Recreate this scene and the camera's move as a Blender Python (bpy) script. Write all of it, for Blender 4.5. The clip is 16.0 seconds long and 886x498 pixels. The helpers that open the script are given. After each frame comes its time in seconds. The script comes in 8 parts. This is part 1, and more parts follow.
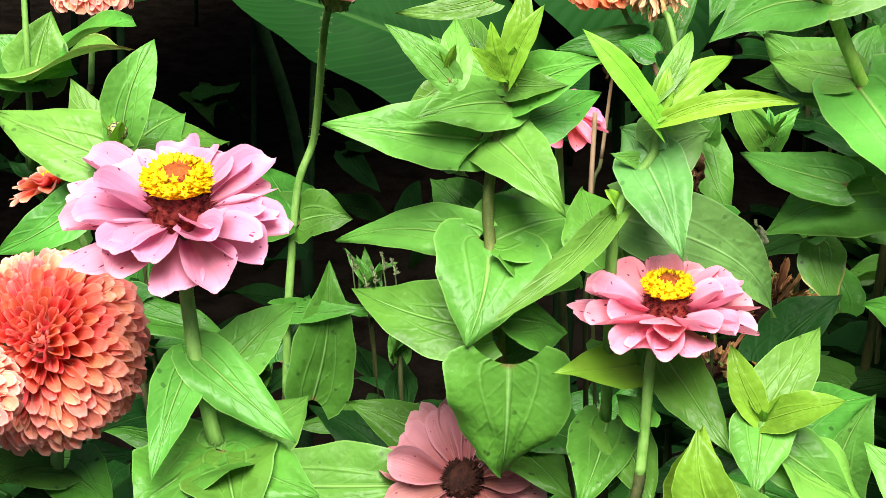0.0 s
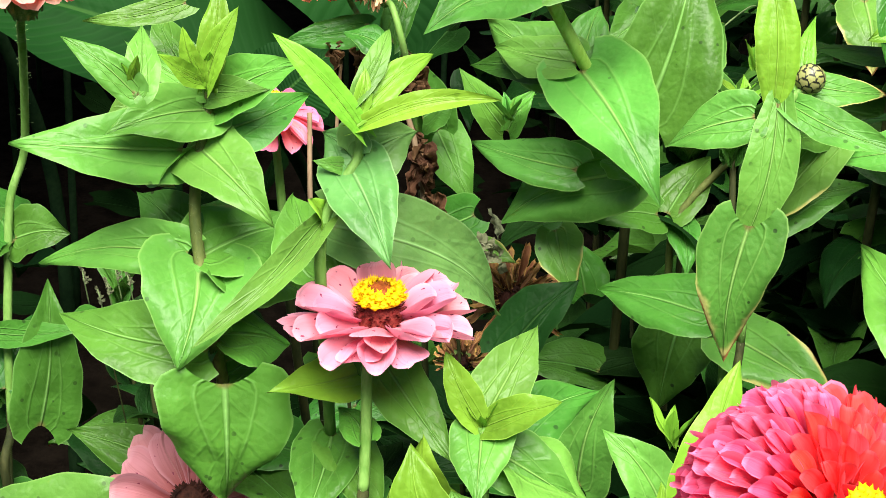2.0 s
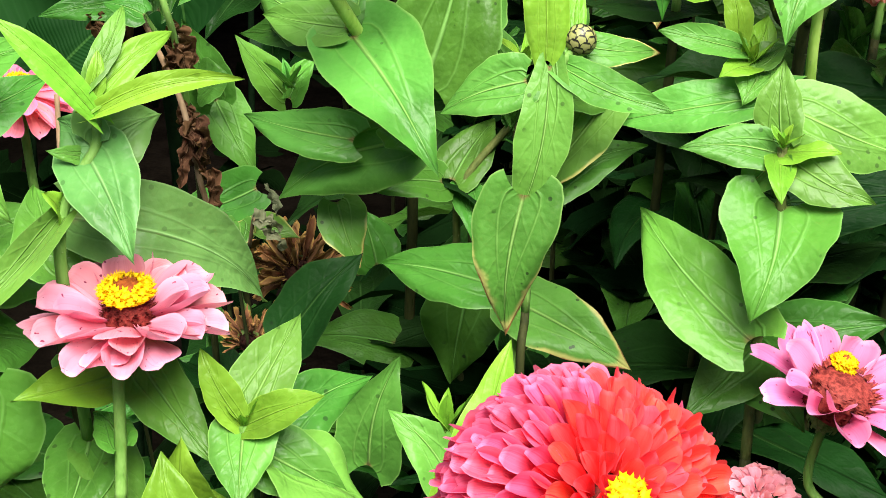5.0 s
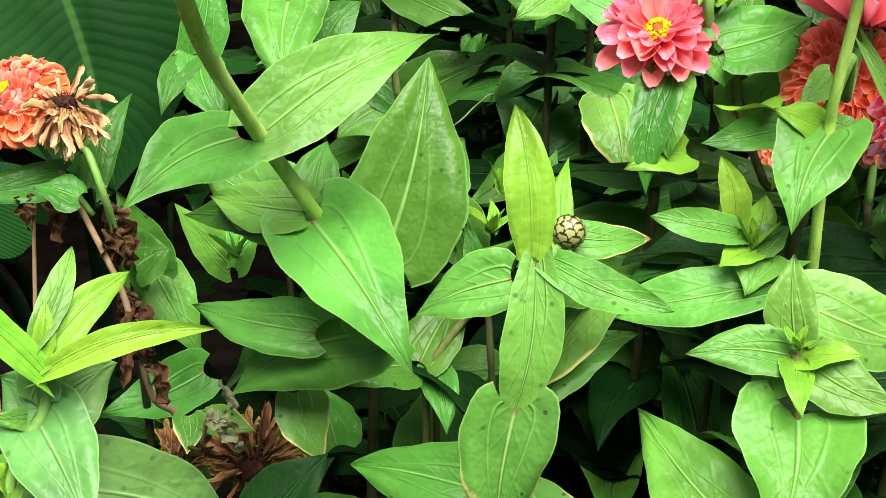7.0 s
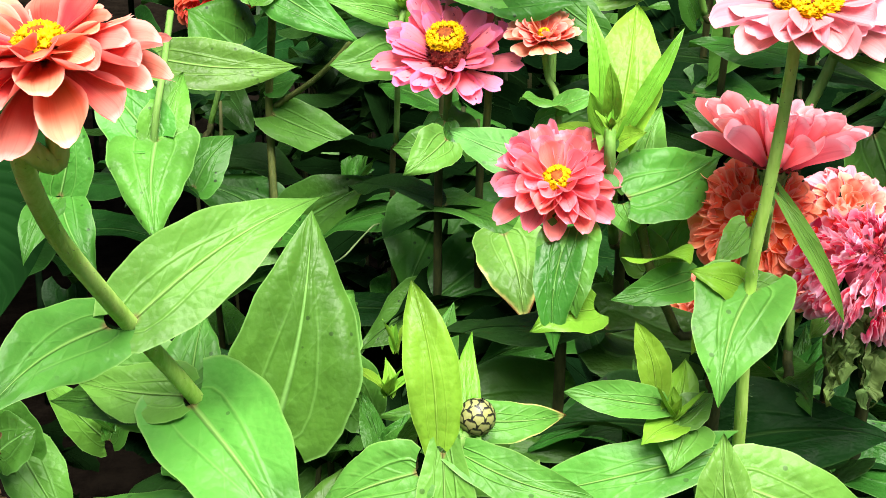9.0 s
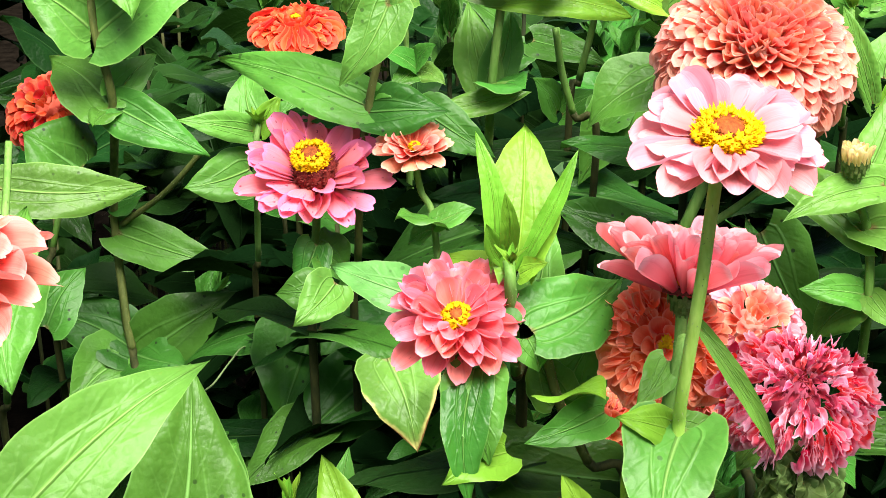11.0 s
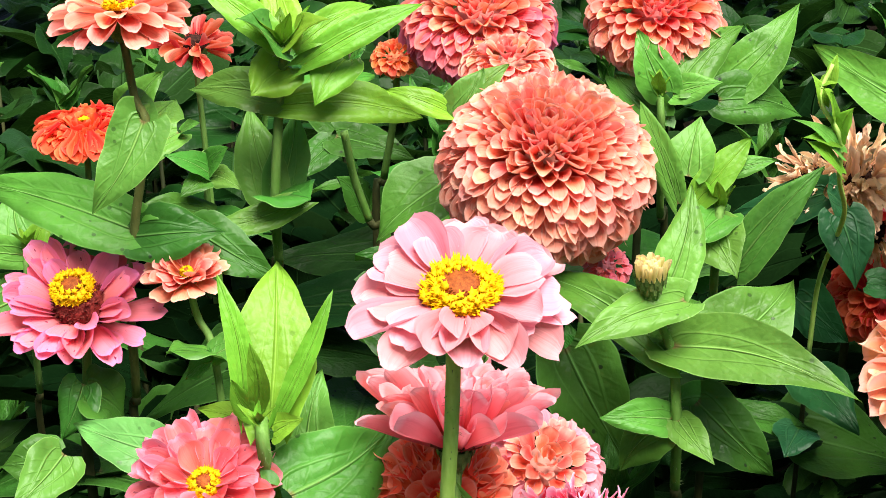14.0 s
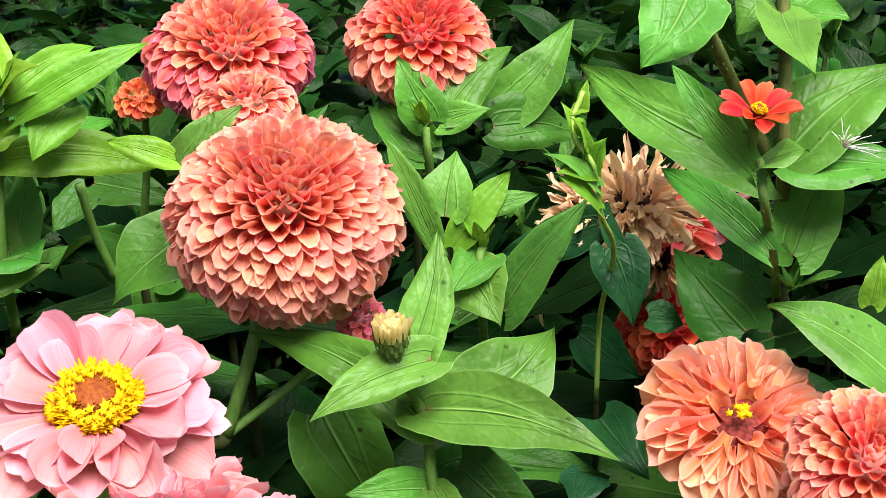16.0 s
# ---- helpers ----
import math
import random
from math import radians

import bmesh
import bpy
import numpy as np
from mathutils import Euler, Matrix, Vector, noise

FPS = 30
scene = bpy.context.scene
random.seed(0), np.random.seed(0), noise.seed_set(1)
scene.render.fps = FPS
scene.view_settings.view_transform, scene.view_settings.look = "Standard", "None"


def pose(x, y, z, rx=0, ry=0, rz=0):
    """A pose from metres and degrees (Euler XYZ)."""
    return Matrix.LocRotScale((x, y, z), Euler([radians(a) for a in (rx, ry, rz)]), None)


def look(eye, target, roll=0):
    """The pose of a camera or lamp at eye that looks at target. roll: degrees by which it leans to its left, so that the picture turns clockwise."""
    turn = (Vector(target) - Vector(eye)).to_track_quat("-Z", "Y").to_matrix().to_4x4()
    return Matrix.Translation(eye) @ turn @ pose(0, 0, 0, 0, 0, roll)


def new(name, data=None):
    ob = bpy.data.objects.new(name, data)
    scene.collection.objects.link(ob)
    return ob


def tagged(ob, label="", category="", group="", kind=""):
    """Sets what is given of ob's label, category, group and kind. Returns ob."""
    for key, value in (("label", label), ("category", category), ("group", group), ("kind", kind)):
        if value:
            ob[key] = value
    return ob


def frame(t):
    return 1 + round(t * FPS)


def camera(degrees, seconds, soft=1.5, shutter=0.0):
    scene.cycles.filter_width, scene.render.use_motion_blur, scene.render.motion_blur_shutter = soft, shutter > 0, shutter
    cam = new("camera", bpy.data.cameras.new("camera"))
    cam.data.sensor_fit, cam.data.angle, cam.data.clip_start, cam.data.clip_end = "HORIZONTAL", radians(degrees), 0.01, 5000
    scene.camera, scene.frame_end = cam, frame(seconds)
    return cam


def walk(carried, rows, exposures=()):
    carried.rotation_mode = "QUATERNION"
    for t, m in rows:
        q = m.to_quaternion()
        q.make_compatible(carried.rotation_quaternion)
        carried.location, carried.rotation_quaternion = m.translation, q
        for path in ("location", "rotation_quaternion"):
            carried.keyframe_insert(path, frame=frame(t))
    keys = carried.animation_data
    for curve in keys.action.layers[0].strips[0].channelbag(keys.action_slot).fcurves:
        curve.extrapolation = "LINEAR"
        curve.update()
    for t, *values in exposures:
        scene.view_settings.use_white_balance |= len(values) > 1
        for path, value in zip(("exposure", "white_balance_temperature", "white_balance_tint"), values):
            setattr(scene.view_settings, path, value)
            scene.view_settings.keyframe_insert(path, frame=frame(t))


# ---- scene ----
cam = camera(32.3, 16.0, soft=0.6)
PATH = [
    (0, (0.562, -0.161, 1.176), (-0.181, 1.521, 0.388), 2.1),
    (0.5, (0.567, -0.147, 1.179), (-0.118, 1.559, 0.39), 1.9),
    (1, (0.574, -0.136, 1.179), (-0.049, 1.592, 0.39), 1.8),
    (1.5, (0.58, -0.127, 1.182), (0.023, 1.619, 0.382), 1.9),
    (2, (0.588, -0.119, 1.182), (0.092, 1.639, 0.369), 1.9),
    (2.5, (0.599, -0.117, 1.179), (0.153, 1.65, 0.354), 1.7),
    (3, (0.607, -0.118, 1.175), (0.212, 1.654, 0.335), 1.5),
    (5.3, (0.611, -0.064, 1.186), (0.337, 1.717, 0.319), 1.9),
    (5.5, (0.606, -0.054, 1.19), (0.339, 1.734, 0.336), 1.8),
    (6, (0.592, -0.033, 1.201), (0.355, 1.77, 0.368), 1.7),
    (6.5, (0.578, -0.015, 1.208), (0.372, 1.802, 0.397), 1.6),
    (7, (0.567, 0.003, 1.213), (0.393, 1.831, 0.423), 1.5),
    (7.5, (0.562, 0.021, 1.218), (0.42, 1.86, 0.446), 1.5),
    (8, (0.561, 0.04, 1.224), (0.453, 1.889, 0.469), 1.3),
    (8.5, (0.56, 0.057, 1.23), (0.492, 1.917, 0.497), 0.9),
    (9, (0.556, 0.075, 1.234), (0.533, 1.945, 0.528), 0.4),
    (9.2, (0.553, 0.082, 1.237), (0.551, 1.956, 0.539), 0.2),
    (11.3, (0.526, 0.14, 1.258), (0.767, 2.02, 0.619), -1.5),
    (11.5, (0.527, 0.145, 1.258), (0.786, 2.024, 0.624), -1.6),
    (12, (0.535, 0.153, 1.262), (0.824, 2.031, 0.635), -1.9),
    (12.5, (0.539, 0.162, 1.266), (0.858, 2.037, 0.648), -2.0),
    (13, (0.548, 0.172, 1.269), (0.886, 2.048, 0.661), -1.9),
    (13.5, (0.569, 0.186, 1.267), (0.911, 2.065, 0.675), -2.2),
    (14, (0.598, 0.2, 1.271), (0.94, 2.08, 0.678), -2.9),
    (14.5, (0.623, 0.214, 1.272), (0.983, 2.089, 0.68), -3.7),
    (15, (0.641, 0.226, 1.272), (1.038, 2.095, 0.679), -4.2),
    (15.5, (0.658, 0.237, 1.271), (1.099, 2.095, 0.675), -4.6),
    (16, (0.675, 0.249, 1.271), (1.165, 2.093, 0.671), -4.8),
]
walk(cam, [(t, look(eye, target, roll)) for t, eye, target, roll in PATH], [(0, 1.6, 6600, 10), (5.5, 1.52, 6600, 10), (9, 1.64, 6600, 10), (13, 1.47, 6600, 10), (15, 1.24, 6600, 10), (16, 1.16, 6600, 10)])

# ---- world and light: bright, thinly overcast noon ----
GROUND_Z = 0.22
world = bpy.data.worlds.new("sky")
scene.world = world
world.use_nodes = True
wn = world.node_tree.nodes
sky = wn.new("ShaderNodeTexSky")
sky.sky_type = "NISHITA"
sky.sun_disc = False
sky.sun_elevation = radians(64)
sky.sun_rotation = radians(200)
sky.dust_density = 3.0
world.node_tree.links.new(sky.outputs[0], wn["Background"].inputs[0])
wn["Background"].inputs[1].default_value = 0.04
sun = new("sun", bpy.data.lights.new("sun", "SUN"))
sun.data.energy = 4.8
sun.data.angle = radians(44)
sun.data.color = (1.0, 0.96, 0.9)
sun.matrix_world = look((0.8, -0.55, 3.1), (0.35, 0.6, 0.6))


# ---- materials ----
class Nodes:
    """A small wrapper that makes node graphs short to write."""

    def __init__(self, name):
        self.mat = bpy.data.materials.new(name)
        self.mat.use_nodes = True
        self.tree = self.mat.node_tree
        self.bsdf = self.tree.nodes["Principled BSDF"]
        self.out = self.tree.nodes["Material Output"]

    def add(self, kind, **inputs):
        node = self.tree.nodes.new(kind)
        for key, value in inputs.items():
            self.put(node.inputs[key.replace("_", " ")], value)
        return node

    def put(self, socket, value):
        if isinstance(value, bpy.types.NodeSocket):
            self.tree.links.new(value, socket)
        else:
            socket.default_value = value

    def math(self, op, a, b=0.0, clamp=False):
        node = self.tree.nodes.new("ShaderNodeMath")
        node.operation = op
        node.use_clamp = clamp
        self.put(node.inputs[0], a)
        self.put(node.inputs[1], b)
        return node.outputs[0]

    def noise(self, scale, detail=3.0, rough=0.55, vector=None, w=None):
        node = self.tree.nodes.new("ShaderNodeTexNoise")
        node.inputs["Scale"].default_value = scale
        node.inputs["Detail"].default_value = detail
        node.inputs["Roughness"].default_value = rough
        if w is not None:
            node.noise_dimensions = "4D"
            self.put(node.inputs["W"], w)
        if vector is not None:
            self.put(node.inputs["Vector"], vector)
        return node.outputs["Fac"]

    def ramp(self, fac, low, high):
        node = self.tree.nodes.new("ShaderNodeMapRange")
        node.interpolation_type = "SMOOTHSTEP"
        self.put(node.inputs["Value"], fac)
        node.inputs["From Min"].default_value = low
        node.inputs["From Max"].default_value = high
        return node.outputs[0]

    def mix(self, fac, a, b, blend="MIX"):
        node = self.tree.nodes.new("ShaderNodeMix")
        node.data_type = "RGBA"
        node.blend_type = blend
        self.put(node.inputs[0], fac)
        for socket, value in ((node.inputs[6], a), (node.inputs[7], b)):
            self.put(socket, value if isinstance(value, bpy.types.NodeSocket) else (*value, 1.0))
        return node.outputs[2]

    def uv(self):
        node = self.tree.nodes.new("ShaderNodeUVMap")
        node.uv_map = "UVMap"
        split = self.add("ShaderNodeSeparateXYZ", Vector=node.outputs[0])
        return split.outputs[0], split.outputs[1]

    def random(self):
        return self.tree.nodes.new("ShaderNodeObjectInfo").outputs["Random"]

    def island(self):
        return self.tree.nodes.new("ShaderNodeNewGeometry").outputs["Random Per Island"]

    def place(self):
        return self.tree.nodes.new("ShaderNodeTexCoord").outputs["Object"]

    def bump(self, height, strength, distance):
        node = self.add("ShaderNodeBump", Height=height)
        node.inputs["Strength"].default_value = strength
        node.inputs["Distance"].default_value = distance
        self.put(self.bsdf.inputs["Normal"], node.outputs[0])
        return node.outputs[0]

    def finish(self, colour, rough=0.5, see_through=0.0, glow_colour=None, normal=None):
        self.put(self.bsdf.inputs["Base Color"], colour if isinstance(colour, bpy.types.NodeSocket) else (*colour, 1.0))
        self.put(self.bsdf.inputs["Roughness"], rough)
        if see_through:
            thin = self.add("ShaderNodeBsdfTranslucent")
            self.put(thin.inputs["Color"], glow_colour if glow_colour is not None else colour)
            if normal is not None:
                self.put(thin.inputs["Normal"], normal)
            blend = self.add("ShaderNodeMixShader")
            blend.inputs[0].default_value = see_through
            self.tree.links.new(self.bsdf.outputs[0], blend.inputs[1])
            self.tree.links.new(thin.outputs[0], blend.inputs[2])
            self.tree.links.new(blend.outputs[0], self.out.inputs[0])
        return self.mat


def leaf_material(name, colour, pale, specks=0.5, burn=0.0, rough=0.36, island=False, gloss=0.36, ribs=1.0, blush=0.0):
    """A zinnia leaf: a fine pale midrib, faint arched side veins, cloudy tone, specks, and for some scorched patches."""
    n = Nodes(name)
    u, v = n.uv()
    rnd, obj = n.island() if island else n.random(), n.place()
    across = n.math("ABSOLUTE", n.math("SUBTRACT", n.math("MULTIPLY", u, 2.0), 1.0))
    # the three main veins that leave the base together, the outer two bowing along the rim
    mid = n.math("MULTIPLY", n.ramp(n.math("MULTIPLY", across, n.math("ADD", 0.55, v)), 0.042, 0.012), n.ramp(v, 1.0, 0.75))
    bow = n.math("MULTIPLY", n.math("POWER", n.math("SUBTRACT", 1.0, v), 0.8), 0.5)
    side = n.ramp(n.math("ABSOLUTE", n.math("SUBTRACT", across, bow)), 0.03, 0.006)
    side = n.math("MULTIPLY", side, n.ramp(v, 0.8, 0.3))
    # a few pairs of fine veins that leave the midrib and bend to the tip
    bent = n.math("SUBTRACT", n.math("MULTIPLY", v, 5.2), n.math("MULTIPLY", n.math("POWER", across, 0.7), 2.1))
    bent = n.math("ADD", bent, n.math("MULTIPLY", n.noise(18, 1, vector=obj, w=rnd), 0.5))
    twig = n.ramp(n.math("ABSOLUTE", n.math("SUBTRACT", n.math("FRACT", bent), 0.5)), 0.05, 0.0)
    twig = n.math("MULTIPLY", twig, n.math("MULTIPLY", n.ramp(across, 0.98, 0.5), n.ramp(v, 0.02, 0.15)))
    vein = n.math("MAXIMUM", mid, n.math("MAXIMUM", n.math("MULTIPLY", side, 0.28), n.math("MULTIPLY", twig, 0.1)), clamp=True)
    blotch = n.noise(24, 2, vector=obj, w=n.math("MULTIPLY", rnd, 9.0))
    pucker = n.noise(70, 3, 0.6, vector=obj, w=rnd)
    dark = [c * 0.5 for c in colour]
    base = n.mix(n.math("ADD", n.math("MULTIPLY", n.ramp(blotch, 0.28, 0.62), 0.8), n.math("MULTIPLY", n.ramp(pucker, 0.3, 0.55), 0.2)), dark, colour)
    # each leaf a little yellower or bluer than the next
    tint = n.add("ShaderNodeHueSaturation", Color=base)
    n.put(tint.inputs["Hue"], n.math("ADD", 0.482, n.math("MULTIPLY", rnd, 0.032)))
    n.put(tint.inputs["Value"], n.math("ADD", 0.78, n.math("MULTIPLY", n.math("FRACT", n.math("MULTIPLY", rnd, 7.3)), 0.44)))
    tone = n.mix(n.math("MULTIPLY", vein, 0.8 * ribs), tint.outputs[0], [min(1.0, c * 1.25) for c in pale])
    fine = n.noise(420, 2, vector=obj)
    tone = n.mix(n.math("MULTIPLY", n.ramp(fine, 0.45, 0.7), 0.08), tone, pale)
    tone = n.mix(n.math("MULTIPLY", n.ramp(across, 0.95, 0.995), 0.7), tone, pale)
    if blush:
        # the brownish-pink clasp at the stem
        foot = n.math("ADD", n.math("MULTIPLY", v, 14.0), n.math("MULTIPLY", across, 2.2))
        tone = n.mix(n.math("MULTIPLY", n.ramp(n.math("ADD", foot, n.math("MULTIPLY", pucker, 0.6)), 1.1, 0.45), blush), tone, (0.2, 0.075, 0.05))
    if specks:
        cells = n.add("ShaderNodeTexVoronoi", Vector=obj, Scale=190.0)
        pick = n.math("GREATER_THAN", n.add("ShaderNodeSeparateXYZ", Vector=cells.outputs["Color"]).outputs[0], 0.6)
        dots = n.math("MULTIPLY", n.ramp(cells.outputs["Distance"], 0.24, 0.18), pick)
        where = n.ramp(n.noise(22, 2, vector=obj, w=n.math("MULTIPLY", rnd, 5.0)), 0.5, 0.56)
        tone = n.mix(n.math("MULTIPLY", n.math("MULTIPLY", dots, where), specks), tone, (0.008, 0.009, 0.007))
    if burn:
        rim = n.math("ADD", n.math("MULTIPLY", n.math("POWER", across, 5.0), n.ramp(v, 0.05, 0.5)), n.math("MULTIPLY", n.math("POWER", v, 5.0), 1.1))
        patch = n.math("ADD", n.math("MULTIPLY", n.noise(26, 2, vector=obj, w=rnd), 1.6), n.math("MULTIPLY", n.noise(130, 3, vector=obj), 0.6))
        rim = n.math("ADD", n.math("MULTIPLY", rim, 0.85), n.math("SUBTRACT", patch, 1.0))
        tone = n.mix(n.math("MULTIPLY", n.ramp(rim, 0.5, 0.85), burn * 0.85), tone, (0.5, 0.47, 0.15))
        tone = n.mix(n.math("MULTIPLY", n.ramp(rim, 0.98, 1.1), burn), tone, (0.26, 0.12, 0.045))
    soft_twig = n.math("MULTIPLY", n.ramp(n.math("ABSOLUTE", n.math("SUBTRACT", n.math("FRACT", bent), 0.5)), 0.16, 0.0), n.ramp(across, 0.98, 0.6))
    groove = n.math("MULTIPLY", n.ramp(n.math("ABSOLUTE", n.math("SUBTRACT", across, bow)), 0.07, 0.0), n.ramp(v, 0.8, 0.3))
    groove = n.math("MAXIMUM", n.math("MULTIPLY", groove, 0.28), n.math("MAXIMUM", n.math("MULTIPLY", soft_twig, 0.09), n.ramp(across, 0.07, 0.0)))
    height = n.math("ADD", n.math("MULTIPLY", groove, -0.65 * ribs), n.math("MULTIPLY", fine, 0.06))
    height = n.math("ADD", height, n.math("MULTIPLY", pucker, 0.4))
    height = n.math("ADD", height, n.math("MULTIPLY", blotch, 0.7))
    # the blade is quilted between its finest veins
    quilt = n.add("ShaderNodeTexVoronoi", Vector=obj, Scale=85.0)
    quilt.feature = "SMOOTH_F1"
    height = n.math("ADD", height, n.math("MULTIPLY", quilt.outputs["Distance"], -0.4))
    mesh_of_veins = n.add("ShaderNodeTexVoronoi", Vector=obj, Scale=290.0)
    height = n.math("ADD", height, n.math("MULTIPLY", mesh_of_veins.outputs["Distance"], -0.1))
    normal = n.bump(height, 0.8, 0.003)
    n.bsdf.inputs["Specular IOR Level"].default_value = gloss * 0.5
    glow = n.mix(0.65, tone, (pale[0] * 0.9, pale[1], pale[2] * 0.5))
    shine = n.math("ADD", rough - 0.08, n.math("MULTIPLY", blotch, 0.18))
    return n.finish(tone, shine, 0.2, glow, normal)


def petal_material(name, base, tip, edge=None, specks=0.0, see=0.38, wander=0.03, start=0.15):
    """A ray petal: colour runs from the claw to the tip, with fine lengthwise lines."""
    n = Nodes(name)
    u, v = n.uv()
    rnd, obj = n.random(), n.place()
    run = n.math("ADD", v, n.math("MULTIPLY", n.math("SUBTRACT", n.noise(2.2, 2, vector=obj, w=n.math("MULTIPLY", rnd, 8.0)), 0.5), 0.5))
    tone = n.mix(n.ramp(run, start, 0.9), base, tip)
    if edge:
        rim = n.math("MAXIMUM", n.math("ABSOLUTE", n.math("SUBTRACT", n.math("MULTIPLY", u, 2.0), 1.0)), n.ramp(v, 0.7, 1.0))
        tone = n.mix(n.math("MULTIPLY", n.ramp(rim, 0.72, 1.0), 0.75), tone, edge)
    lines = n.add("ShaderNodeCombineXYZ", X=n.math("MULTIPLY", u, 16.0), Y=n.math("MULTIPLY", v, 0.9), Z=n.math("MULTIPLY", rnd, 20.0))
    grain = n.noise(1.0, 2, vector=lines.outputs[0])
    tone = n.mix(n.math("MULTIPLY", n.ramp(grain, 0.5, 0.7), 0.22), tone, [c * 0.66 for c in base])
    tint = n.add("ShaderNodeHueSaturation", Color=tone)
    n.put(tint.inputs["Hue"], n.math("ADD", 0.5 - wander / 2, n.math("MULTIPLY", rnd, wander)))
    n.put(tint.inputs["Value"], n.math("ADD", 0.86, n.math("MULTIPLY", n.math("FRACT", n.math("MULTIPLY", rnd, 5.7)), 0.26)))
    tone = tint.outputs[0]
    if specks:
        dots = n.noise(11, 1, 0.4, vector=obj, w=n.math("MULTIPLY", rnd, 30.0))
        tone = n.mix(n.math("MULTIPLY", n.ramp(dots, 0.7, 0.74), specks), tone, (0.15, 0.01, 0.05))
    normal = n.bump(grain, 0.35, 0.0008)
    n.bsdf.inputs["Specular IOR Level"].default_value = 0.12
    return n.finish(tone, 0.62, see, tone, normal)


def rough_material(name, low, high, scale=40.0, rough=0.7, bump=0.4, see=0.0, stretch=1.0, shine=0.12):
    n = Nodes(name)
    obj = n.place()
    if stretch != 1.0:
        obj = n.add("ShaderNodeMapping", Vector=obj, Scale=(1.0, 1.0, stretch)).outputs[0]
    a = n.noise(scale, 4, 0.6, vector=obj, w=n.math("MULTIPLY", n.random(), 6.0))
    b = n.noise(scale * 7, 2, 0.6, vector=obj)
    tone = n.mix(n.ramp(n.math("ADD", n.math("MULTIPLY", a, 0.7), n.math("MULTIPLY", b, 0.3)), 0.36, 0.66), low, high)
    normal = n.bump(n.math("ADD", a, n.math("MULTIPLY", b, 0.4)), bump, 0.002)
    n.bsdf.inputs["Specular IOR Level"].default_value = shine
    return n.finish(tone, rough, see, tone if see else None, normal)


def canna_material():
    """A big dark leaf with close parallel ribs that run from the midrib to the rim."""
    n = Nodes("canna_leaf")
    u, v = n.uv()
    across = n.math("ABSOLUTE", n.math("SUBTRACT", n.math("MULTIPLY", u, 2.0), 1.0))
    ribs = n.math("SINE", n.math("ADD", n.math("MULTIPLY", v, 150.0), n.math("MULTIPLY", across, -34.0)))
    broad = n.noise(5, 3, vector=n.place())
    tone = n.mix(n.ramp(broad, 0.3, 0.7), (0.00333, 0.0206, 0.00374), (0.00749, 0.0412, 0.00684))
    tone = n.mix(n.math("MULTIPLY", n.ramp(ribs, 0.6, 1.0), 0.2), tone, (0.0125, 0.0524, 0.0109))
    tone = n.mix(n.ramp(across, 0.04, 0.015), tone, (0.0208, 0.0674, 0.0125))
    normal = n.bump(ribs, 0.25, 0.0008)
    n.bsdf.inputs["Specular IOR Level"].default_value = 0.03
    return n.finish(tone, 0.6, 0.15, tone, normal)


def bract_material():
    """Bud scales: cream with a black rim."""
    n = Nodes("bud_scale")
    u, v = n.uv()
    rim = n.math("MAXIMUM", n.math("ABSOLUTE", n.math("SUBTRACT", n.math("MULTIPLY", u, 2.0), 1.0)), v)
    grain = n.noise(500, 2, vector=n.place())
    tone = n.mix(grain, (0.172, 0.198, 0.0416), (0.291, 0.286, 0.114))
    rim = n.math("ADD", rim, n.math("MULTIPLY", n.math("SUBTRACT", grain, 0.5), 0.2))
    tone = n.mix(n.ramp(rim, 0.72, 0.84), tone, (0.0078, 0.0078, 0.00416))
    return n.finish(tone, 0.5)


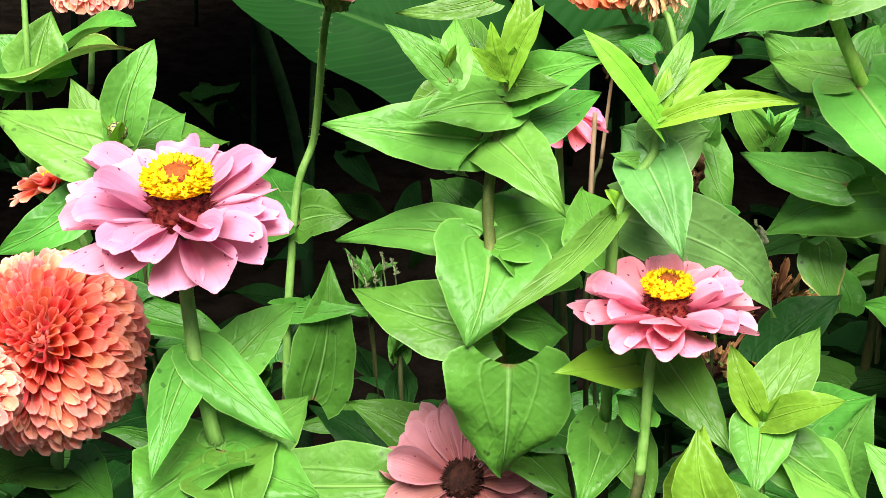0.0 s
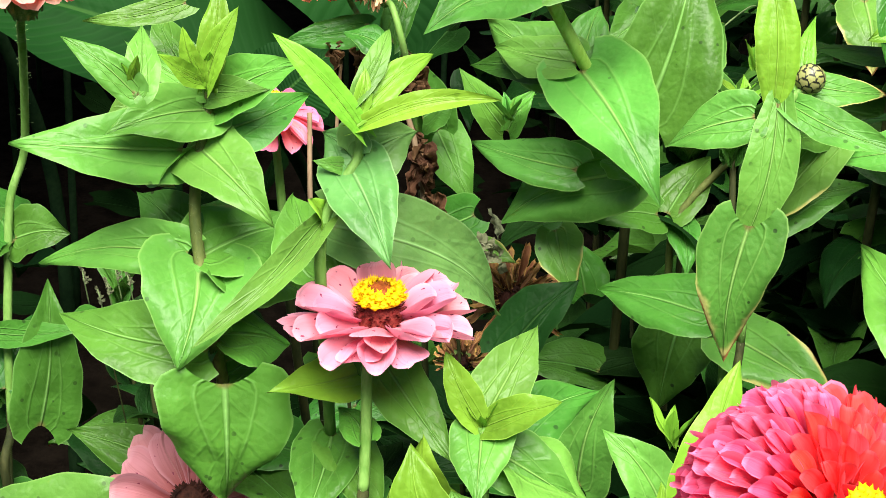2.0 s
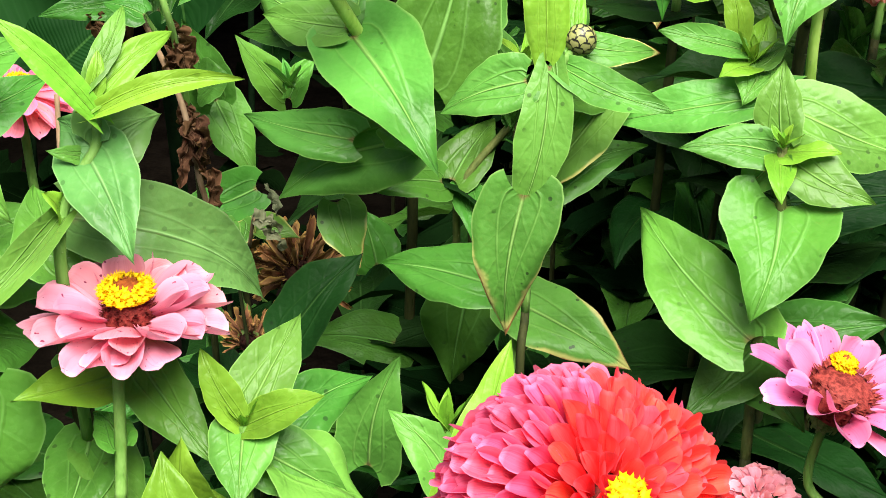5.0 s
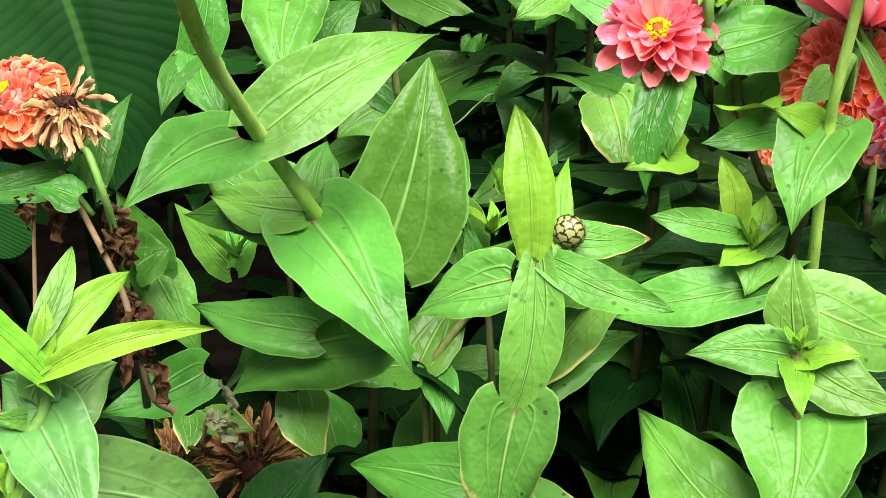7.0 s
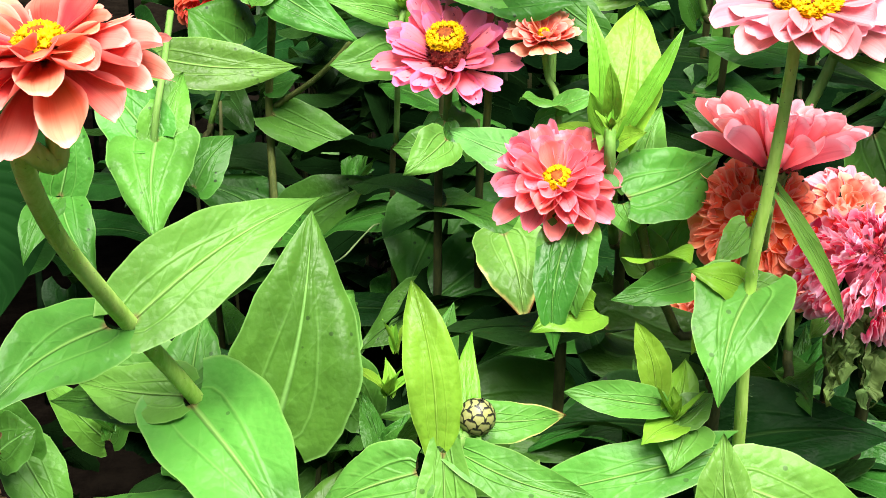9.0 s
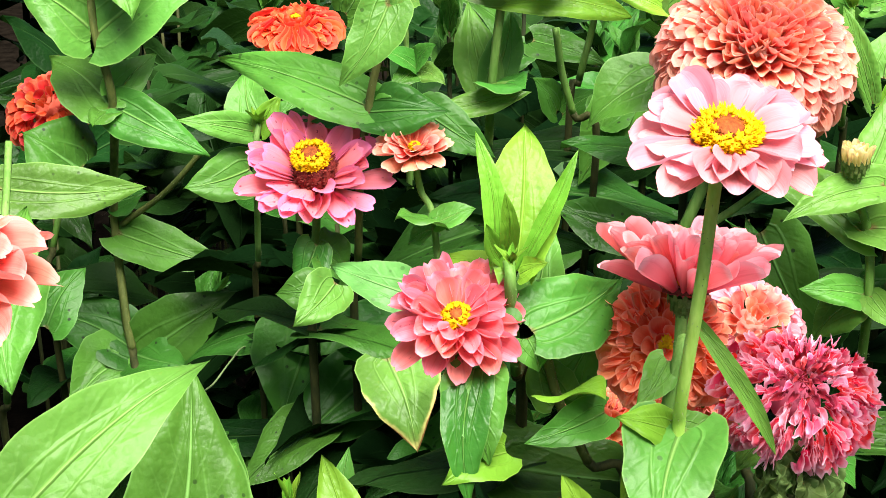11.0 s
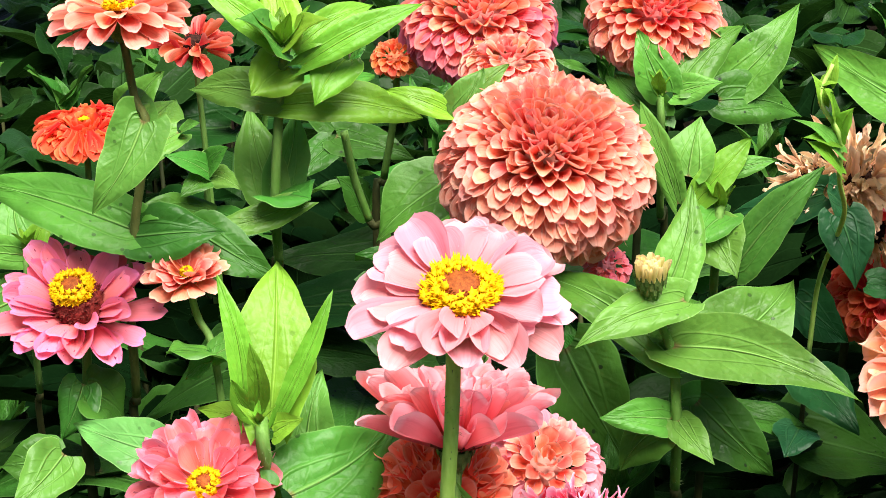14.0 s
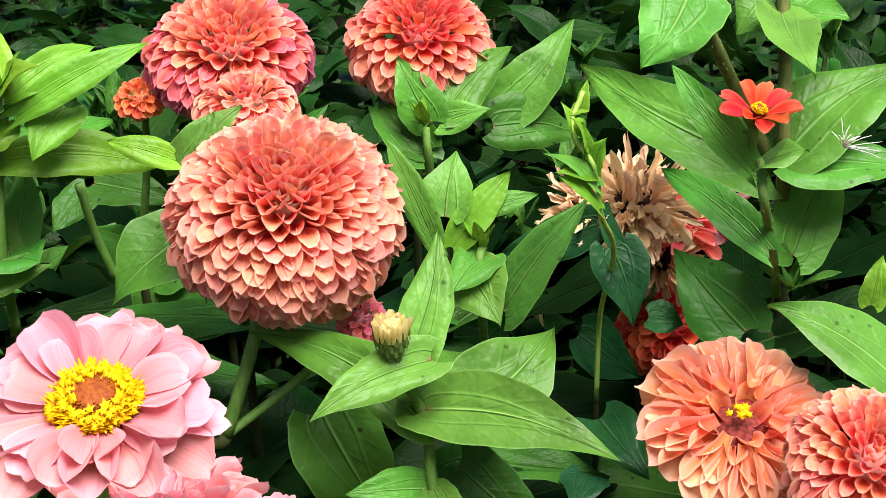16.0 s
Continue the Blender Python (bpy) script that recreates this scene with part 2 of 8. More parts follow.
LEAF = {
    "young": leaf_material("leaf_young", (0.15, 0.35, 0.0269), (0.235, 0.42, 0.0588), 0.2, ribs=0.5),
    "fresh": leaf_material("leaf_fresh", (0.0916, 0.26, 0.0371), (0.186, 0.356, 0.0829), 0.5, blush=0.7),
    "pale": leaf_material("leaf_pale", (0.13, 0.32, 0.075), (0.22, 0.4, 0.14), 0.35, blush=0.3, ribs=0.6),
    "mid": leaf_material("leaf_mid", (0.0709, 0.235, 0.0281), (0.159, 0.339, 0.0822), 0.6, blush=0.6),
    "old": leaf_material("leaf_old", (0.0357, 0.138, 0.0165), (0.092, 0.225, 0.0506), 0.9, gloss=0.3, blush=0.5),
    # leaf copy darkened to paint the dimness inside the bed
    "dim": leaf_material("leaf_dim_shade", (0.00624, 0.03, 0.00499), (0.0187, 0.053, 0.0112), 0.8, rough=0.5, gloss=0.12),
    "burnt": leaf_material("leaf_burnt", (0.0892, 0.246, 0.0353), (0.197, 0.354, 0.0907), 0.8, burn=1.0, blush=0.6),
    "glossy": leaf_material("leaf_glossy", (0.0541, 0.182, 0.0207), (0.125, 0.27, 0.055), 0.2, rough=0.27),
    "husk": leaf_material("leaf_husk", (0.0884, 0.0442, 0.0208), (0.187, 0.114, 0.0624), 0.6, rough=0.8, gloss=0.15),
    # near-black leaf copy: the shade under the plants is put into its colour
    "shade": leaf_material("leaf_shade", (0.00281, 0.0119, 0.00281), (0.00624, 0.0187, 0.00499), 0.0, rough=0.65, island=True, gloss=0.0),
    # leaf copy whose colour is lowered to give the dark gaps of massed foliage
    "back": leaf_material("leaf_back_shade", (0.00979, 0.0404, 0.00673), (0.0257, 0.0704, 0.0171), 0.0, island=True, gloss=0.15),
    "wilted": leaf_material("leaf_wilted", (0.075, 0.14, 0.035), (0.16, 0.22, 0.08), 0.5, rough=0.6, gloss=0.2),
    "papery": leaf_material("leaf_papery", (0.15, 0.17, 0.09), (0.24, 0.24, 0.16), 0.6, rough=0.7, gloss=0.2),
    "vine": leaf_material("leaf_vine", (0.0156, 0.0884, 0.026), (0.052, 0.156, 0.052), 0.1),
}
PETAL = {
    "pale": petal_material("petal_pale_pink", (0.581, 0.19, 0.278), (0.646, 0.263, 0.383), (0.694, 0.349, 0.458), 0.9),
    "blush": petal_material("petal_blush_pink", (0.7, 0.21, 0.24), (0.79, 0.335, 0.385), (0.84, 0.42, 0.48), 0.0),
    "pink": petal_material("petal_pink", (0.673, 0.179, 0.226), (0.749, 0.27, 0.352), (0.805, 0.376, 0.47), 0.9),
    "rose": petal_material("petal_rose", (0.823, 0.133, 0.143), (0.89, 0.237, 0.257), (0.9, 0.37, 0.48), 0.5),
    "rosebud": petal_material("petal_rose_pink", (0.805, 0.113, 0.129), (0.905, 0.272, 0.288), (0.92, 0.5, 0.546)),
    "magenta": petal_material("petal_magenta", (0.787, 0.176, 0.185), (0.831, 0.234, 0.331), (0.854, 0.252, 0.485), 0.9),
    "mauve": petal_material("petal_mauve_red", (0.571, 0.0708, 0.0838), (0.689, 0.159, 0.254), (0.73, 0.265, 0.403), wander=0.04, start=0.42),
    "orchid": petal_material("petal_orchid", (0.663, 0.114, 0.257), (0.741, 0.204, 0.396), (0.806, 0.353, 0.546), 0.9),
    "coral": petal_material("petal_coral", (0.706, 0.108, 0.0628), (0.881, 0.294, 0.197), (0.92, 0.471, 0.391), start=0.42),
    "coral_deep": petal_material("petal_deep_coral", (0.658, 0.0678, 0.0438), (0.83, 0.182, 0.122), (0.893, 0.324, 0.253), start=0.42),
    "salmon": petal_material("petal_salmon", (0.74, 0.145, 0.09), (0.88, 0.33, 0.24), (0.88, 0.49, 0.4), wander=0.03, start=0.42),
    "peach": petal_material("petal_peach", (0.684, 0.134, 0.0583), (0.855, 0.323, 0.179), (0.919, 0.432, 0.323), wander=0.04, start=0.42),
    "apricot": petal_material("petal_apricot", (0.82, 0.25, 0.11), (0.9, 0.46, 0.28), (0.92, 0.56, 0.47), wander=0.03, start=0.3),
    "red": petal_material("petal_crimson", (0.72, 0.03, 0.03), (0.86, 0.055, 0.055), (0.88, 0.1, 0.12), wander=0.012, start=0.3),
    "scarlet": petal_material("petal_scarlet", (0.603, 0.0393, 0.0191), (0.75, 0.106, 0.0529), (0.797, 0.176, 0.106), start=0.42),
    "orange": petal_material("petal_orange", (0.715, 0.0944, 0.0293), (0.873, 0.222, 0.0913), (0.92, 0.35, 0.193), start=0.42),
    "rosy": petal_material("petal_rosy_coral", (0.709, 0.0706, 0.0683), (0.895, 0.179, 0.179), (0.92, 0.334, 0.345), wander=0.03, start=0.42),
    "plum": petal_material("petal_fuchsia", (0.7, 0.02, 0.05), (0.86, 0.16, 0.26), (0.9, 0.6, 0.74), wander=0.03),
    "wine": petal_material("petal_wine_red", (0.12, 0.008, 0.012), (0.42, 0.03, 0.06), (0.6, 0.12, 0.18), wander=0.02),
    "tangerine": petal_material("petal_tangerine", (0.84, 0.13, 0.05), (0.93, 0.28, 0.15), (0.94, 0.46, 0.32), wander=0.02, start=0.3),
    "vermilion": petal_material("petal_vermilion", (0.7, 0.05, 0.02), (0.87, 0.125, 0.05), (0.9, 0.22, 0.11), wander=0.02, start=0.3),
    "faded": petal_material("petal_faded", (0.34, 0.11, 0.1), (0.52, 0.22, 0.24), (0.58, 0.29, 0.32), 0.8),
    "tan": petal_material("petal_tan", (0.32, 0.15, 0.065), (0.58, 0.33, 0.16), (0.66, 0.42, 0.23), 0.0, 0.15),
    "dried": petal_material("petal_dried", (0.66, 0.36, 0.17), (0.88, 0.62, 0.38), (0.9, 0.68, 0.46), 0.0, 0.3),
    "cream": petal_material("petal_cream", (0.593, 0.529, 0.147), (0.878, 0.72, 0.318), (0.92, 0.783, 0.444)),
    "husk": petal_material("petal_husk", (0.0848, 0.0354, 0.017), (0.282, 0.134, 0.0566), (0.508, 0.309, 0.0848), 0.0, 0.1),
    "cerise": petal_material("petal_cerise", (0.64, 0.03, 0.07), (0.8, 0.1, 0.2), (0.84, 0.22, 0.38), wander=0.016, start=0.3),
    "lilac": petal_material("petal_lilac_pink", (0.8, 0.12, 0.2), (0.9, 0.45, 0.6), (0.92, 0.68, 0.8), wander=0.03),
}
STEM_BRIGHT = rough_material("stem_light_green", (0.24, 0.44, 0.06), (0.42, 0.62, 0.15), 60, 0.5, 0.5, stretch=0.25)
STEM = rough_material("stem_green", (0.075, 0.18, 0.026), (0.16, 0.3, 0.07), 60, 0.55, 0.5, stretch=0.25)
STEM_RED = rough_material("stem_reddish", (0.055, 0.08, 0.018), (0.14, 0.165, 0.045), 60, 0.6, 0.5, stretch=0.25)
# browner old stems, darkened further so low stalks fade into the shade
STEM_OLD_SHADED = rough_material("stem_old_shaded", (0.0156, 0.0234, 0.00728), (0.0468, 0.052, 0.0156), 60, 0.7, 0.5, stretch=0.25)
STRAW = rough_material("dry_stalk", (0.13, 0.0832, 0.0416), (0.26, 0.187, 0.114), 50, 0.8, 0.4, stretch=0.2)
HAIR = rough_material("stem_hair", (0.13, 0.208, 0.0728), (0.208, 0.27, 0.125), 30, 0.6, 0.0)
FLUFF = rough_material("seed_fluff", (0.6, 0.6, 0.55), (0.75, 0.75, 0.7), 30, 0.7, 0.0)
YELLOW = rough_material("floret_yellow", (0.66, 0.34, 0.003), (0.82, 0.56, 0.006), 500, 0.55, 0.2, 0.15)
MAROON = rough_material("disc_maroon", (0.07, 0.007, 0.006), (0.27, 0.045, 0.035), 500, 0.6, 0.3)
RUST = rough_material("disc_rust", (0.146, 0.0312, 0.0078), (0.322, 0.0832, 0.0156), 500, 0.6, 0.3)
DARK_DISC = rough_material("disc_dark", (0.0104, 0.00416, 0.00312), (0.0468, 0.0156, 0.00936), 400, 0.8, 0.5)
CALYX = rough_material("calyx_green", (0.052, 0.114, 0.0208), (0.156, 0.218, 0.0624), 200, 0.5, 0.3)
BRACT = bract_material()
CANNA = canna_material()
# stalk colour pushed near black to match the darkness behind the bed
CANNA_STALK_SHADED = rough_material("canna_stalk_shaded", (0.004, 0.012, 0.005), (0.009, 0.022, 0.008), 30, 0.9, 0.3, shine=0.0)
# earth brown taken almost to black, standing in for shade below the plants
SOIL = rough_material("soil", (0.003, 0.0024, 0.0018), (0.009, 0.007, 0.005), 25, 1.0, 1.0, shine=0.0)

# ---- shapes ----
rng = random.Random(7)


def mesh(name, verts, faces, uvs=None, material=None):
    me = bpy.data.meshes.new(name)
    me.from_pydata([tuple(map(float, v)) for v in verts], [], faces)
    if uvs is not None:
        layer = me.uv_layers.new(name="UVMap")
        flat = np.array([uvs[v] for f in faces for v in f], dtype=np.float32).ravel()
        layer.data.foreach_set("uv", flat)
    me.polygons.foreach_set("use_smooth", [True] * len(faces))
    if material:
        me.materials.append(material)
    me.update()
    return me


def sheet(points, uvs, nu, nv):
    """Faces of a grid of nv rows and nu columns."""
    faces = []
    for j in range(nv - 1):
        for i in range(nu - 1):
            a = j * nu + i
            faces.append((a, a + 1, a + nu + 1, a + nu))
    return points, faces, uvs


BROAD = ([0, 0.03, 0.1, 0.2, 0.32, 0.45, 0.6, 0.75, 0.88, 0.96, 1], [0.5, 0.76, 0.93, 1, 0.99, 0.91, 0.73, 0.47, 0.22, 0.08, 0.004])
SLIM = ([0, 0.03, 0.1, 0.2, 0.35, 0.5, 0.65, 0.8, 0.9, 0.97, 1], [0.42, 0.5, 0.68, 0.88, 1, 0.96, 0.82, 0.55, 0.31, 0.11, 0.004])
HEART = ([0, 0.02, 0.08, 0.18, 0.3, 0.45, 0.6, 0.75, 0.88, 0.96, 1], [0.55, 0.82, 0.97, 1, 0.95, 0.83, 0.64, 0.4, 0.19, 0.075, 0.004])


def leaf_blade(length, width, arch=0.06, fold=0.15, droop=0.0, wave=0.05, outline=BROAD, seed=0, nu=17, nv=28, crush=0.0):
    """Points of a blade along +x, its upper face to +z; base and tip lie on the x axis. Two columns follow the side veins."""
    r = random.Random(seed)
    p1, p2, skew = r.uniform(0, 6.3), r.uniform(0, 6.3), r.uniform(-0.07, 0.07)
    puff, hook, beat = r.uniform(0.012, 0.03), r.uniform(-0.2, 0.5), r.uniform(5, 9)
    roll, half = r.uniform(-0.03, 0.09), (nu - 1) // 2
    points, uvs = [], []
    for j in range(nv):
        s = (j / (nv - 1)) ** 1.35
        w = np.interp(s, *outline) * width / 2
        rise = arch * 4 * s * (1 - s) * length - droop * length * (s**3 - s) - hook * width * max(0.0, s - 0.7) ** 2
        vein = max(0.1, 0.5 * (1 - s) ** 0.8)
        body = math.sin(math.pi * min(1, s + 0.06)) ** 0.6 if s < 0.94 else 0.0
        for i in range(-half, half + 1):
            c, side = abs(i) / half, (1 if i > 0 else -1)
            q = vein * 2 * c if c <= 0.5 else vein + (1 - vein) * (2 * c - 1)
            u = q * side
            rag = 1 + (0.05 * math.sin(beat * s + p1 + u) + 0.025 * math.sin(23 * s + p2 + 3 * u)) * q
            y = u * w * rag + skew * length * math.sin(math.pi * s)
            x = s * length - (0.16 if outline is HEART else 0.12) * length * u * u * (1 - s) ** 6
            z = rise + fold * (0.45 * q + 0.55 * q**1.6) * w - 0.25 * fold * w
            z += wave * 1.3 * width * u * u * math.sin(beat * s + p2 * (1 if u > 0 else 1.7))
            # the blade swells between its sunken veins, and again between the finer pairs, and rolls at the rim
            swell = math.sin(math.pi * q / vein) if q < vein else 0.85 * math.sin(math.pi * (q - vein) / (1 - vein))
            bent = s * 5.2 - q**0.7 * 2.1
            z += puff * width * swell * body * (0.62 + 0.3 * abs(math.cos(math.pi * bent)) + 0.4 * math.sin(11 * s - 4 * u + p1))
            z -= roll * width * max(0.0, q - 0.7) ** 2 * 12 * body
            if crush:
                k = Vector((x / length * 5, y / width * 3, p1))
                x, y, z = x + crush * 0.4 * width * noise.noise(k + Vector((9, 0, 0))), y * (1 - 0.5 * crush) + crush * width * 0.6 * noise.noise(k), z + crush * width * (noise.noise(k + Vector((0, 7, 0))) + 0.4 * noise.noise(k * 2.7) + 0.12 * math.sin(u * 12 + p1))
            points.append((x, y, z))
            uvs.append((0.5 + u / 2, s))
    return sheet(points, uvs, nu, nv)


def frame_at(base, tip, normal):
    """A matrix whose x axis runs from base to tip and whose z axis leans to the normal."""
    base, tip, normal = Vector(base), Vector(tip), Vector(normal)
    x = (tip - base).normalized()
    z = (normal - x * normal.dot(x)).normalized()
    y = z.cross(x)
    m = Matrix((x, y, z)).transposed().to_4x4()
    m.translation = base
    return m


def child(name, data, parent, m=None, label=""):
    ob = new(name, data)
    ob.parent = parent
    if m is not None:
        ob.matrix_basis = parent.matrix_world.inverted() @ m if parent.type == "EMPTY" else m
    if label:
        tagged(ob, label)
    return ob


def plant(label, at, name="zinnia_plant", category="zinnia plant", group="zinnias in the bed"):
    """An empty where the stem leaves the soil."""
    root = new(name)
    root.empty_display_size = 0.02
    root.location = (at[0], at[1], GROUND_Z)
    root.matrix_world = Matrix.Translation((at[0], at[1], GROUND_Z))
    tagged(root, label, category, group)
    return root


seeds = iter(range(1, 100000))


def leaf(p, base, tip, width, tone="fresh", normal=(0, -0.5, 0.85), arch=0.07, fold=0.2, droop=0.0, shape="broad", wave=0.05):
    length = (Vector(tip) - Vector(base)).length
    outline = {"broad": BROAD, "slim": SLIM, "heart": HEART}[shape]
    pts, faces, uvs = leaf_blade(length, width, arch, fold, droop, wave, outline, next(seeds), crush={"husk": 0.5, "wilted": 0.45, "papery": 0.5}.get(tone, 0.0))
    return child("leaf", mesh("leaf", pts, faces, uvs, LEAF[tone]), p, frame_at(base, tip, normal))


def smooth_line(points, steps=6):
    """A Catmull-Rom line through the points."""
    pts = [Vector(q) for q in points]
    pts = [pts[0] * 2 - pts[1]] + pts + [pts[-1] * 2 - pts[-2]]
    out = []
    for i in range(1, len(pts) - 2):
        a, b, c, d = pts[i - 1 : i + 3]
        for k in range(steps):
            t = k / steps
            out.append(0.5 * (2 * b + (c - a) * t + (2 * a - 5 * b + 4 * c - d) * t * t + (3 * b - a - 3 * c + d) * t**3))
    return out + [pts[-2]]


def tube(points, r0, r1, sides=8, steps=6, bumps=0.0):
    line = smooth_line(points, steps) if len(points) > 1 else points
    verts, faces = [], []
    side = Vector((1, 0.2, 0.1))
    for k, q in enumerate(line):
        way = (line[min(k + 1, len(line) - 1)] - line[max(k - 1, 0)]).normalized()
        side = (side - way * side.dot(way)).normalized()
        other = way.cross(side)
        r = r0 + (r1 - r0) * k / (len(line) - 1)
        for i in range(sides):
            a = 2 * math.pi * i / sides
            rr = r * (1 + bumps * math.sin(i * 2.4 + k * 0.7))
            verts.append(q + side * rr * math.cos(a) + other * rr * math.sin(a))
    for k in range(len(line) - 1):
        for i in range(sides):
            a, b = k * sides + i, k * sides + (i + 1) % sides
            faces.append((a, b, b + sides, a + sides))
    faces.append(tuple(range(sides))[::-1])
    faces.append(tuple(range(len(verts) - sides, len(verts))))
    return verts, faces


def stem(p, points, r0=0.0032, r1=0.0026, material=None, hairs=True, name="stem"):
    """A stalk through the points, lowest first, with short bristles."""
    r0, r1 = r0 * 0.76, r1 * 0.76
    verts, faces = tube(points, r0, r1, 8, 7, 0.05)
    ob = child(name, mesh(name, verts, faces, None, material or STEM), p, Matrix.Identity(4))
    if hairs:
        r = random.Random(next(seeds))
        line = smooth_line(points, 7)
        total = sum((b - a).length for a, b in zip(line, line[1:]))
        hv, hf = [], []
        for _ in range(min(260, int(total * 1500))):
            k = r.randrange(len(line) - 1)
            q = line[k].lerp(line[k + 1], r.random())
            out = Vector((r.gauss(0, 1), r.gauss(0, 1), r.gauss(0, 0.3))).normalized()
            across = out.cross(line[k + 1] - line[k]).normalized() * 0.00012
            a = q + out * r0 * 0.9
            hv += [a - across, a + across, a + out * r.uniform(0.0012, 0.0026)]
            hf.append((len(hv) - 3, len(hv) - 2, len(hv) - 1))
        tagged(child("bristles", mesh("bristles", hv, hf, None, HAIR), ob, Matrix.Identity(4), "short pale bristles"), kind="stuff")
    return ob


def skirt(p, top, foot, seed):
    """The older leaf pairs lower down a stalk, many in the copy darkened for shade; closer and larger in the crowded
    half of the bed.
    """
    r = random.Random(seed)
    top, foot = Vector(top), Vector(foot)
    crowd = top.x > 0.5 and top.y > 0.6
    z = top.z - 0.05 if crowd else min(top.z - 0.035, 0.53 + 0.45 * (top.y - 0.4) + 0.22 * max(0.0, top.x - 0.3))
    spin = r.uniform(-0.5, 0.5)
    while z > 0.5:
        c = foot.lerp(top, (z - foot.z) / (top.z - foot.z))
        for side in (0, 1):
            az = spin + side * math.pi + r.uniform(-0.3, 0.3)
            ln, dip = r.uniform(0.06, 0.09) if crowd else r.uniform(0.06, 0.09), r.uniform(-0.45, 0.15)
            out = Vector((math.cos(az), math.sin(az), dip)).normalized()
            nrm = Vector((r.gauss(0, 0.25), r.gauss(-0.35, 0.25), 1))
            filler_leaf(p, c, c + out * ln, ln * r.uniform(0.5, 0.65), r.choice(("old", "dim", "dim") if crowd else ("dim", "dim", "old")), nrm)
        spin += r.uniform(0.7, 1.3)
        z -= r.uniform(0.055, 0.075) if crowd else r.uniform(0.075, 0.11)


# ---- flower heads ----
def petal_points(cup, curl, notch, seed, narrow=1.0, roll=0.0, nu=7, nv=12, bend=2.4, crush=0.0):
    """A spoon-shaped ray petal one unit long along +x, one unit wide at most, its tip rounded."""
    r = random.Random(seed)
    ph, lop = r.uniform(0, 6.3), r.uniform(-0.05, 0.05)
    points, uvs = [], []
    for j in range(nv):
        s = 1 - (1 - j / (nv - 1)) ** 1.9
        k = min(1.0, s / 0.7)
        w = (0.3 + 0.7 * k * k * (3 - 2 * k)) * 0.5 * narrow
        if s > 0.76:
            w *= max(0.2, (1 - ((s - 0.76) / 0.24) ** 2.6)) ** 0.5
        for i in range(nu):
            u = -1 + 2 * i / (nu - 1)
            x = s - (notch * (1 - abs(u)) ** 2) * max(0, s - 0.75) * 4 + lop * u * s
            y = u * w * (1 + 0.05 * math.sin(9 * s + ph + u))
            z = cup * (u * u) * w - curl * s**bend + 0.03 * math.sin(5 * s + ph + 2 * u) - 0.03 * (1 - abs(u)) * math.sin(math.pi * s)
            z += 0.014 * math.cos(2 * math.pi * u) * math.sin(math.pi * s)
            if roll:
                y, z = math.sin(u * roll) * w / roll * 1.1, z + (1 - math.cos(u * roll)) * w / roll
            if crush:
                q = Vector((s * 4.5, u * 0.9, ph))
                x, y, z = x + 0.1 * noise.noise(q * 1.3), y + crush * noise.noise(q + Vector((5, 0, 0))), z + crush * noise.noise(q + Vector((0, 8, 0)))
            points.append((x, y, z))
            uvs.append((i / (nu - 1), s))
    return sheet(points, uvs, nu, nv)


PETAL_SHAPES = {
    "flat": [(0.4, 0.1, 0.03), (0.3, 0.2, 0.06), (0.55, 0.0, 0.0), (-0.2, 0.16, 0.05)],
    "cupped": [(0.6, 0.1, 0.04), (0.7, 0.0, 0.07), (0.5, 0.14, 0.03), (0.65, -0.08, 0.05)],
    "shell": [(0.4, 0.2, 0.03), (0.3, 0.26, 0.02), (0.5, 0.15, 0.06), (0.25, 0.22, 0.0)],
    "spoon": [(0.55, 0.14, 0.02), (0.75, 0.05, 0.0), (0.6, 0.22, 0.03), (0.45, 0.1, 0.0)],
    "curly": [(0.9, 0.5, 0.1), (1.2, 0.75, 0.05), (1.0, -0.45, 0.08), (1.1, 0.6, 0.0)],
    "crumpled": [(0.8, 0.25, 0.1), (-0.6, 0.3, 0.1), (0.9, -0.15, 0.2), (0.5, 0.3, 0.1)],
}
petal_store = {}


def petal_mesh(shape, colour, k):
    key = (shape, colour, k)
    if key not in petal_store:
        cup, curl, notch = PETAL_SHAPES[shape][k]
        roll = {"crumpled": 0.7, "curly": 1.2}.get(shape, 0.0)
        pts, faces, uvs = petal_points(cup, curl, notch, k + len(shape) * 7, 0.8 if roll else 1.0, roll, bend=3.6 if shape == "shell" else 2.4, crush={"crumpled": 0.42, "curly": 0.16}.get(shape, 0.0))
        petal_store[key] = mesh("petal", pts, faces, uvs, PETAL[colour])
    return petal_store[key]


def basis(axis):
    z = Vector(axis).normalized()
    x = Vector((0, 0, 1)).cross(z)
    x = x.normalized() if x.length > 1e-3 else Vector((1, 0, 0))
    return Matrix((x, z.cross(x), z)).transposed().to_4x4()


def petal_pose(az, root, lift, length, width, deep, twist=0.0):
    """The place of a petal whose claw sits at root = (radius, height) and that rises by lift degrees from the head's plane."""
    m = Matrix.Rotation(az, 4, "Z") @ Matrix.Translation((root[0], 0, root[1])) @ Matrix.Rotation(-radians(lift), 4, "Y")
    return m @ Matrix.Rotation(radians(twist), 4, "X") @ Matrix.Diagonal((length, width, deep, 1))


def put_petal(head, colour, shape, r, az, root, lift, length, width, twist=0.0):
    m = petal_pose(az, root, lift, length, width, width * 1.3 if shape == "crumpled" else (length + width) / 2, twist)
    child("petal", petal_mesh(shape, colour, r.randrange(4)), head, m)


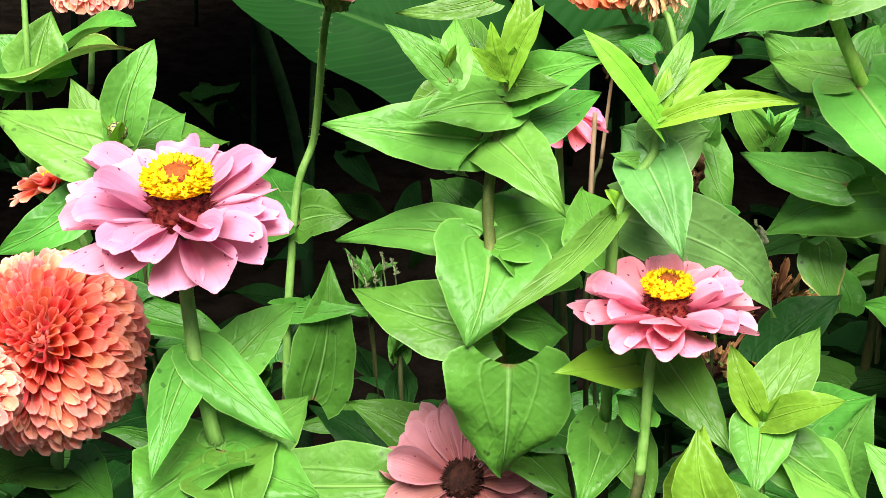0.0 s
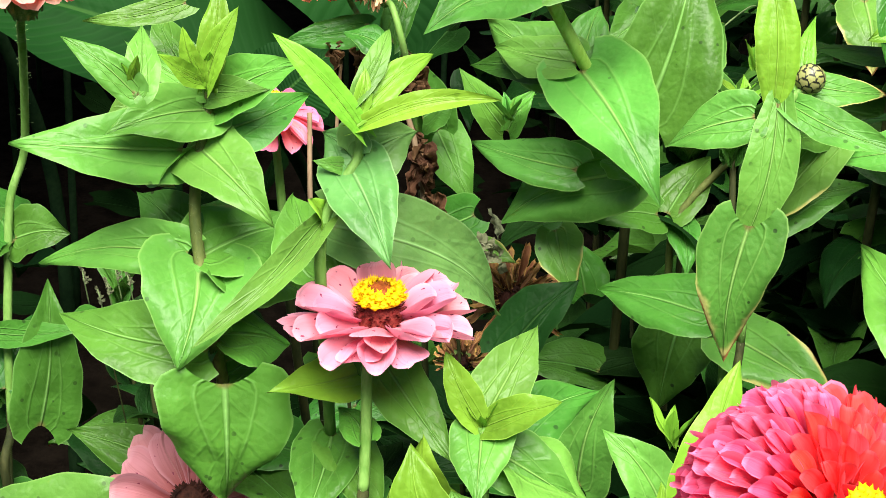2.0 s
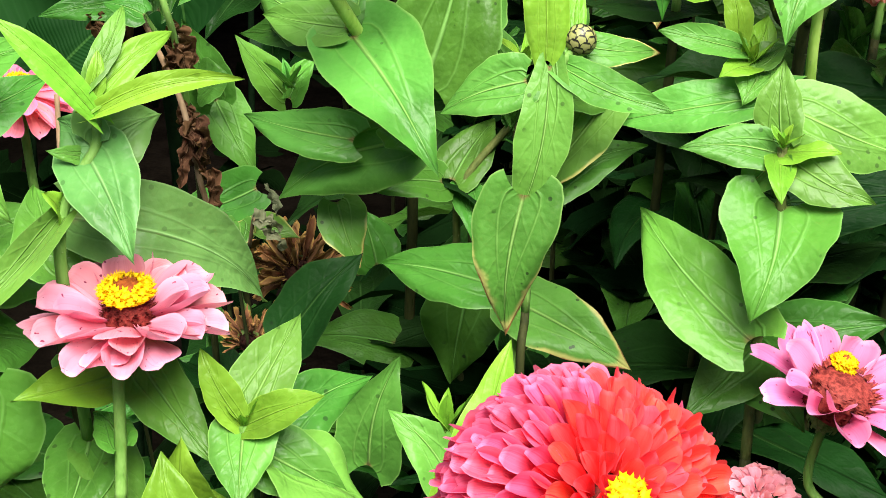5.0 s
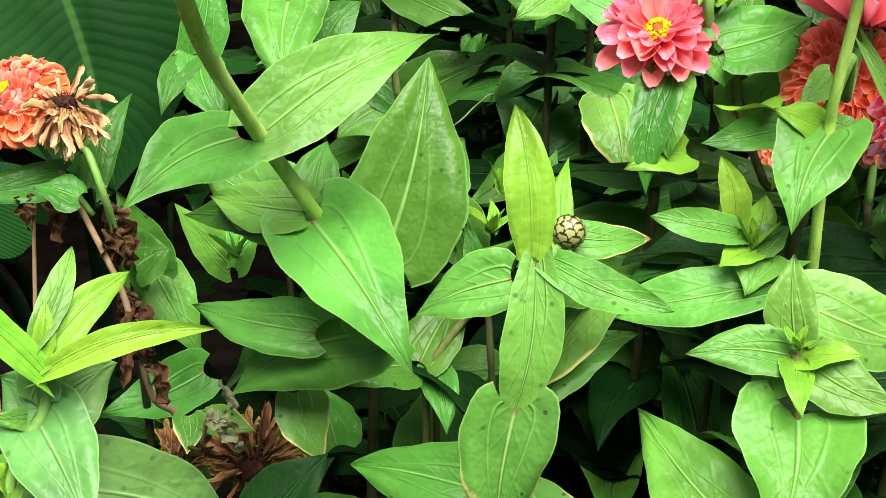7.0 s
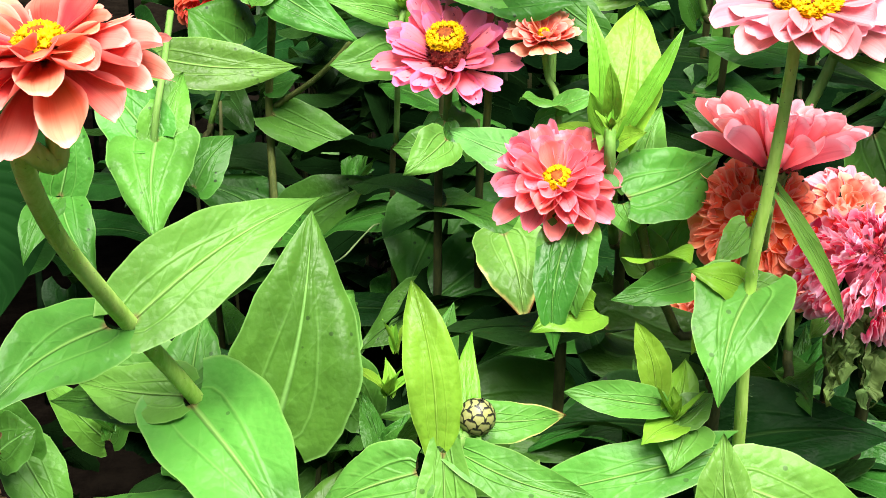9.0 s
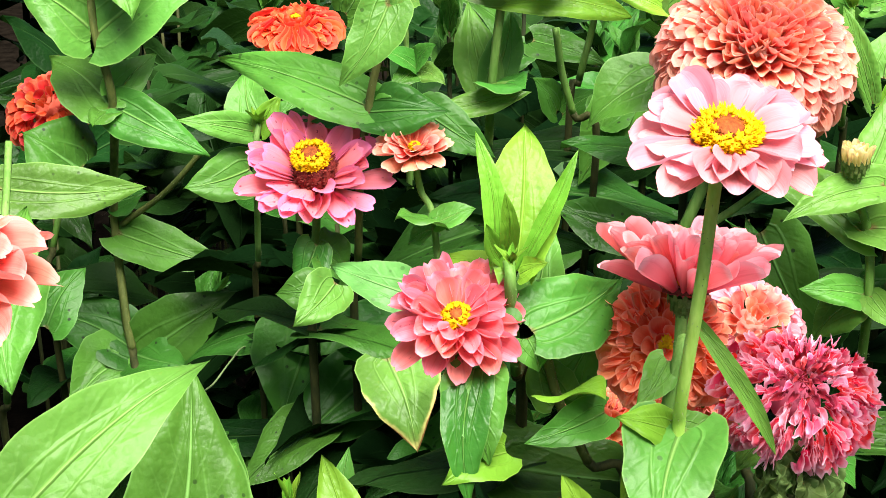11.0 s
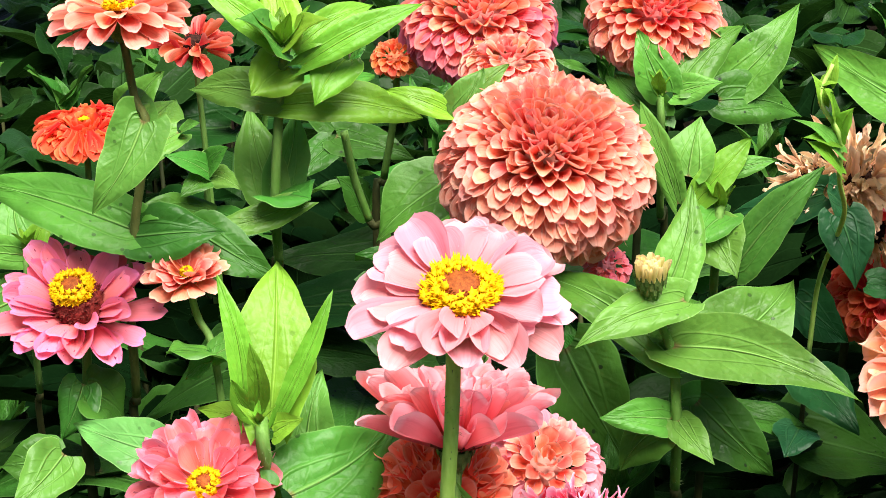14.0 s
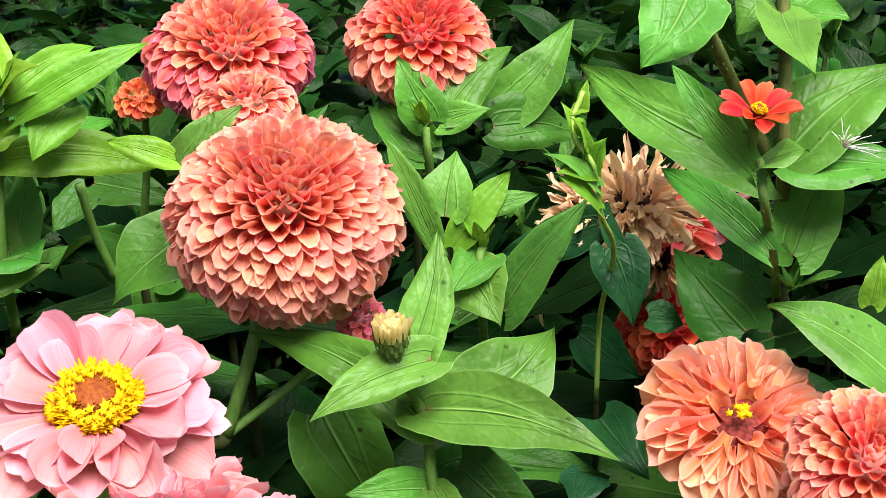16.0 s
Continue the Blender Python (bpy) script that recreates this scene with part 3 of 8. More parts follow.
def join_petals(head, colour, shape, r, poses):
    """The many petals under the rim of a full head, too crowded to pick apart, as one part."""
    verts, faces, uvs, total = [], [], [], 0
    for m in poses:
        me = petal_mesh(shape, colour, r.randrange(4))
        n = len(me.vertices)
        verts += [m @ v.co for v in me.vertices]
        faces += [tuple(i + total for i in f.vertices) for f in me.polygons]
        spot = [None] * n
        for loop, q in zip(me.loops, me.uv_layers[0].data):
            spot[loop.vertex_index] = tuple(q.uv)
        uvs += spot
        total += n
    tagged(child("outer_petals", mesh("outer_petals", verts, faces, uvs, PETAL[colour]), head, Matrix.Identity(4), "crowded overlapping outer petals"), kind="stuff")


def scaled_cup(radius, height, rows=4, per=11):
    """The green cup under a head, of overlapping rounded scales round a tapered core."""
    verts, faces = [], []
    for k in range(5):
        t = k / 4
        rr = radius * (0.35 + 0.62 * t**0.6)
        for i in range(12):
            a = 2 * math.pi * i / 12
            verts.append((rr * math.cos(a), rr * math.sin(a), -height * (1 - t)))
    for k in range(4):
        for i in range(12):
            a, b = k * 12 + i, k * 12 + (i + 1) % 12
            faces.append((a, b, b + 12, a + 12))
    for row in range(rows):
        t = row / (rows - 1)
        rr, z = radius * (0.5 + 0.52 * t**0.6), -height * (1 - t) * 0.85
        for i in range(per):
            a = 2 * math.pi * (i + 0.5 * (row % 2)) / per
            w = 2.6 * rr / per
            n0 = len(verts)
            for du, dz, dr in ((-0.5, -0.16, 0), (0.5, -0.16, 0), (0.55, 0.1, 0.06), (0.0, 0.28, 0.1), (-0.55, 0.1, 0.06)):
                aa = a + du * w / rr
                q = rr * (1.03 + dr)
                verts.append((q * math.cos(aa), q * math.sin(aa), z + dz * height))
            faces.append((n0, n0 + 1, n0 + 2, n0 + 3, n0 + 4))
    return verts, faces


def cone_of_chaff(radius, height, r, count):
    """The raised dark centre: a dome bristling with small pointed scales."""
    verts, faces = [], []
    rows = 6
    for k in range(rows):
        t = k / (rows - 1)
        rr = radius * (1 - 0.35 * t**2) if k < rows - 1 else radius * 0.3
        for i in range(14):
            a = 2 * math.pi * i / 14
            verts.append((rr * math.cos(a), rr * math.sin(a), height * t))
    for k in range(rows - 1):
        for i in range(14):
            a, b = k * 14 + i, k * 14 + (i + 1) % 14
            faces.append((a, b, b + 14, a + 14))
    faces.append(tuple(range(len(verts) - 14, len(verts))))
    for _ in range(count):
        t = r.random()
        rr, a, z = radius * (1 - 0.35 * t * t) * 0.98, r.uniform(0, 6.28), height * t
        out = Vector((math.cos(a), math.sin(a), 0.6 + r.uniform(-0.3, 0.6)))
        c = Vector((rr * math.cos(a), rr * math.sin(a), z))
        side = Vector((-math.sin(a), math.cos(a), 0)) * radius * 0.075
        n0 = len(verts)
        verts += [c - side, c + side, c + out * radius * r.uniform(0.12, 0.24)]
        faces.append((n0, n0 + 1, n0 + 2))
    return verts, faces


def floret_star():
    """A five-lobed star on a short tube, one unit across the lobes."""
    verts, faces = [(0, 0, -1.6), (0, 0, 0.02)], []
    for i in range(10):
        b = 2 * math.pi * i / 10
        rr = 1.0 if i % 2 == 0 else 0.42
        verts.append((math.cos(b) * rr, math.sin(b) * rr, 0.3 if i % 2 == 0 else 0.12))
    for i in range(10):
        x, y = 2 + i, 2 + (i + 1) % 10
        faces += [(1, x, y), (0, y, x)]
    return [Vector(q) for q in verts], faces


FLORET = floret_star()


def ring_of_florets(head, ring, height, size, r, count, spread=0.25, at=(0.0, 0.0)):
    """Small yellow florets that stand crowded in a ring, as one part."""
    verts, faces = [], []
    for k in range(count):
        a = 2 * math.pi * k / count + r.uniform(-0.12, 0.12)
        rad = ring * (1 + r.uniform(-spread, spread * 0.6))
        up = basis((math.cos(a) * 0.6 + r.uniform(-0.2, 0.2), math.sin(a) * 0.6 + r.uniform(-0.2, 0.2), 1))
        m = Matrix.Translation((at[0] + rad * math.cos(a), at[1] + rad * math.sin(a), height + r.uniform(-0.3, 0.5) * size)) @ up
        q = size * r.uniform(0.85, 1.2)
        m = m @ Matrix.Rotation(r.uniform(0, 6.28), 4, "Z") @ Matrix.Diagonal((q, q, q, 1))
        faces += [tuple(i + len(verts) for i in f) for f in FLORET[1]]
        verts += [m @ v for v in FLORET[0]]
    child("floret_ring", mesh("floret_ring", verts, faces, None, YELLOW), head, Matrix.Identity(4), "small yellow star-shaped florets")


def flower_base(p, centre, axis, radius, label, cup=0.26):
    m = basis(axis)
    m.translation = Vector(centre)
    verts, faces = scaled_cup(radius * cup, radius * cup * 1.25)
    return child("flower_head", mesh("flower_head", verts, faces, None, CALYX), p, m, label)


def single_flower(p, centre, axis, radius, colour, label, rows=(13, 12, 9), droop=8, cone=0.75, disc="maroon", gold=1.0, width=0.42, seed=None, shape="flat", ring=0.23, step=11, cup=0.26, inner=None, crown=1.0, aside=(0.0, 0.0)):
    """An open zinnia: whorls of flat petals round a raised disc with a ring of yellow florets."""
    r = random.Random(next(seeds) if seed is None else seed)
    head = flower_base(p, centre, axis, radius, label, cup)
    for k, count in enumerate(rows):
        reach = (1.0, 0.9, 0.76, 0.62)[k]
        spin = r.uniform(0, 6.28)
        for i in range(count):
            az = spin + 2 * math.pi * (i + r.uniform(-0.16, 0.16)) / count
            lift = -droop + k * step + r.uniform(-9, 9)
            length = radius * (reach - 0.14) * r.uniform(0.88, 1.06)
            put_petal(head, inner if inner and k == len(rows) - 1 else colour, shape, r, az, (radius * 0.13, 0.01 * radius + 0.035 * radius * k), lift, length, radius * width * r.uniform(0.88, 1.1), r.uniform(-11, 11))
    tall = radius * 0.3 * cone
    mat = {"maroon": MAROON, "rust": RUST, "dark": DARK_DISC}[disc]
    child("disc", mesh("disc", *cone_of_chaff(radius * ring, tall, r, 220), None, mat), head, Matrix.Translation((0, 0, radius * 0.05)), "bristly dark centre")
    if gold:
        n = int(24 * gold)
        at = (radius * aside[0], radius * aside[1])
        ring_of_florets(head, radius * ring * crown * 0.98, tall + radius * 0.05, radius * 0.048, r, n, 0.14, at)
        ring_of_florets(head, radius * ring * crown * 0.8, tall + radius * 0.1, radius * 0.046, r, int(n * 0.8), 0.15, at)
        ring_of_florets(head, radius * ring * crown * 0.62, tall + radius * 0.13, radius * 0.045, r, int(n * 0.5), 0.2, at)
        child("floret_bed", mesh("floret_bed", *cone_of_chaff(radius * ring * crown * 1.0, radius * 0.075, r, 240), None, YELLOW), head, Matrix.Translation((*at, tall + radius * 0.02)), "crowded yellow florets")
        child("disc_top", mesh("disc_top", *cone_of_chaff(radius * ring * crown * 0.5, radius * 0.06, r, 70), None, RUST), head, Matrix.Translation((*at, tall + radius * 0.075)), "rust-red unopened middle")
    return head


def double_flower(p, centre, axis, radius, colour, label, count=150, depth=0.62, inner=None, under=110, gold=0, shape="shell", width=0.36, seed=None, ruffle=1.0, outer=None, open_middle=0.0, tile=34.0, mid=0.28, mixed=None, lay=12.0, short=0.25, outer_from=0.62, fade=None):
    """A full zinnia: a dome of overlapping petals that turn from hanging to upright towards the middle.
    tile: how flat the outer petals lie on one another, lay: the same for all, in degrees; fade: the side where the outer colour reaches inwards."""
    r = random.Random(next(seeds) if seed is None else seed)
    head = flower_base(p, centre, axis, radius, label, 0.3)
    golden = math.pi * (3 - math.sqrt(5))
    crowd = []
    for i in range(count):
        f = open_middle + (1 - open_middle) * (i + 0.5) / count  # 0 at the middle, 1 at the rim
        polar = radians(under) * f**0.62
        reach = Vector((radius * math.sin(polar) if polar < 1.57 else radius * (1 - 0.16 * (polar - 1.57)), 0, radius * depth * math.cos(polar)))
        reach *= 1 + r.uniform(-0.045, 0.045) * ruffle
        length = radius * (short + 0.4 * f**0.7)
        # the blade leaves the dome at a shallow angle, steep and upright in the middle
        lean = polar + radians(lay + tile * f) * (1 if f > 0.06 else 0.4) + radians(r.uniform(-7, 7)) * ruffle
        lift = 90 - math.degrees(lean)
        root = (reach.x - length * math.cos(radians(lift)) * 0.97, reach.z - length * math.sin(radians(lift)) * 0.97)
        az = i * golden + r.uniform(-0.07, 0.07) * ruffle
        turn = outer_from - (0.3 * math.cos(az - radians(fade)) if fade is not None else 0.0)
        tone = inner if inner and f < mid + r.uniform(-0.06, 0.06) else (outer if outer and f > turn + r.uniform(-0.1, 0.1) else colour)
        if mixed and tone != inner and r.random() < 0.5:
            tone = mixed
        kind = "cupped" if f < 0.2 and shape == "shell" else shape
        wide, twist = radius * width * (0.72 + 0.55 * f) * r.uniform(0.92, 1.08), r.uniform(-8, 8) * ruffle
        if i < 300:
            put_petal(head, tone, kind, r, az, root, lift, length, wide, twist)
        else:
            crowd.append(petal_pose(az, root, lift, length, wide, (length + wide) / 2, twist))
    if crowd:
        join_petals(head, outer or colour, shape, r, crowd)
    verts, faces = cone_of_chaff(radius * 0.4, radius * depth * (0.55 if open_middle else 0.5), r, 120 if open_middle else 0)
    child("disc", mesh("disc", verts, faces, None, MAROON if open_middle else PETAL[inner or colour]), head, Matrix.Translation((0, 0, -radius * 0.05)))
    if gold:
        ring_of_florets(head, radius * (0.07 + open_middle * 0.7), radius * depth * (1.0 - open_middle), radius * (0.036 + 0.1 * open_middle if depth > 0.71 and radius > 0.04 and gold < 10 else 0.055), r, gold, 0.7)
    return head


def withered_flower(p, centre, axis, radius, colour, label, count=40, hang=35, seed=None, disc="dark", shape="crumpled"):
    r = random.Random(next(seeds) if seed is None else seed)
    head = flower_base(p, centre, axis, radius, label, 0.34)
    dry = shape == "crumpled"
    for i in range(int(count * 2.1) if dry else count):
        lift = -hang + (r.choice((15, 60, 120)) if dry else 70) * r.random()
        wide = r.uniform(0.1, 0.24) if dry else r.uniform(0.2, 0.36)
        put_petal(head, colour, shape, r, r.uniform(0, 6.28), (radius * r.uniform(0.12, 0.34), radius * r.uniform(-0.15, 0.2)), lift, radius * r.uniform(0.5, 1.0), radius * wide, r.uniform(-50, 50))
    child("disc", mesh("disc", *cone_of_chaff(radius * 0.3, radius * 0.3, r, 160), None, {"dark": DARK_DISC, "maroon": MAROON}[disc]), head, Matrix.Identity(4))
    return head


def bud(p, centre, axis, radius, label):
    """A closed bud of overlapping cream scales with black rims."""
    core, faces = [], []
    rows, per = 9, 12
    for k in range(rows):
        t = math.pi * (0.04 + 0.92 * k / (rows - 1))
        for i in range(per):
            a = 2 * math.pi * i / per
            core.append((0.93 * radius * math.sin(t) * math.cos(a), 0.93 * radius * math.sin(t) * math.sin(a), -0.95 * radius * math.cos(t)))
    for k in range(rows - 1):
        for i in range(per):
            a, b = k * per + i, k * per + (i + 1) % per
            faces.append((a, b, b + per, a + per))
    m = basis(axis)
    m.translation = Vector(centre)
    head = child("bud", mesh("bud", core, faces, [(0.5, 0.1)] * len(core), BRACT), p, m, label)
    for row in range(6):
        t0 = math.pi * (0.16 + 0.125 * row)
        n = max(4, int(9 * math.sin(t0 + 0.25)))
        for i in range(n):
            a0 = 2 * math.pi * (i + 0.5 * (row % 2)) / n
            verts, faces, uvs, n0 = [], [], [], 0
            for j in range(4):
                v = j / 3
                t = t0 + 0.62 * v
                w = math.sqrt(max(0.0, 1 - (v * 0.93) ** 3)) * math.pi / n * 1.1
                for k in range(4):
                    u = -1 + 2 * k / 3
                    rr = radius * (0.98 + 0.05 * v + 0.01 * row * 0.5)
                    a = a0 + u * w
                    verts.append((rr * math.sin(t) * math.cos(a), rr * math.sin(t) * math.sin(a), -rr * math.cos(t)))
                    uvs.append((k / 3, v))
            for j in range(3):
                for k in range(3):
                    q = n0 + j * 4 + k
                    faces.append((q, q + 1, q + 5, q + 4))
            child("scale", mesh("scale", verts, faces, uvs, BRACT), head, Matrix.Identity(4))
    return head


def opening_bud(p, centre, axis, radius, label):
    """A bud about to open: cream petals still upright in a green cup."""
    r = random.Random(next(seeds))
    head = flower_base(p, centre, axis, radius * 2.2, label, 0.4)
    for k, count in ((0, 13), (1, 9), (2, 5)):
        for i in range(count):
            put_petal(head, "cream", "cupped", r, 2 * math.pi * (i + r.uniform(-0.2, 0.2)) / count, (radius * (0.78 - 0.25 * k), -0.1 * radius), 82 + 8 * k + r.uniform(-7, 7), radius * r.uniform(0.95, 1.25), radius * 0.5)
    return head


def tuft(p, centre, up, size, tone="young", pairs=3, spread=40, seed=None, slim=True):
    """A growing tip: crossed pairs of small upright leaves, the inner ones shorter and steeper."""
    r = random.Random(next(seeds) if seed is None else seed)
    m = basis(up).to_3x3()
    c = Vector(centre)
    spin = r.uniform(0, 3.14)
    pairs += 1
    for k in range(pairs):
        for side in (0, 1):
            az = spin + k * 1.57 + side * math.pi + r.uniform(-0.25, 0.25)
            tilt = radians(spread * (1 - 0.3 * k) + r.uniform(-9, 9))
            out = m @ Vector((math.cos(az) * math.sin(tilt), math.sin(az) * math.sin(tilt), math.cos(tilt)))
            ln = size * (1 - 0.2 * k) * r.uniform(0.85, 1.12)
            face = (m @ Vector((0, 0, 1))) - out * 0.9 * out.dot(m @ Vector((0, 0, 1)))
            face -= m @ Vector((math.cos(az), math.sin(az), 0)) * 0.25
            leaf(p, c, c + out * ln, ln * r.uniform(0.34, 0.46), tone, face, 0.04, 0.45, -0.12, "slim" if slim else "broad")


filler_blades = {}


def filler_leaf(p, base, tip, width, tone, normal):
    """A leaf deep in the bed, from a small stock of blades."""
    k = rng.randrange(8)
    key = (tone, k)
    if key not in filler_blades:
        r = random.Random(k)
        pts, faces, uvs = leaf_blade(0.09, 0.09, r.uniform(0.03, 0.14), r.uniform(0.1, 0.35), 0, 0.06, (BROAD, HEART)[k % 2], k + 50, 9, 14)
        filler_blades[key] = mesh("leaf", pts, faces, uvs, LEAF[tone])
    length = (Vector(tip) - Vector(base)).length
    child("leaf", filler_blades[key], p, frame_at(base, tip, normal) @ Matrix.Diagonal((length / 0.09, width / 0.09, length * 0.8 / 0.09, 1)))


def leafy_plant(x, y, top, seed, tones=("old", "dim", "mid"), leaf_len=0.09, gap=0.055, low=0.3, crown="mid", group="zinnias in the bed"):
    """A whole zinnia with crossed pairs of leaves up an upright stalk."""
    r = random.Random(seed)
    p = plant("green leafy zinnia plant deep in the flower bed", (x, y), group=group)
    lean = Vector((r.gauss(0, 0.06), r.gauss(0, 0.06), 1))
    foot = Vector((x, y, GROUND_Z))
    head = foot + lean * (top - GROUND_Z)
    bend = Vector((r.gauss(0, 0.012), r.gauss(0, 0.012), 0))
    stem(p, [foot, foot.lerp(head, 0.5) + bend, head], 0.0036, 0.0024, STEM_OLD_SHADED, hairs=False)
    z, spin = low, r.uniform(0, 6.28)
    while z < top:
        t = (z - GROUND_Z) / (top - GROUND_Z)
        c = foot.lerp(head, t) + bend * 4 * t * (1 - t)
        for side in (0, 1):
            az = spin + side * math.pi + r.uniform(-0.3, 0.3)
            ln = leaf_len * r.uniform(0.75, 1.15) * (1 - 0.35 * t**6)
            dip = r.uniform(-0.35, 0.35) + 0.5 * t**8
            out = Vector((math.cos(az), math.sin(az), dip)).normalized()
            nrm = Vector((-math.cos(az) * dip + r.gauss(0, 0.2), -math.sin(az) * dip + r.gauss(0, 0.2), 1))
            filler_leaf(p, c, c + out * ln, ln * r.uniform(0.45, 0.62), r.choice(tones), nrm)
        spin += 1.57
        z += gap * r.uniform(0.8, 1.2)
    if crown:
        for k in range(6):
            az = r.uniform(0, 6.28)
            out = Vector((math.cos(az) * 0.6, math.sin(az) * 0.6, 1)).normalized()
            filler_leaf(p, head, head + out * r.uniform(0.03, 0.05), 0.017, crown, Vector((-out.x, -out.y, 0.5)))
    return p


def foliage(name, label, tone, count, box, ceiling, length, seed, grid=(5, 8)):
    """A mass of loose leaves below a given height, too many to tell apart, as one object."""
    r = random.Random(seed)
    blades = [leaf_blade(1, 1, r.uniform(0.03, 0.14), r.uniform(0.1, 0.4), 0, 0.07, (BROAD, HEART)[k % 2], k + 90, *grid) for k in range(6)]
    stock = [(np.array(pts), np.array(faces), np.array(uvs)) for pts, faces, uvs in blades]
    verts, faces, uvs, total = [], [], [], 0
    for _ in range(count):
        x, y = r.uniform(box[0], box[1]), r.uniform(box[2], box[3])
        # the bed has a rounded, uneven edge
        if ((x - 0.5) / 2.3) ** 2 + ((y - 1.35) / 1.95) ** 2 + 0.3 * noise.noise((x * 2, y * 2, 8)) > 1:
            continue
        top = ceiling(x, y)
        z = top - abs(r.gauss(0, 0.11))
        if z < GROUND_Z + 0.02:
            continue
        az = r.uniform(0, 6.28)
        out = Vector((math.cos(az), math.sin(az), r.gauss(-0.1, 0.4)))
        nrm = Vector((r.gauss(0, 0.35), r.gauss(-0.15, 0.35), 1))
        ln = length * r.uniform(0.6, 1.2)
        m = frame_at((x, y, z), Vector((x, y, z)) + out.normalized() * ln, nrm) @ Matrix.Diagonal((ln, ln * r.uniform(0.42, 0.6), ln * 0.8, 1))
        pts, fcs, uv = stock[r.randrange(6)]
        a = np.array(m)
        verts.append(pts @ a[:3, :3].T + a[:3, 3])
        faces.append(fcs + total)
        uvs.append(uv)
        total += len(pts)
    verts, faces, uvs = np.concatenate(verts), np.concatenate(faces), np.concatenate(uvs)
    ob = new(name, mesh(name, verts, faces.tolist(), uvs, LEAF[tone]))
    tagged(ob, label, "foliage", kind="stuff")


def stalks(name, label, count, box, ceiling, seed):
    """The many thin stalks that carry the crowded leaves, as one object."""
    r = random.Random(seed)
    verts, faces = [], []
    for _ in range(count):
        x, y = r.uniform(box[0], box[1]), r.uniform(box[2], box[3])
        top = Vector((x + r.gauss(0, 0.02), y + r.gauss(0, 0.02), ceiling(x, y) - 0.04))
        v, f = tube([Vector((x, y, GROUND_Z - 0.02)), Vector((x, y, GROUND_Z)).lerp(top, 0.5), top], 0.003, 0.0018, 5, 2)
        faces += [tuple(i + len(verts) for i in q) for q in f]
        verts += v
    tagged(new(name, mesh(name, verts, faces, None, STEM_OLD_SHADED)), label, "stalks", kind="stuff")


# ---- the bed ----
def soil():
    n = 70
    verts, faces = [], []
    edge = [math.copysign(abs(q) ** 2.6, q) * 60 for q in np.linspace(-1, 1, n)]
    for y in edge:
        for x in edge:
            verts.append((x + 0.5, y + 0.8, GROUND_Z + 0.02 * noise.noise((x * 9, y * 9, 0)) * (abs(x) < 4)))
    for j in range(n - 1):
        for i in range(n - 1):
            a = j * n + i
            faces.append((a, a + 1, a + n + 1, a + n))
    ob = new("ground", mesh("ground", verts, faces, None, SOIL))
    tagged(ob, "bare crumbly soil of the flower bed, darkened for shade", "ground", kind="structure")


soil()

# ---- the plants, one by one ----
p = plant("tall zinnia with a speckled pale pink open flower", (0.280, 0.396))
skirt(p, (0.289, 0.261, 0.852), (0.28, 0.396, 0.215), 1)
stem(p, [(0.28, 0.396, 0.215), (0.285, 0.343, 0.482), (0.293, 0.263, 0.802), (0.289, 0.261, 0.852)], 0.0046, 0.0042, STEM_OLD_SHADED, hairs=False, name='lower_stem')
stem(p, [(0.289, 0.261, 0.852), (0.288, 0.26, 0.877), (0.288, 0.255, 0.89), (0.278, 0.261, 0.913), (0.271, 0.267, 0.932), (0.266, 0.273, 0.951)], 0.0042, 0.0036)
single_flower(p, (0.263, 0.275, 0.96), (0.12, -0.2, 0.97), 0.0455, "pale", "large pale pink flower with wine-red specks", rows=(14, 12, 6), cone=1.3, droop=-9, width=0.4, ring=0.27, step=10)
leaf(p, (0.276, 0.26, 0.913), (0.287, 0.217, 0.888), 0.0191, "fresh", (0.359, -0.395, 0.846))
leaf(p, (0.277, 0.262, 0.916), (0.324, 0.254, 0.894), 0.0217, "fresh", (0.274, -0.576, 0.77))
leaf(p, (0.292, 0.253, 0.883), (0.283, 0.211, 0.878), 0.0485, "mid", (-0.078, -0.11, 0.991))
leaf(p, (0.293, 0.254, 0.883), (0.329, 0.209, 0.881), 0.0365, "mid", (-0.083, -0.126, 0.989))
leaf(p, (0.287, 0.267, 0.909), (0.295, 0.305, 0.922), 0.0222, "fresh", (0.447, -0.365, 0.817))
leaf(p, (0.294, 0.254, 0.882), (0.305, 0.297, 0.888), 0.0317, "fresh", (0.204, -0.178, 0.963))
leaf(p, (0.293, 0.253, 0.882), (0.341, 0.24, 0.885), 0.0331, "mid", (-0.142, -0.319, 0.937))

p = plant("zinnia with an upright tuft and a closed green bud", (0.243, 0.405))
skirt(p, (0.174, 0.334, 0.836), (0.243, 0.405, 0.215), 2)
stem(p, [(0.243, 0.405, 0.215), (0.216, 0.372, 0.476), (0.177, 0.323, 0.788), (0.174, 0.334, 0.836)], 0.0033, 0.0030, STEM_OLD_SHADED, hairs=False, name='lower_stem')
stem(p, [(0.174, 0.334, 0.836), (0.172, 0.347, 0.892), (0.179, 0.347, 0.935), (0.183, 0.347, 0.957)], 0.003, 0.0028)
leaf(p, (0.185, 0.347, 0.953), (0.19, 0.368, 0.997), 0.0218, "fresh", (0.454, -0.82, 0.349), shape="slim")
leaf(p, (0.175, 0.352, 0.95), (0.149, 0.362, 0.974), 0.0177, "fresh", (0.406, -0.598, 0.691))
leaf(p, (0.178, 0.364, 0.948), (0.186, 0.395, 0.955), 0.0335, "fresh", (0.518, -0.317, 0.794))
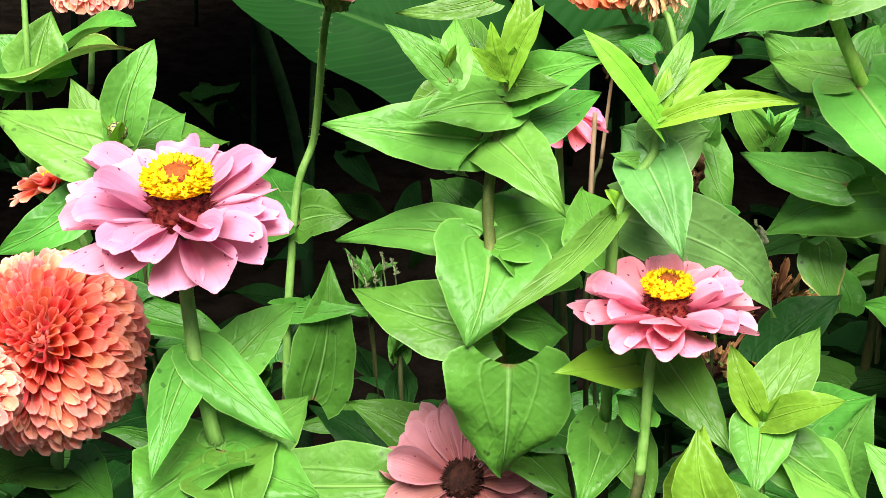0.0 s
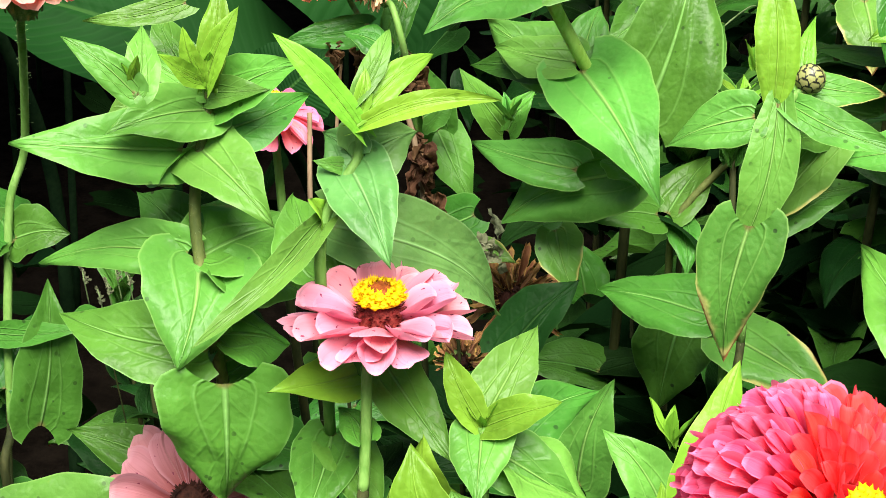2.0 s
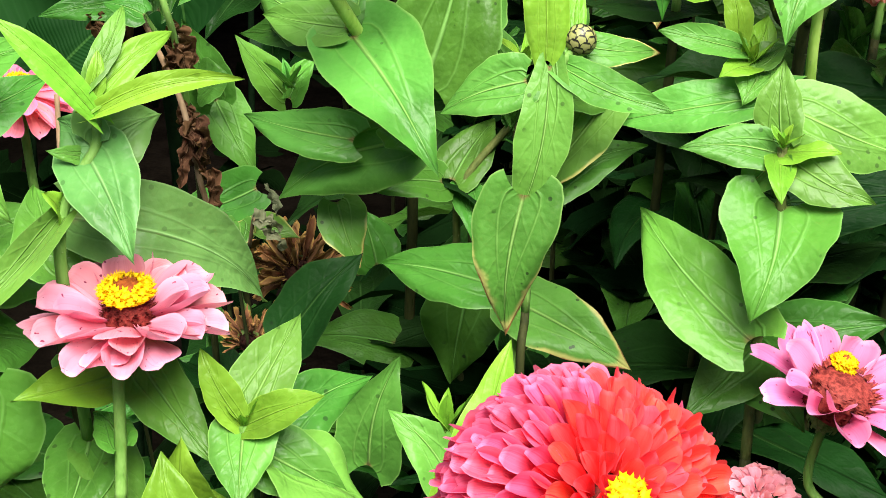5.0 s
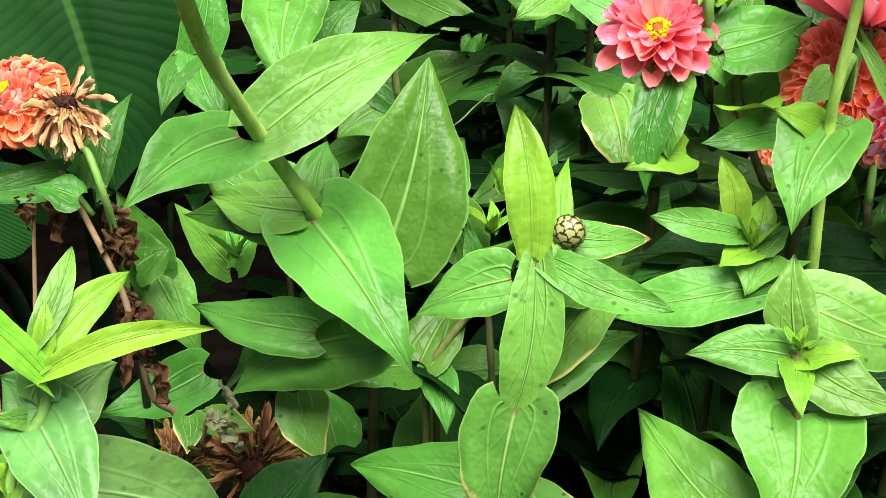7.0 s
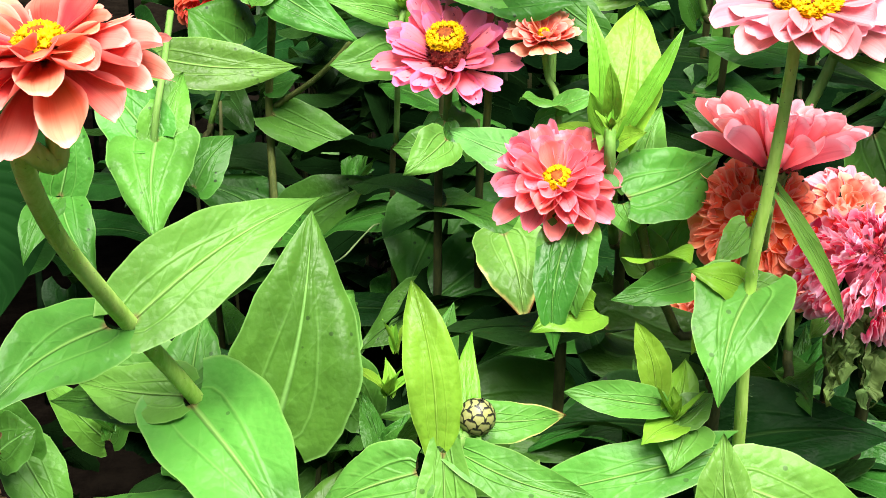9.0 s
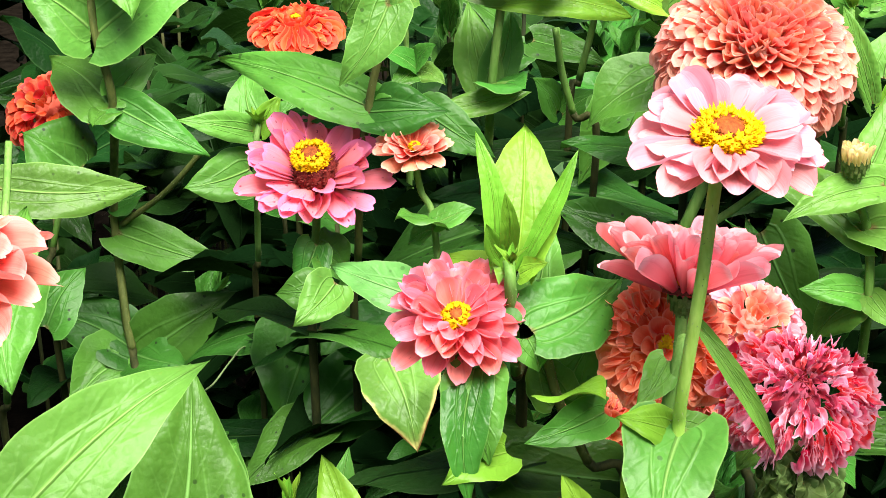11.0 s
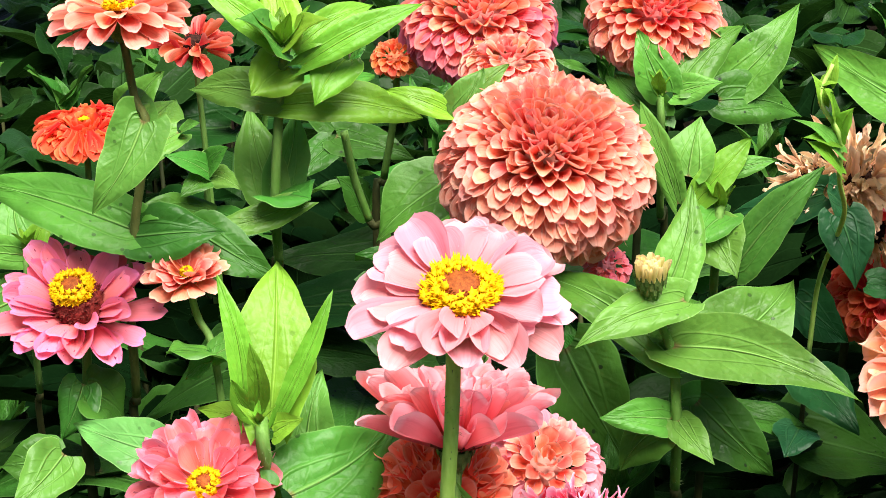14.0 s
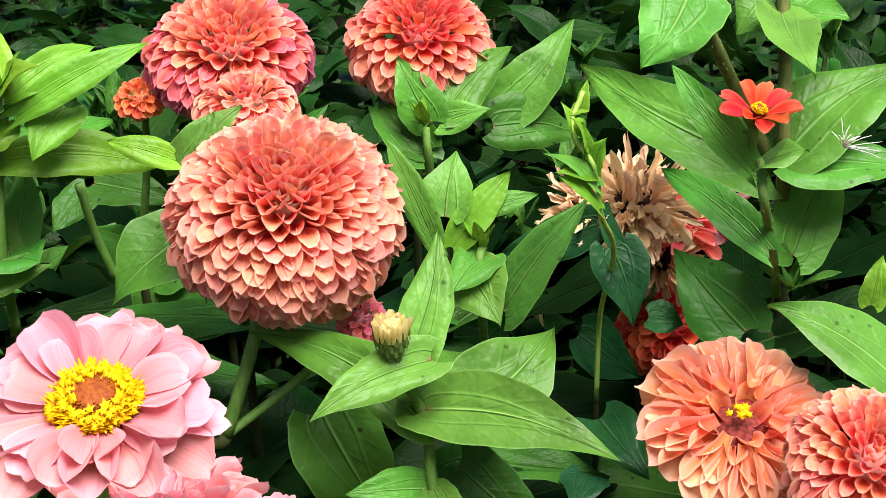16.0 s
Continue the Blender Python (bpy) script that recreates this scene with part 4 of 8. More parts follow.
leaf(p, (0.183, 0.343, 0.949), (0.122, 0.341, 0.96), 0.0329, "fresh", (0.163, -0.662, 0.732))
leaf(p, (0.181, 0.342, 0.949), (0.205, 0.309, 0.958), 0.0178, "young", (-0.236, 0.08, 0.969))
leaf(p, (0.179, 0.353, 0.948), (0.202, 0.407, 0.941), 0.0310, "mid", (0.2, 0.045, 0.979))
tuft(p, (0.19, 0.338, 0.957), (-0.077, 0.089, 0.993), 0.0167, "young", 3, 25)
bud(p, (0.189, 0.34, 0.963), (-0.115, 0.174, 0.978), 0.0043, "small closed green bud")
single_flower(p, (0.12, 0.381, 0.912), (-0.443, -0.042, 0.895), 0.0227, "coral", "coral half-open flower", rows=(12, 10, 8), cone=0.6, droop=-12)
stem(p, [(0.172, 0.347, 0.892), (0.1505, 0.3644, 0.8929), (0.1215, 0.3811, 0.909)], 0.003, 0.0026, hairs=False)
leaf(p, (0.172, 0.343, 0.931), (0.138, 0.316, 0.905), 0.0233, "mid", (0.257, -0.82, 0.511))

p = plant("zinnia with a large full coral flower", (0.234, 0.366))
double_flower(p, (0.191, 0.282, 0.887), (0.137, -0.643, 0.754), 0.0426, "coral", "large full coral flower of many shell-shaped petals", count=520, inner='coral_deep', under=118, depth=0.7, width=0.175)
skirt(p, (0.193, 0.283, 0.811), (0.234, 0.366, 0.215), 3)
stem(p, [(0.234, 0.366, 0.215), (0.223, 0.327, 0.466), (0.207, 0.268, 0.766), (0.193, 0.283, 0.811)], 0.0044, 0.0040, STEM_OLD_SHADED, hairs=False, name='lower_stem')
stem(p, [(0.193, 0.283, 0.811), (0.186, 0.29, 0.833), (0.1858, 0.3011, 0.8497), (0.1901, 0.2861, 0.8822)], 0.004, 0.004)
leaf(p, (0.189, 0.288, 0.827), (0.187, 0.246, 0.839), 0.0395, "old", (0.202, 0.264, 0.943))
leaf(p, (0.19, 0.289, 0.827), (0.229, 0.271, 0.829), 0.0283, "old", (-0.165, -0.265, 0.95))

p = plant("zinnia with a coral flower cut by the edge of view", (0.206, 0.353))
double_flower(p, (0.201, 0.22, 0.897), (0.091, -0.504, 0.859), 0.0240, "salmon", "full salmon-coral flower", count=150, under=112, width=0.27)
skirt(p, (0.21, 0.206, 0.86), (0.206, 0.353, 0.215), 4)
stem(p, [(0.206, 0.353, 0.215), (0.211, 0.287, 0.487), (0.219, 0.189, 0.814), (0.21, 0.206, 0.86)], 0.0035, 0.0032, STEM_OLD_SHADED, hairs=False, name='lower_stem')
stem(p, [(0.21, 0.206, 0.86), (0.203, 0.218, 0.893)], 0.0032, 0.0026)

p = plant("tall bare-stalked zinnia with a coral flower", (0.177, 0.642))
skirt(p, (0.176, 0.501, 0.756), (0.177, 0.642, 0.215), 5)
stem(p, [(0.177, 0.642, 0.215), (0.18, 0.579, 0.44), (0.184, 0.484, 0.71), (0.176, 0.501, 0.756)], 0.0036, 0.0033, STEM_OLD_SHADED, hairs=False, name='lower_stem')
stem(p, [(0.176, 0.501, 0.756), (0.168, 0.517, 0.797), (0.164, 0.528, 0.823), (0.159, 0.545, 0.865), (0.162, 0.559, 0.892), (0.176, 0.542, 0.947), (0.194, 0.514, 0.975), (0.222, 0.473, 1.001)], 0.0033, 0.0028)
double_flower(p, (0.221, 0.474, 1.004), (-0.091, 0.12, 0.989), 0.0363, "coral", "flat coral flower on a long bare stalk", count=110, inner='coral_deep', outer='salmon', under=100, depth=0.5)
leaf(p, (0.164, 0.539, 0.847), (0.195, 0.543, 0.853), 0.0312, "mid", (-0.022, -0.78, 0.625))
leaf(p, (0.164, 0.538, 0.846), (0.117, 0.581, 0.855), 0.0399, "old", (-0.02, -0.243, 0.97))
leaf(p, (0.164, 0.538, 0.846), (0.116, 0.549, 0.838), 0.0423, "old", (-0.229, -0.328, 0.917))
leaf(p, (0.171, 0.505, 0.774), (0.166, 0.546, 0.799), 0.0273, "old", (0.342, -0.457, 0.821))
leaf(p, (0.162, 0.515, 0.801), (0.218, 0.517, 0.814), 0.0155, "mid", (-0.129, -0.744, 0.656))
leaf(p, (0.191, 0.505, 0.755), (0.19, 0.525, 0.833), 0.0384, "mid", (0.411, -0.882, 0.228))

p = plant("zinnia with a coral flower at the back", (0.046, 0.651))
double_flower(p, (-0.119, 0.734, 0.895), (-0.065, 0.062, 0.996), 0.0297, "coral", "small full coral flower", count=90, outer='salmon')
skirt(p, (-0.109, 0.712, 0.838), (0.046, 0.651, 0.215), 6)
stem(p, [(0.046, 0.651, 0.215), (-0.013, 0.668, 0.477), (-0.101, 0.694, 0.792), (-0.109, 0.712, 0.838)], 0.0035, 0.0032, STEM_OLD_SHADED, hairs=False, name='lower_stem')
stem(p, [(-0.109, 0.712, 0.838), (-0.118, 0.732, 0.891)], 0.0032, 0.0026, hairs=False)
leaf(p, (-0.087, 0.617, 0.87), (0.001, 0.614, 0.906), 0.0785, "burnt", (-0.371, 0.003, 0.929))
leaf(p, (-0.101, 0.672, 0.874), (-0.06, 0.7, 0.895), 0.0659, "mid", (-0.322, -0.207, 0.924))
leaf(p, (-0.086, 0.616, 0.867), (-0.117, 0.617, 0.897), 0.0474, "fresh", (0.618, -0.466, 0.633))
leaf(p, (-0.084, 0.617, 0.867), (-0.082, 0.639, 0.912), 0.0455, "fresh", (0.501, -0.787, 0.36))
leaf(p, (-0.086, 0.616, 0.867), (-0.043, 0.609, 0.887), 0.0620, "mid", (-0.438, -0.367, 0.821))
leaf(p, (-0.086, 0.616, 0.865), (-0.08, 0.566, 0.881), 0.0455, "mid", (0.097, 0.316, 0.944))
stem(p, [(-0.105, 0.635, 0.798), (-0.087, 0.617, 0.87), (-0.096, 0.63, 0.931)], 0.0032, 0.0026, hairs=False)

p = plant("leafy zinnia without flower, many crossed leaf pairs", (0.345, 0.541))
skirt(p, (0.328, 0.446, 0.803), (0.345, 0.541, 0.215), 7)
stem(p, [(0.345, 0.541, 0.215), (0.338, 0.506, 0.46), (0.327, 0.454, 0.754), (0.328, 0.446, 0.803)], 0.0046, 0.0042, STEM_OLD_SHADED, hairs=False, name='lower_stem')
stem(p, [(0.328, 0.446, 0.803), (0.329, 0.44, 0.84), (0.331, 0.423, 0.88), (0.323, 0.432, 0.907), (0.318, 0.44, 0.927), (0.317, 0.448, 0.946), (0.318, 0.456, 0.963), (0.317, 0.462, 0.975)], 0.0042, 0.003, STEM_RED)
tuft(p, (0.32, 0.457, 0.974), (-0.115, 0.174, 0.978), 0.0242, "young", 3, 35)
leaf(p, (0.315, 0.46, 0.972), (0.272, 0.471, 0.987), 0.0156, "fresh", (0.144, -0.528, 0.837))
leaf(p, (0.32, 0.387, 0.994), (0.291, 0.385, 1.014), 0.0145, "fresh", (0.439, -0.727, 0.528))
leaf(p, (0.321, 0.449, 0.978), (0.333, 0.458, 1.012), 0.0111, "young", (0.164, -0.966, 0.201), shape="slim")
leaf(p, (0.32, 0.449, 0.979), (0.314, 0.443, 1.005), 0.0095, "young", (0.597, -0.802, -0.033), shape="slim")
leaf(p, (0.319, 0.449, 0.98), (0.31, 0.428, 0.997), 0.0100, "young", (0.951, -0.254, 0.175), shape="slim")
leaf(p, (0.318, 0.459, 0.978), (0.317, 0.475, 1.016), 0.0139, "young", (0.312, -0.873, 0.375), shape="slim")
leaf(p, (0.309, 0.469, 0.969), (0.277, 0.492, 0.996), 0.0220, "mid", (0.164, -0.652, 0.74))
leaf(p, (0.315, 0.399, 0.989), (0.305, 0.424, 1.01), 0.0155, "fresh", (0.256, -0.552, 0.793))
leaf(p, (0.304, 0.468, 1.008), (0.265, 0.448, 1.001), 0.0126, "fresh", (0.29, -0.773, 0.564))
leaf(p, (0.286, 0.469, 0.962), (0.267, 0.457, 0.954), 0.0187, "fresh", (0.229, -0.791, 0.567))
tuft(p, (0.318, 0.389, 0.996), (-0.115, 0.174, 0.978), 0.0138, "young", 2, 35)
leaf(p, (0.315, 0.46, 0.972), (0.347, 0.456, 0.978), 0.0156, "fresh", (-0.216, -0.789, 0.575))
leaf(p, (0.32, 0.458, 0.965), (0.288, 0.419, 0.962), 0.0282, "fresh", (0.549, -0.493, 0.675))
leaf(p, (0.319, 0.459, 0.966), (0.361, 0.464, 0.989), 0.0260, "mid", (-0.126, -0.895, 0.428))
leaf(p, (0.318, 0.453, 0.954), (0.35, 0.495, 0.964), 0.0277, "mid", (0.47, -0.536, 0.701))
leaf(p, (0.31, 0.447, 0.949), (0.252, 0.404, 0.959), 0.0343, "fresh", (0.536, -0.586, 0.607))
leaf(p, (0.315, 0.45, 0.951), (0.36, 0.427, 0.929), 0.0346, "fresh", (0.055, -0.637, 0.769), shape="heart")
leaf(p, (0.315, 0.45, 0.951), (0.294, 0.464, 0.926), 0.0524, "mid", (-0.779, -0.049, 0.626))
leaf(p, (0.312, 0.448, 0.9), (0.278, 0.464, 0.918), 0.0314, "old", (0.105, -0.621, 0.776))
leaf(p, (0.317, 0.451, 0.902), (0.307, 0.498, 0.909), 0.0255, "mid", (0.093, -0.124, 0.988))
leaf(p, (0.318, 0.431, 0.907), (0.245, 0.431, 0.891), 0.0252, "fresh", (-0.143, -0.756, 0.639))
leaf(p, (0.323, 0.432, 0.906), (0.332, 0.389, 0.875), 0.0537, "fresh", (0.248, -0.53, 0.811), shape="heart")
leaf(p, (0.324, 0.433, 0.907), (0.361, 0.474, 0.91), 0.0420, "mid", (0.255, -0.279, 0.926))
leaf(p, (0.325, 0.433, 0.906), (0.351, 0.486, 0.868), 0.0532, "mid", (0.717, 0.133, 0.684))
leaf(p, (0.332, 0.419, 0.87), (0.257, 0.423, 0.873), 0.0379, "mid", (-0.002, -0.675, 0.738))
leaf(p, (0.33, 0.431, 0.871), (0.354, 0.458, 0.856), 0.0453, "mid", (0.546, -0.022, 0.837))
leaf(p, (0.326, 0.439, 0.867), (0.299, 0.437, 0.837), 0.0382, "old", (-0.546, -0.636, 0.545))
leaf(p, (0.348, 0.4, 0.865), (0.348, 0.398, 0.808), 0.0586, "mid", (0.43, -0.902, 0.031), arch=0.1, fold=0.1, shape="heart")
leaf(p, (0.328, 0.441, 0.843), (0.344, 0.462, 0.849), 0.0275, "mid", (0.154, -0.37, 0.916))
leaf(p, (0.298, 0.463, 0.771), (0.242, 0.447, 0.795), 0.0316, "mid", (0.451, -0.555, 0.699))
leaf(p, (0.328, 0.446, 0.803), (0.379, 0.436, 0.81), 0.0419, "old", (-0.189, -0.341, 0.921))
leaf(p, (0.329, 0.445, 0.801), (0.379, 0.408, 0.801), 0.0360, "old", (-0.147, -0.189, 0.971))

p = plant("young bright green zinnia with a pointed growing tip", (0.403, 0.519))
skirt(p, (0.389, 0.417, 0.84), (0.403, 0.519, 0.215), 8)
stem(p, [(0.403, 0.519, 0.215), (0.398, 0.481, 0.477), (0.389, 0.424, 0.791), (0.389, 0.417, 0.84)], 0.0037, 0.0034, STEM_OLD_SHADED, hairs=False, name='lower_stem')
stem(p, [(0.389, 0.417, 0.84), (0.389, 0.406, 0.919), (0.387, 0.414, 0.938), (0.391, 0.422, 0.952), (0.396, 0.43, 0.963), (0.395, 0.435, 0.975)], 0.0034, 0.0026)
leaf(p, (0.4, 0.423, 0.977), (0.366, 0.414, 1.016), 0.0123, "young", (0.626, -0.673, 0.393), shape="slim")
leaf(p, (0.396, 0.426, 0.989), (0.401, 0.453, 1.011), 0.0106, "fresh", (0.248, -0.65, 0.718), shape="slim")
leaf(p, (0.397, 0.424, 0.982), (0.419, 0.456, 1.002), 0.0139, "young", (0.298, -0.651, 0.698), shape="slim")
leaf(p, (0.399, 0.423, 0.978), (0.452, 0.44, 0.991), 0.0104, "young", (0.106, -0.8, 0.591), fold=0.4, shape="slim")
leaf(p, (0.397, 0.424, 0.982), (0.398, 0.433, 1), 0.0079, "young", (0.411, -0.826, 0.385), shape="slim")
leaf(p, (0.393, 0.428, 0.96), (0.422, 0.396, 0.932), 0.0299, "pale", (-0.008, -0.667, 0.745), arch=0.05, shape="heart")
leaf(p, (0.392, 0.428, 0.959), (0.38, 0.42, 0.963), 0.0080, "fresh", (0.563, -0.594, 0.574), shape="heart")
leaf(p, (0.395, 0.429, 0.962), (0.414, 0.453, 0.969), 0.0298, "pale", (0.581, -0.61, 0.539), shape="heart")
leaf(p, (0.395, 0.429, 0.962), (0.378, 0.437, 0.969), 0.0221, "pale", (-0.151, -0.802, 0.577), shape="heart")
leaf(p, (0.387, 0.414, 0.94), (0.36, 0.346, 0.911), 0.0134, "fresh", (0.355, -0.48, 0.802), arch=0.12, fold=0.5, shape="slim")
leaf(p, (0.382, 0.435, 0.929), (0.444, 0.487, 0.873), 0.0370, "pale", (0.773, -0.501, 0.389), arch=0.2)
leaf(p, (0.387, 0.415, 0.939), (0.384, 0.407, 0.952), 0.0148, "young", (0.937, 0.132, 0.324))
leaf(p, (0.384, 0.424, 0.911), (0.357, 0.457, 0.931), 0.0331, "mid", (0.167, -0.414, 0.895))
leaf(p, (0.404, 0.422, 0.87), (0.373, 0.386, 0.873), 0.0248, "young", (0.385, -0.27, 0.883))
leaf(p, (0.386, 0.421, 0.877), (0.407, 0.411, 0.862), 0.0296, "mid", (0.351, -0.49, 0.798))
leaf(p, (0.39, 0.417, 0.84), (0.396, 0.365, 0.825), 0.0309, "mid", (0.132, -0.27, 0.954))
leaf(p, (0.391, 0.417, 0.839), (0.424, 0.378, 0.826), 0.0278, "mid", (0.056, -0.281, 0.958))

p = plant("zinnia with a pink speckled flower", (0.417, 0.524))
skirt(p, (0.417, 0.38, 0.839), (0.417, 0.524, 0.215), 9)
stem(p, [(0.417, 0.524, 0.215), (0.419, 0.459, 0.478), (0.421, 0.36, 0.793), (0.417, 0.38, 0.839)], 0.0035, 0.0032, STEM_OLD_SHADED, hairs=False, name='lower_stem')
stem(p, [(0.417, 0.38, 0.839), (0.415, 0.388, 0.857), (0.412, 0.398, 0.883), (0.413, 0.404, 0.894)], 0.0032, 0.003)
single_flower(p, (0.414, 0.407, 0.9), (0.028, -0.1, 0.995), 0.0392, "pink", "pink open flower with dark red specks", rows=(14, 13, 7), cone=1.2, droop=-11, width=0.42, step=10, ring=0.26)
leaf(p, (0.413, 0.419, 0.876), (0.452, 0.39, 0.853), 0.0253, "mid", (0.031, -0.596, 0.802))
leaf(p, (0.415, 0.388, 0.857), (0.394, 0.413, 0.855), 0.0163, "mid", (-0.146, -0.055, 0.988))

p = plant("magenta zinnia half hidden behind leaves", (0.346, 0.636))
single_flower(p, (0.315, 0.536, 0.938), (0.356, -0.059, 0.933), 0.0271, "magenta", "magenta flower seen between leaves", rows=(12, 10))
skirt(p, (0.321, 0.534, 0.877), (0.346, 0.636, 0.215), 10)
stem(p, [(0.346, 0.636, 0.215), (0.339, 0.591, 0.494), (0.329, 0.525, 0.829), (0.321, 0.534, 0.877)], 0.0035, 0.0032, STEM_OLD_SHADED, hairs=False, name='lower_stem')
stem(p, [(0.321, 0.534, 0.877), (0.312, 0.544, 0.934)], 0.0032, 0.0026, hairs=False)


p = plant("dry straw-coloured dead stalk", (0.356, 0.617), name="dead_stalk", category="dead stalk", group="")
skirt(p, (0.344, 0.515, 0.867), (0.356, 0.617, 0.215), 11)
stem(p, [(0.356, 0.617, 0.215), (0.353, 0.573, 0.489), (0.348, 0.509, 0.818), (0.344, 0.515, 0.867)], 0.0020, 0.0018, STEM_OLD_SHADED, hairs=False, name='lower_stem')
stem(p, [(0.344, 0.515, 0.867), (0.34, 0.521, 0.907), (0.335, 0.534, 0.941)], 0.0018, 0.0016, STRAW, hairs=False)

p = plant("zinnia with a faded dusty pink flower", (0.316, 0.560))
single_flower(p, (0.3198, 0.4224, 0.7837), (0.1, -0.62, 0.78), 0.043, "faded", "faded dusty pink flower with a dark brown centre", rows=(14, 12), disc='dark', gold=0, cone=0.6, droop=-8)
skirt(p, (0.305, 0.454, 0.726), (0.316, 0.56, 0.215), 12)
stem(p, [(0.316, 0.56, 0.215), (0.309, 0.523, 0.426), (0.299, 0.467, 0.678), (0.305, 0.454, 0.726)], 0.0035, 0.0032, STEM_OLD_SHADED, hairs=False, name='lower_stem')
stem(p, [(0.305, 0.454, 0.726), (0.320, 0.426, 0.780)], 0.0032, 0.0026)
leaf(p, (0.241, 0.39, 0.777), (0.32, 0.427, 0.781), 0.0427, "fresh", (0.255, -0.613, 0.748))
leaf(p, (0.308, 0.41, 0.756), (0.251, 0.432, 0.78), 0.0418, "mid", (0.21, -0.41, 0.888))

p = plant("young zinnia with a star-shaped tip", (0.467, 0.525))
skirt(p, (0.467, 0.381, 0.837), (0.467, 0.525, 0.215), 13)
stem(p, [(0.467, 0.525, 0.215), (0.47, 0.46, 0.477), (0.475, 0.363, 0.791), (0.467, 0.381, 0.837)], 0.0035, 0.0032, STEM_OLD_SHADED, hairs=False, name='lower_stem')
stem(p, [(0.467, 0.381, 0.837), (0.464, 0.39, 0.858), (0.462, 0.394, 0.87)], 0.0032, 0.0026)
leaf(p, (0.462, 0.394, 0.87), (0.444, 0.4, 0.898), 0.0139, "young", (0.353, -0.853, 0.385), shape="slim")
leaf(p, (0.461, 0.395, 0.87), (0.473, 0.437, 0.897), 0.0258, "fresh", (0.187, -0.569, 0.801))
leaf(p, (0.461, 0.394, 0.869), (0.494, 0.393, 0.888), 0.0159, "young", (-0.335, -0.773, 0.539), shape="slim")
leaf(p, (0.462, 0.394, 0.869), (0.468, 0.365, 0.852), 0.0263, "fresh", (0.084, -0.495, 0.865), shape="heart")
tuft(p, (0.462, 0.394, 0.869), (-0.04, 0.009, 0.999), 0.0127, "young", 2, 30)
leaf(p, (0.464, 0.393, 0.863), (0.502, 0.399, 0.84), 0.0291, "fresh", (0.454, -0.677, 0.58))
leaf(p, (0.462, 0.408, 0.848), (0.497, 0.463, 0.857), 0.0314, "mid", (0.455, -0.417, 0.787))
leaf(p, (0.442, 0.385, 0.826), (0.44, 0.385, 0.866), 0.0295, "young", (0.267, -0.964, 0.011))
leaf(p, (0.457, 0.373, 0.838), (0.445, 0.393, 0.84), 0.0191, "young", (-0.034, -0.123, 0.992))

p = plant("zinnia with a huge full crimson flower", (0.599, 0.558))
double_flower(p, (0.5954, 0.335, 0.8907), (0.37, -0.598, 0.711), 0.0488, "red", "huge full crimson flower shading to magenta, a few yellow florets", count=320, under=116, depth=0.72, width=0.22, gold=26, shape='spoon', inner='red', outer='cerise', tile=16.0, mid=0.1, outer_from=0.42, fade=165.0, lay=23.0, short=0.27, open_middle=0.02)
skirt(p, (0.599, 0.408, 0.797), (0.599, 0.558, 0.215), 14)
stem(p, [(0.599, 0.558, 0.215), (0.6, 0.501, 0.457), (0.601, 0.414, 0.747), (0.599, 0.408, 0.797)], 0.0050, 0.0045, STEM_OLD_SHADED, hairs=False, name='lower_stem')
stem(p, [(0.599, 0.408, 0.797), (0.598, 0.372, 0.845), (0.595, 0.339, 0.887)], 0.0045, 0.0042)
leaf(p, (0.544, 0.408, 0.821), (0.556, 0.444, 0.892), 0.0241, "young", (-0.076, -0.882, 0.465), shape="slim")
leaf(p, (0.522, 0.545, 0.748), (0.485, 0.554, 0.784), 0.0301, "fresh", (0.375, -0.736, 0.563))
leaf(p, (0.542, 0.407, 0.821), (0.532, 0.417, 0.846), 0.0142, "young", (0.392, -0.795, 0.463))
tuft(p, (0.533, 0.441, 0.849), (-0.077, 0.222, 0.972), 0.0215, "young", 2, 25)

p = plant("zinnia with a shaggy orchid-pink flower and a maroon centre", (0.664, 0.574))
single_flower(p, (0.692, 0.525, 0.832), (0.267, -0.202, 0.942), 0.0427, "orchid", "shaggy orchid-pink flower with a large maroon cone", rows=(11, 8), cone=1.0, droop=-26, gold=0.9, ring=0.4, width=0.36, crown=0.32, aside=(0.2, 0.2))
skirt(p, (0.696, 0.523, 0.778), (0.664, 0.574, 0.215), 15)
stem(p, [(0.664, 0.574, 0.215), (0.678, 0.545, 0.451), (0.698, 0.501, 0.733), (0.696, 0.523, 0.778)], 0.0035, 0.0032, STEM_OLD_SHADED, hairs=False, name='lower_stem')
stem(p, [(0.696, 0.523, 0.778), (0.6865, 0.5295, 0.7899), (0.6903, 0.5263, 0.826)], 0.0032, 0.0026)
double_flower(p, (0.666, 0.52, 0.778), (0.207, -0.51, 0.835), 0.0200, "blush", "pale pink flower beneath the others", count=70)
stem(p, [(0.696, 0.523, 0.778), (0.6791, 0.5261, 0.7705), (0.6654, 0.5215, 0.7755)], 0.003, 0.0026, hairs=False)

p = plant("zinnia with a striped closed bud and long bright leaves", (0.556, 0.670))
skirt(p, (0.547, 0.586, 0.829), (0.556, 0.67, 0.215), 16)
stem(p, [(0.556, 0.67, 0.215), (0.553, 0.632, 0.472), (0.548, 0.574, 0.78), (0.547, 0.586, 0.829)], 0.0031, 0.0028, STEM_OLD_SHADED, hairs=False, name='lower_stem')
stem(p, [(0.547, 0.586, 0.829), (0.546, 0.599, 0.88), (0.548, 0.605, 0.94), (0.555, 0.601, 0.952), (0.563, 0.608, 0.963)], 0.0028, 0.0024)
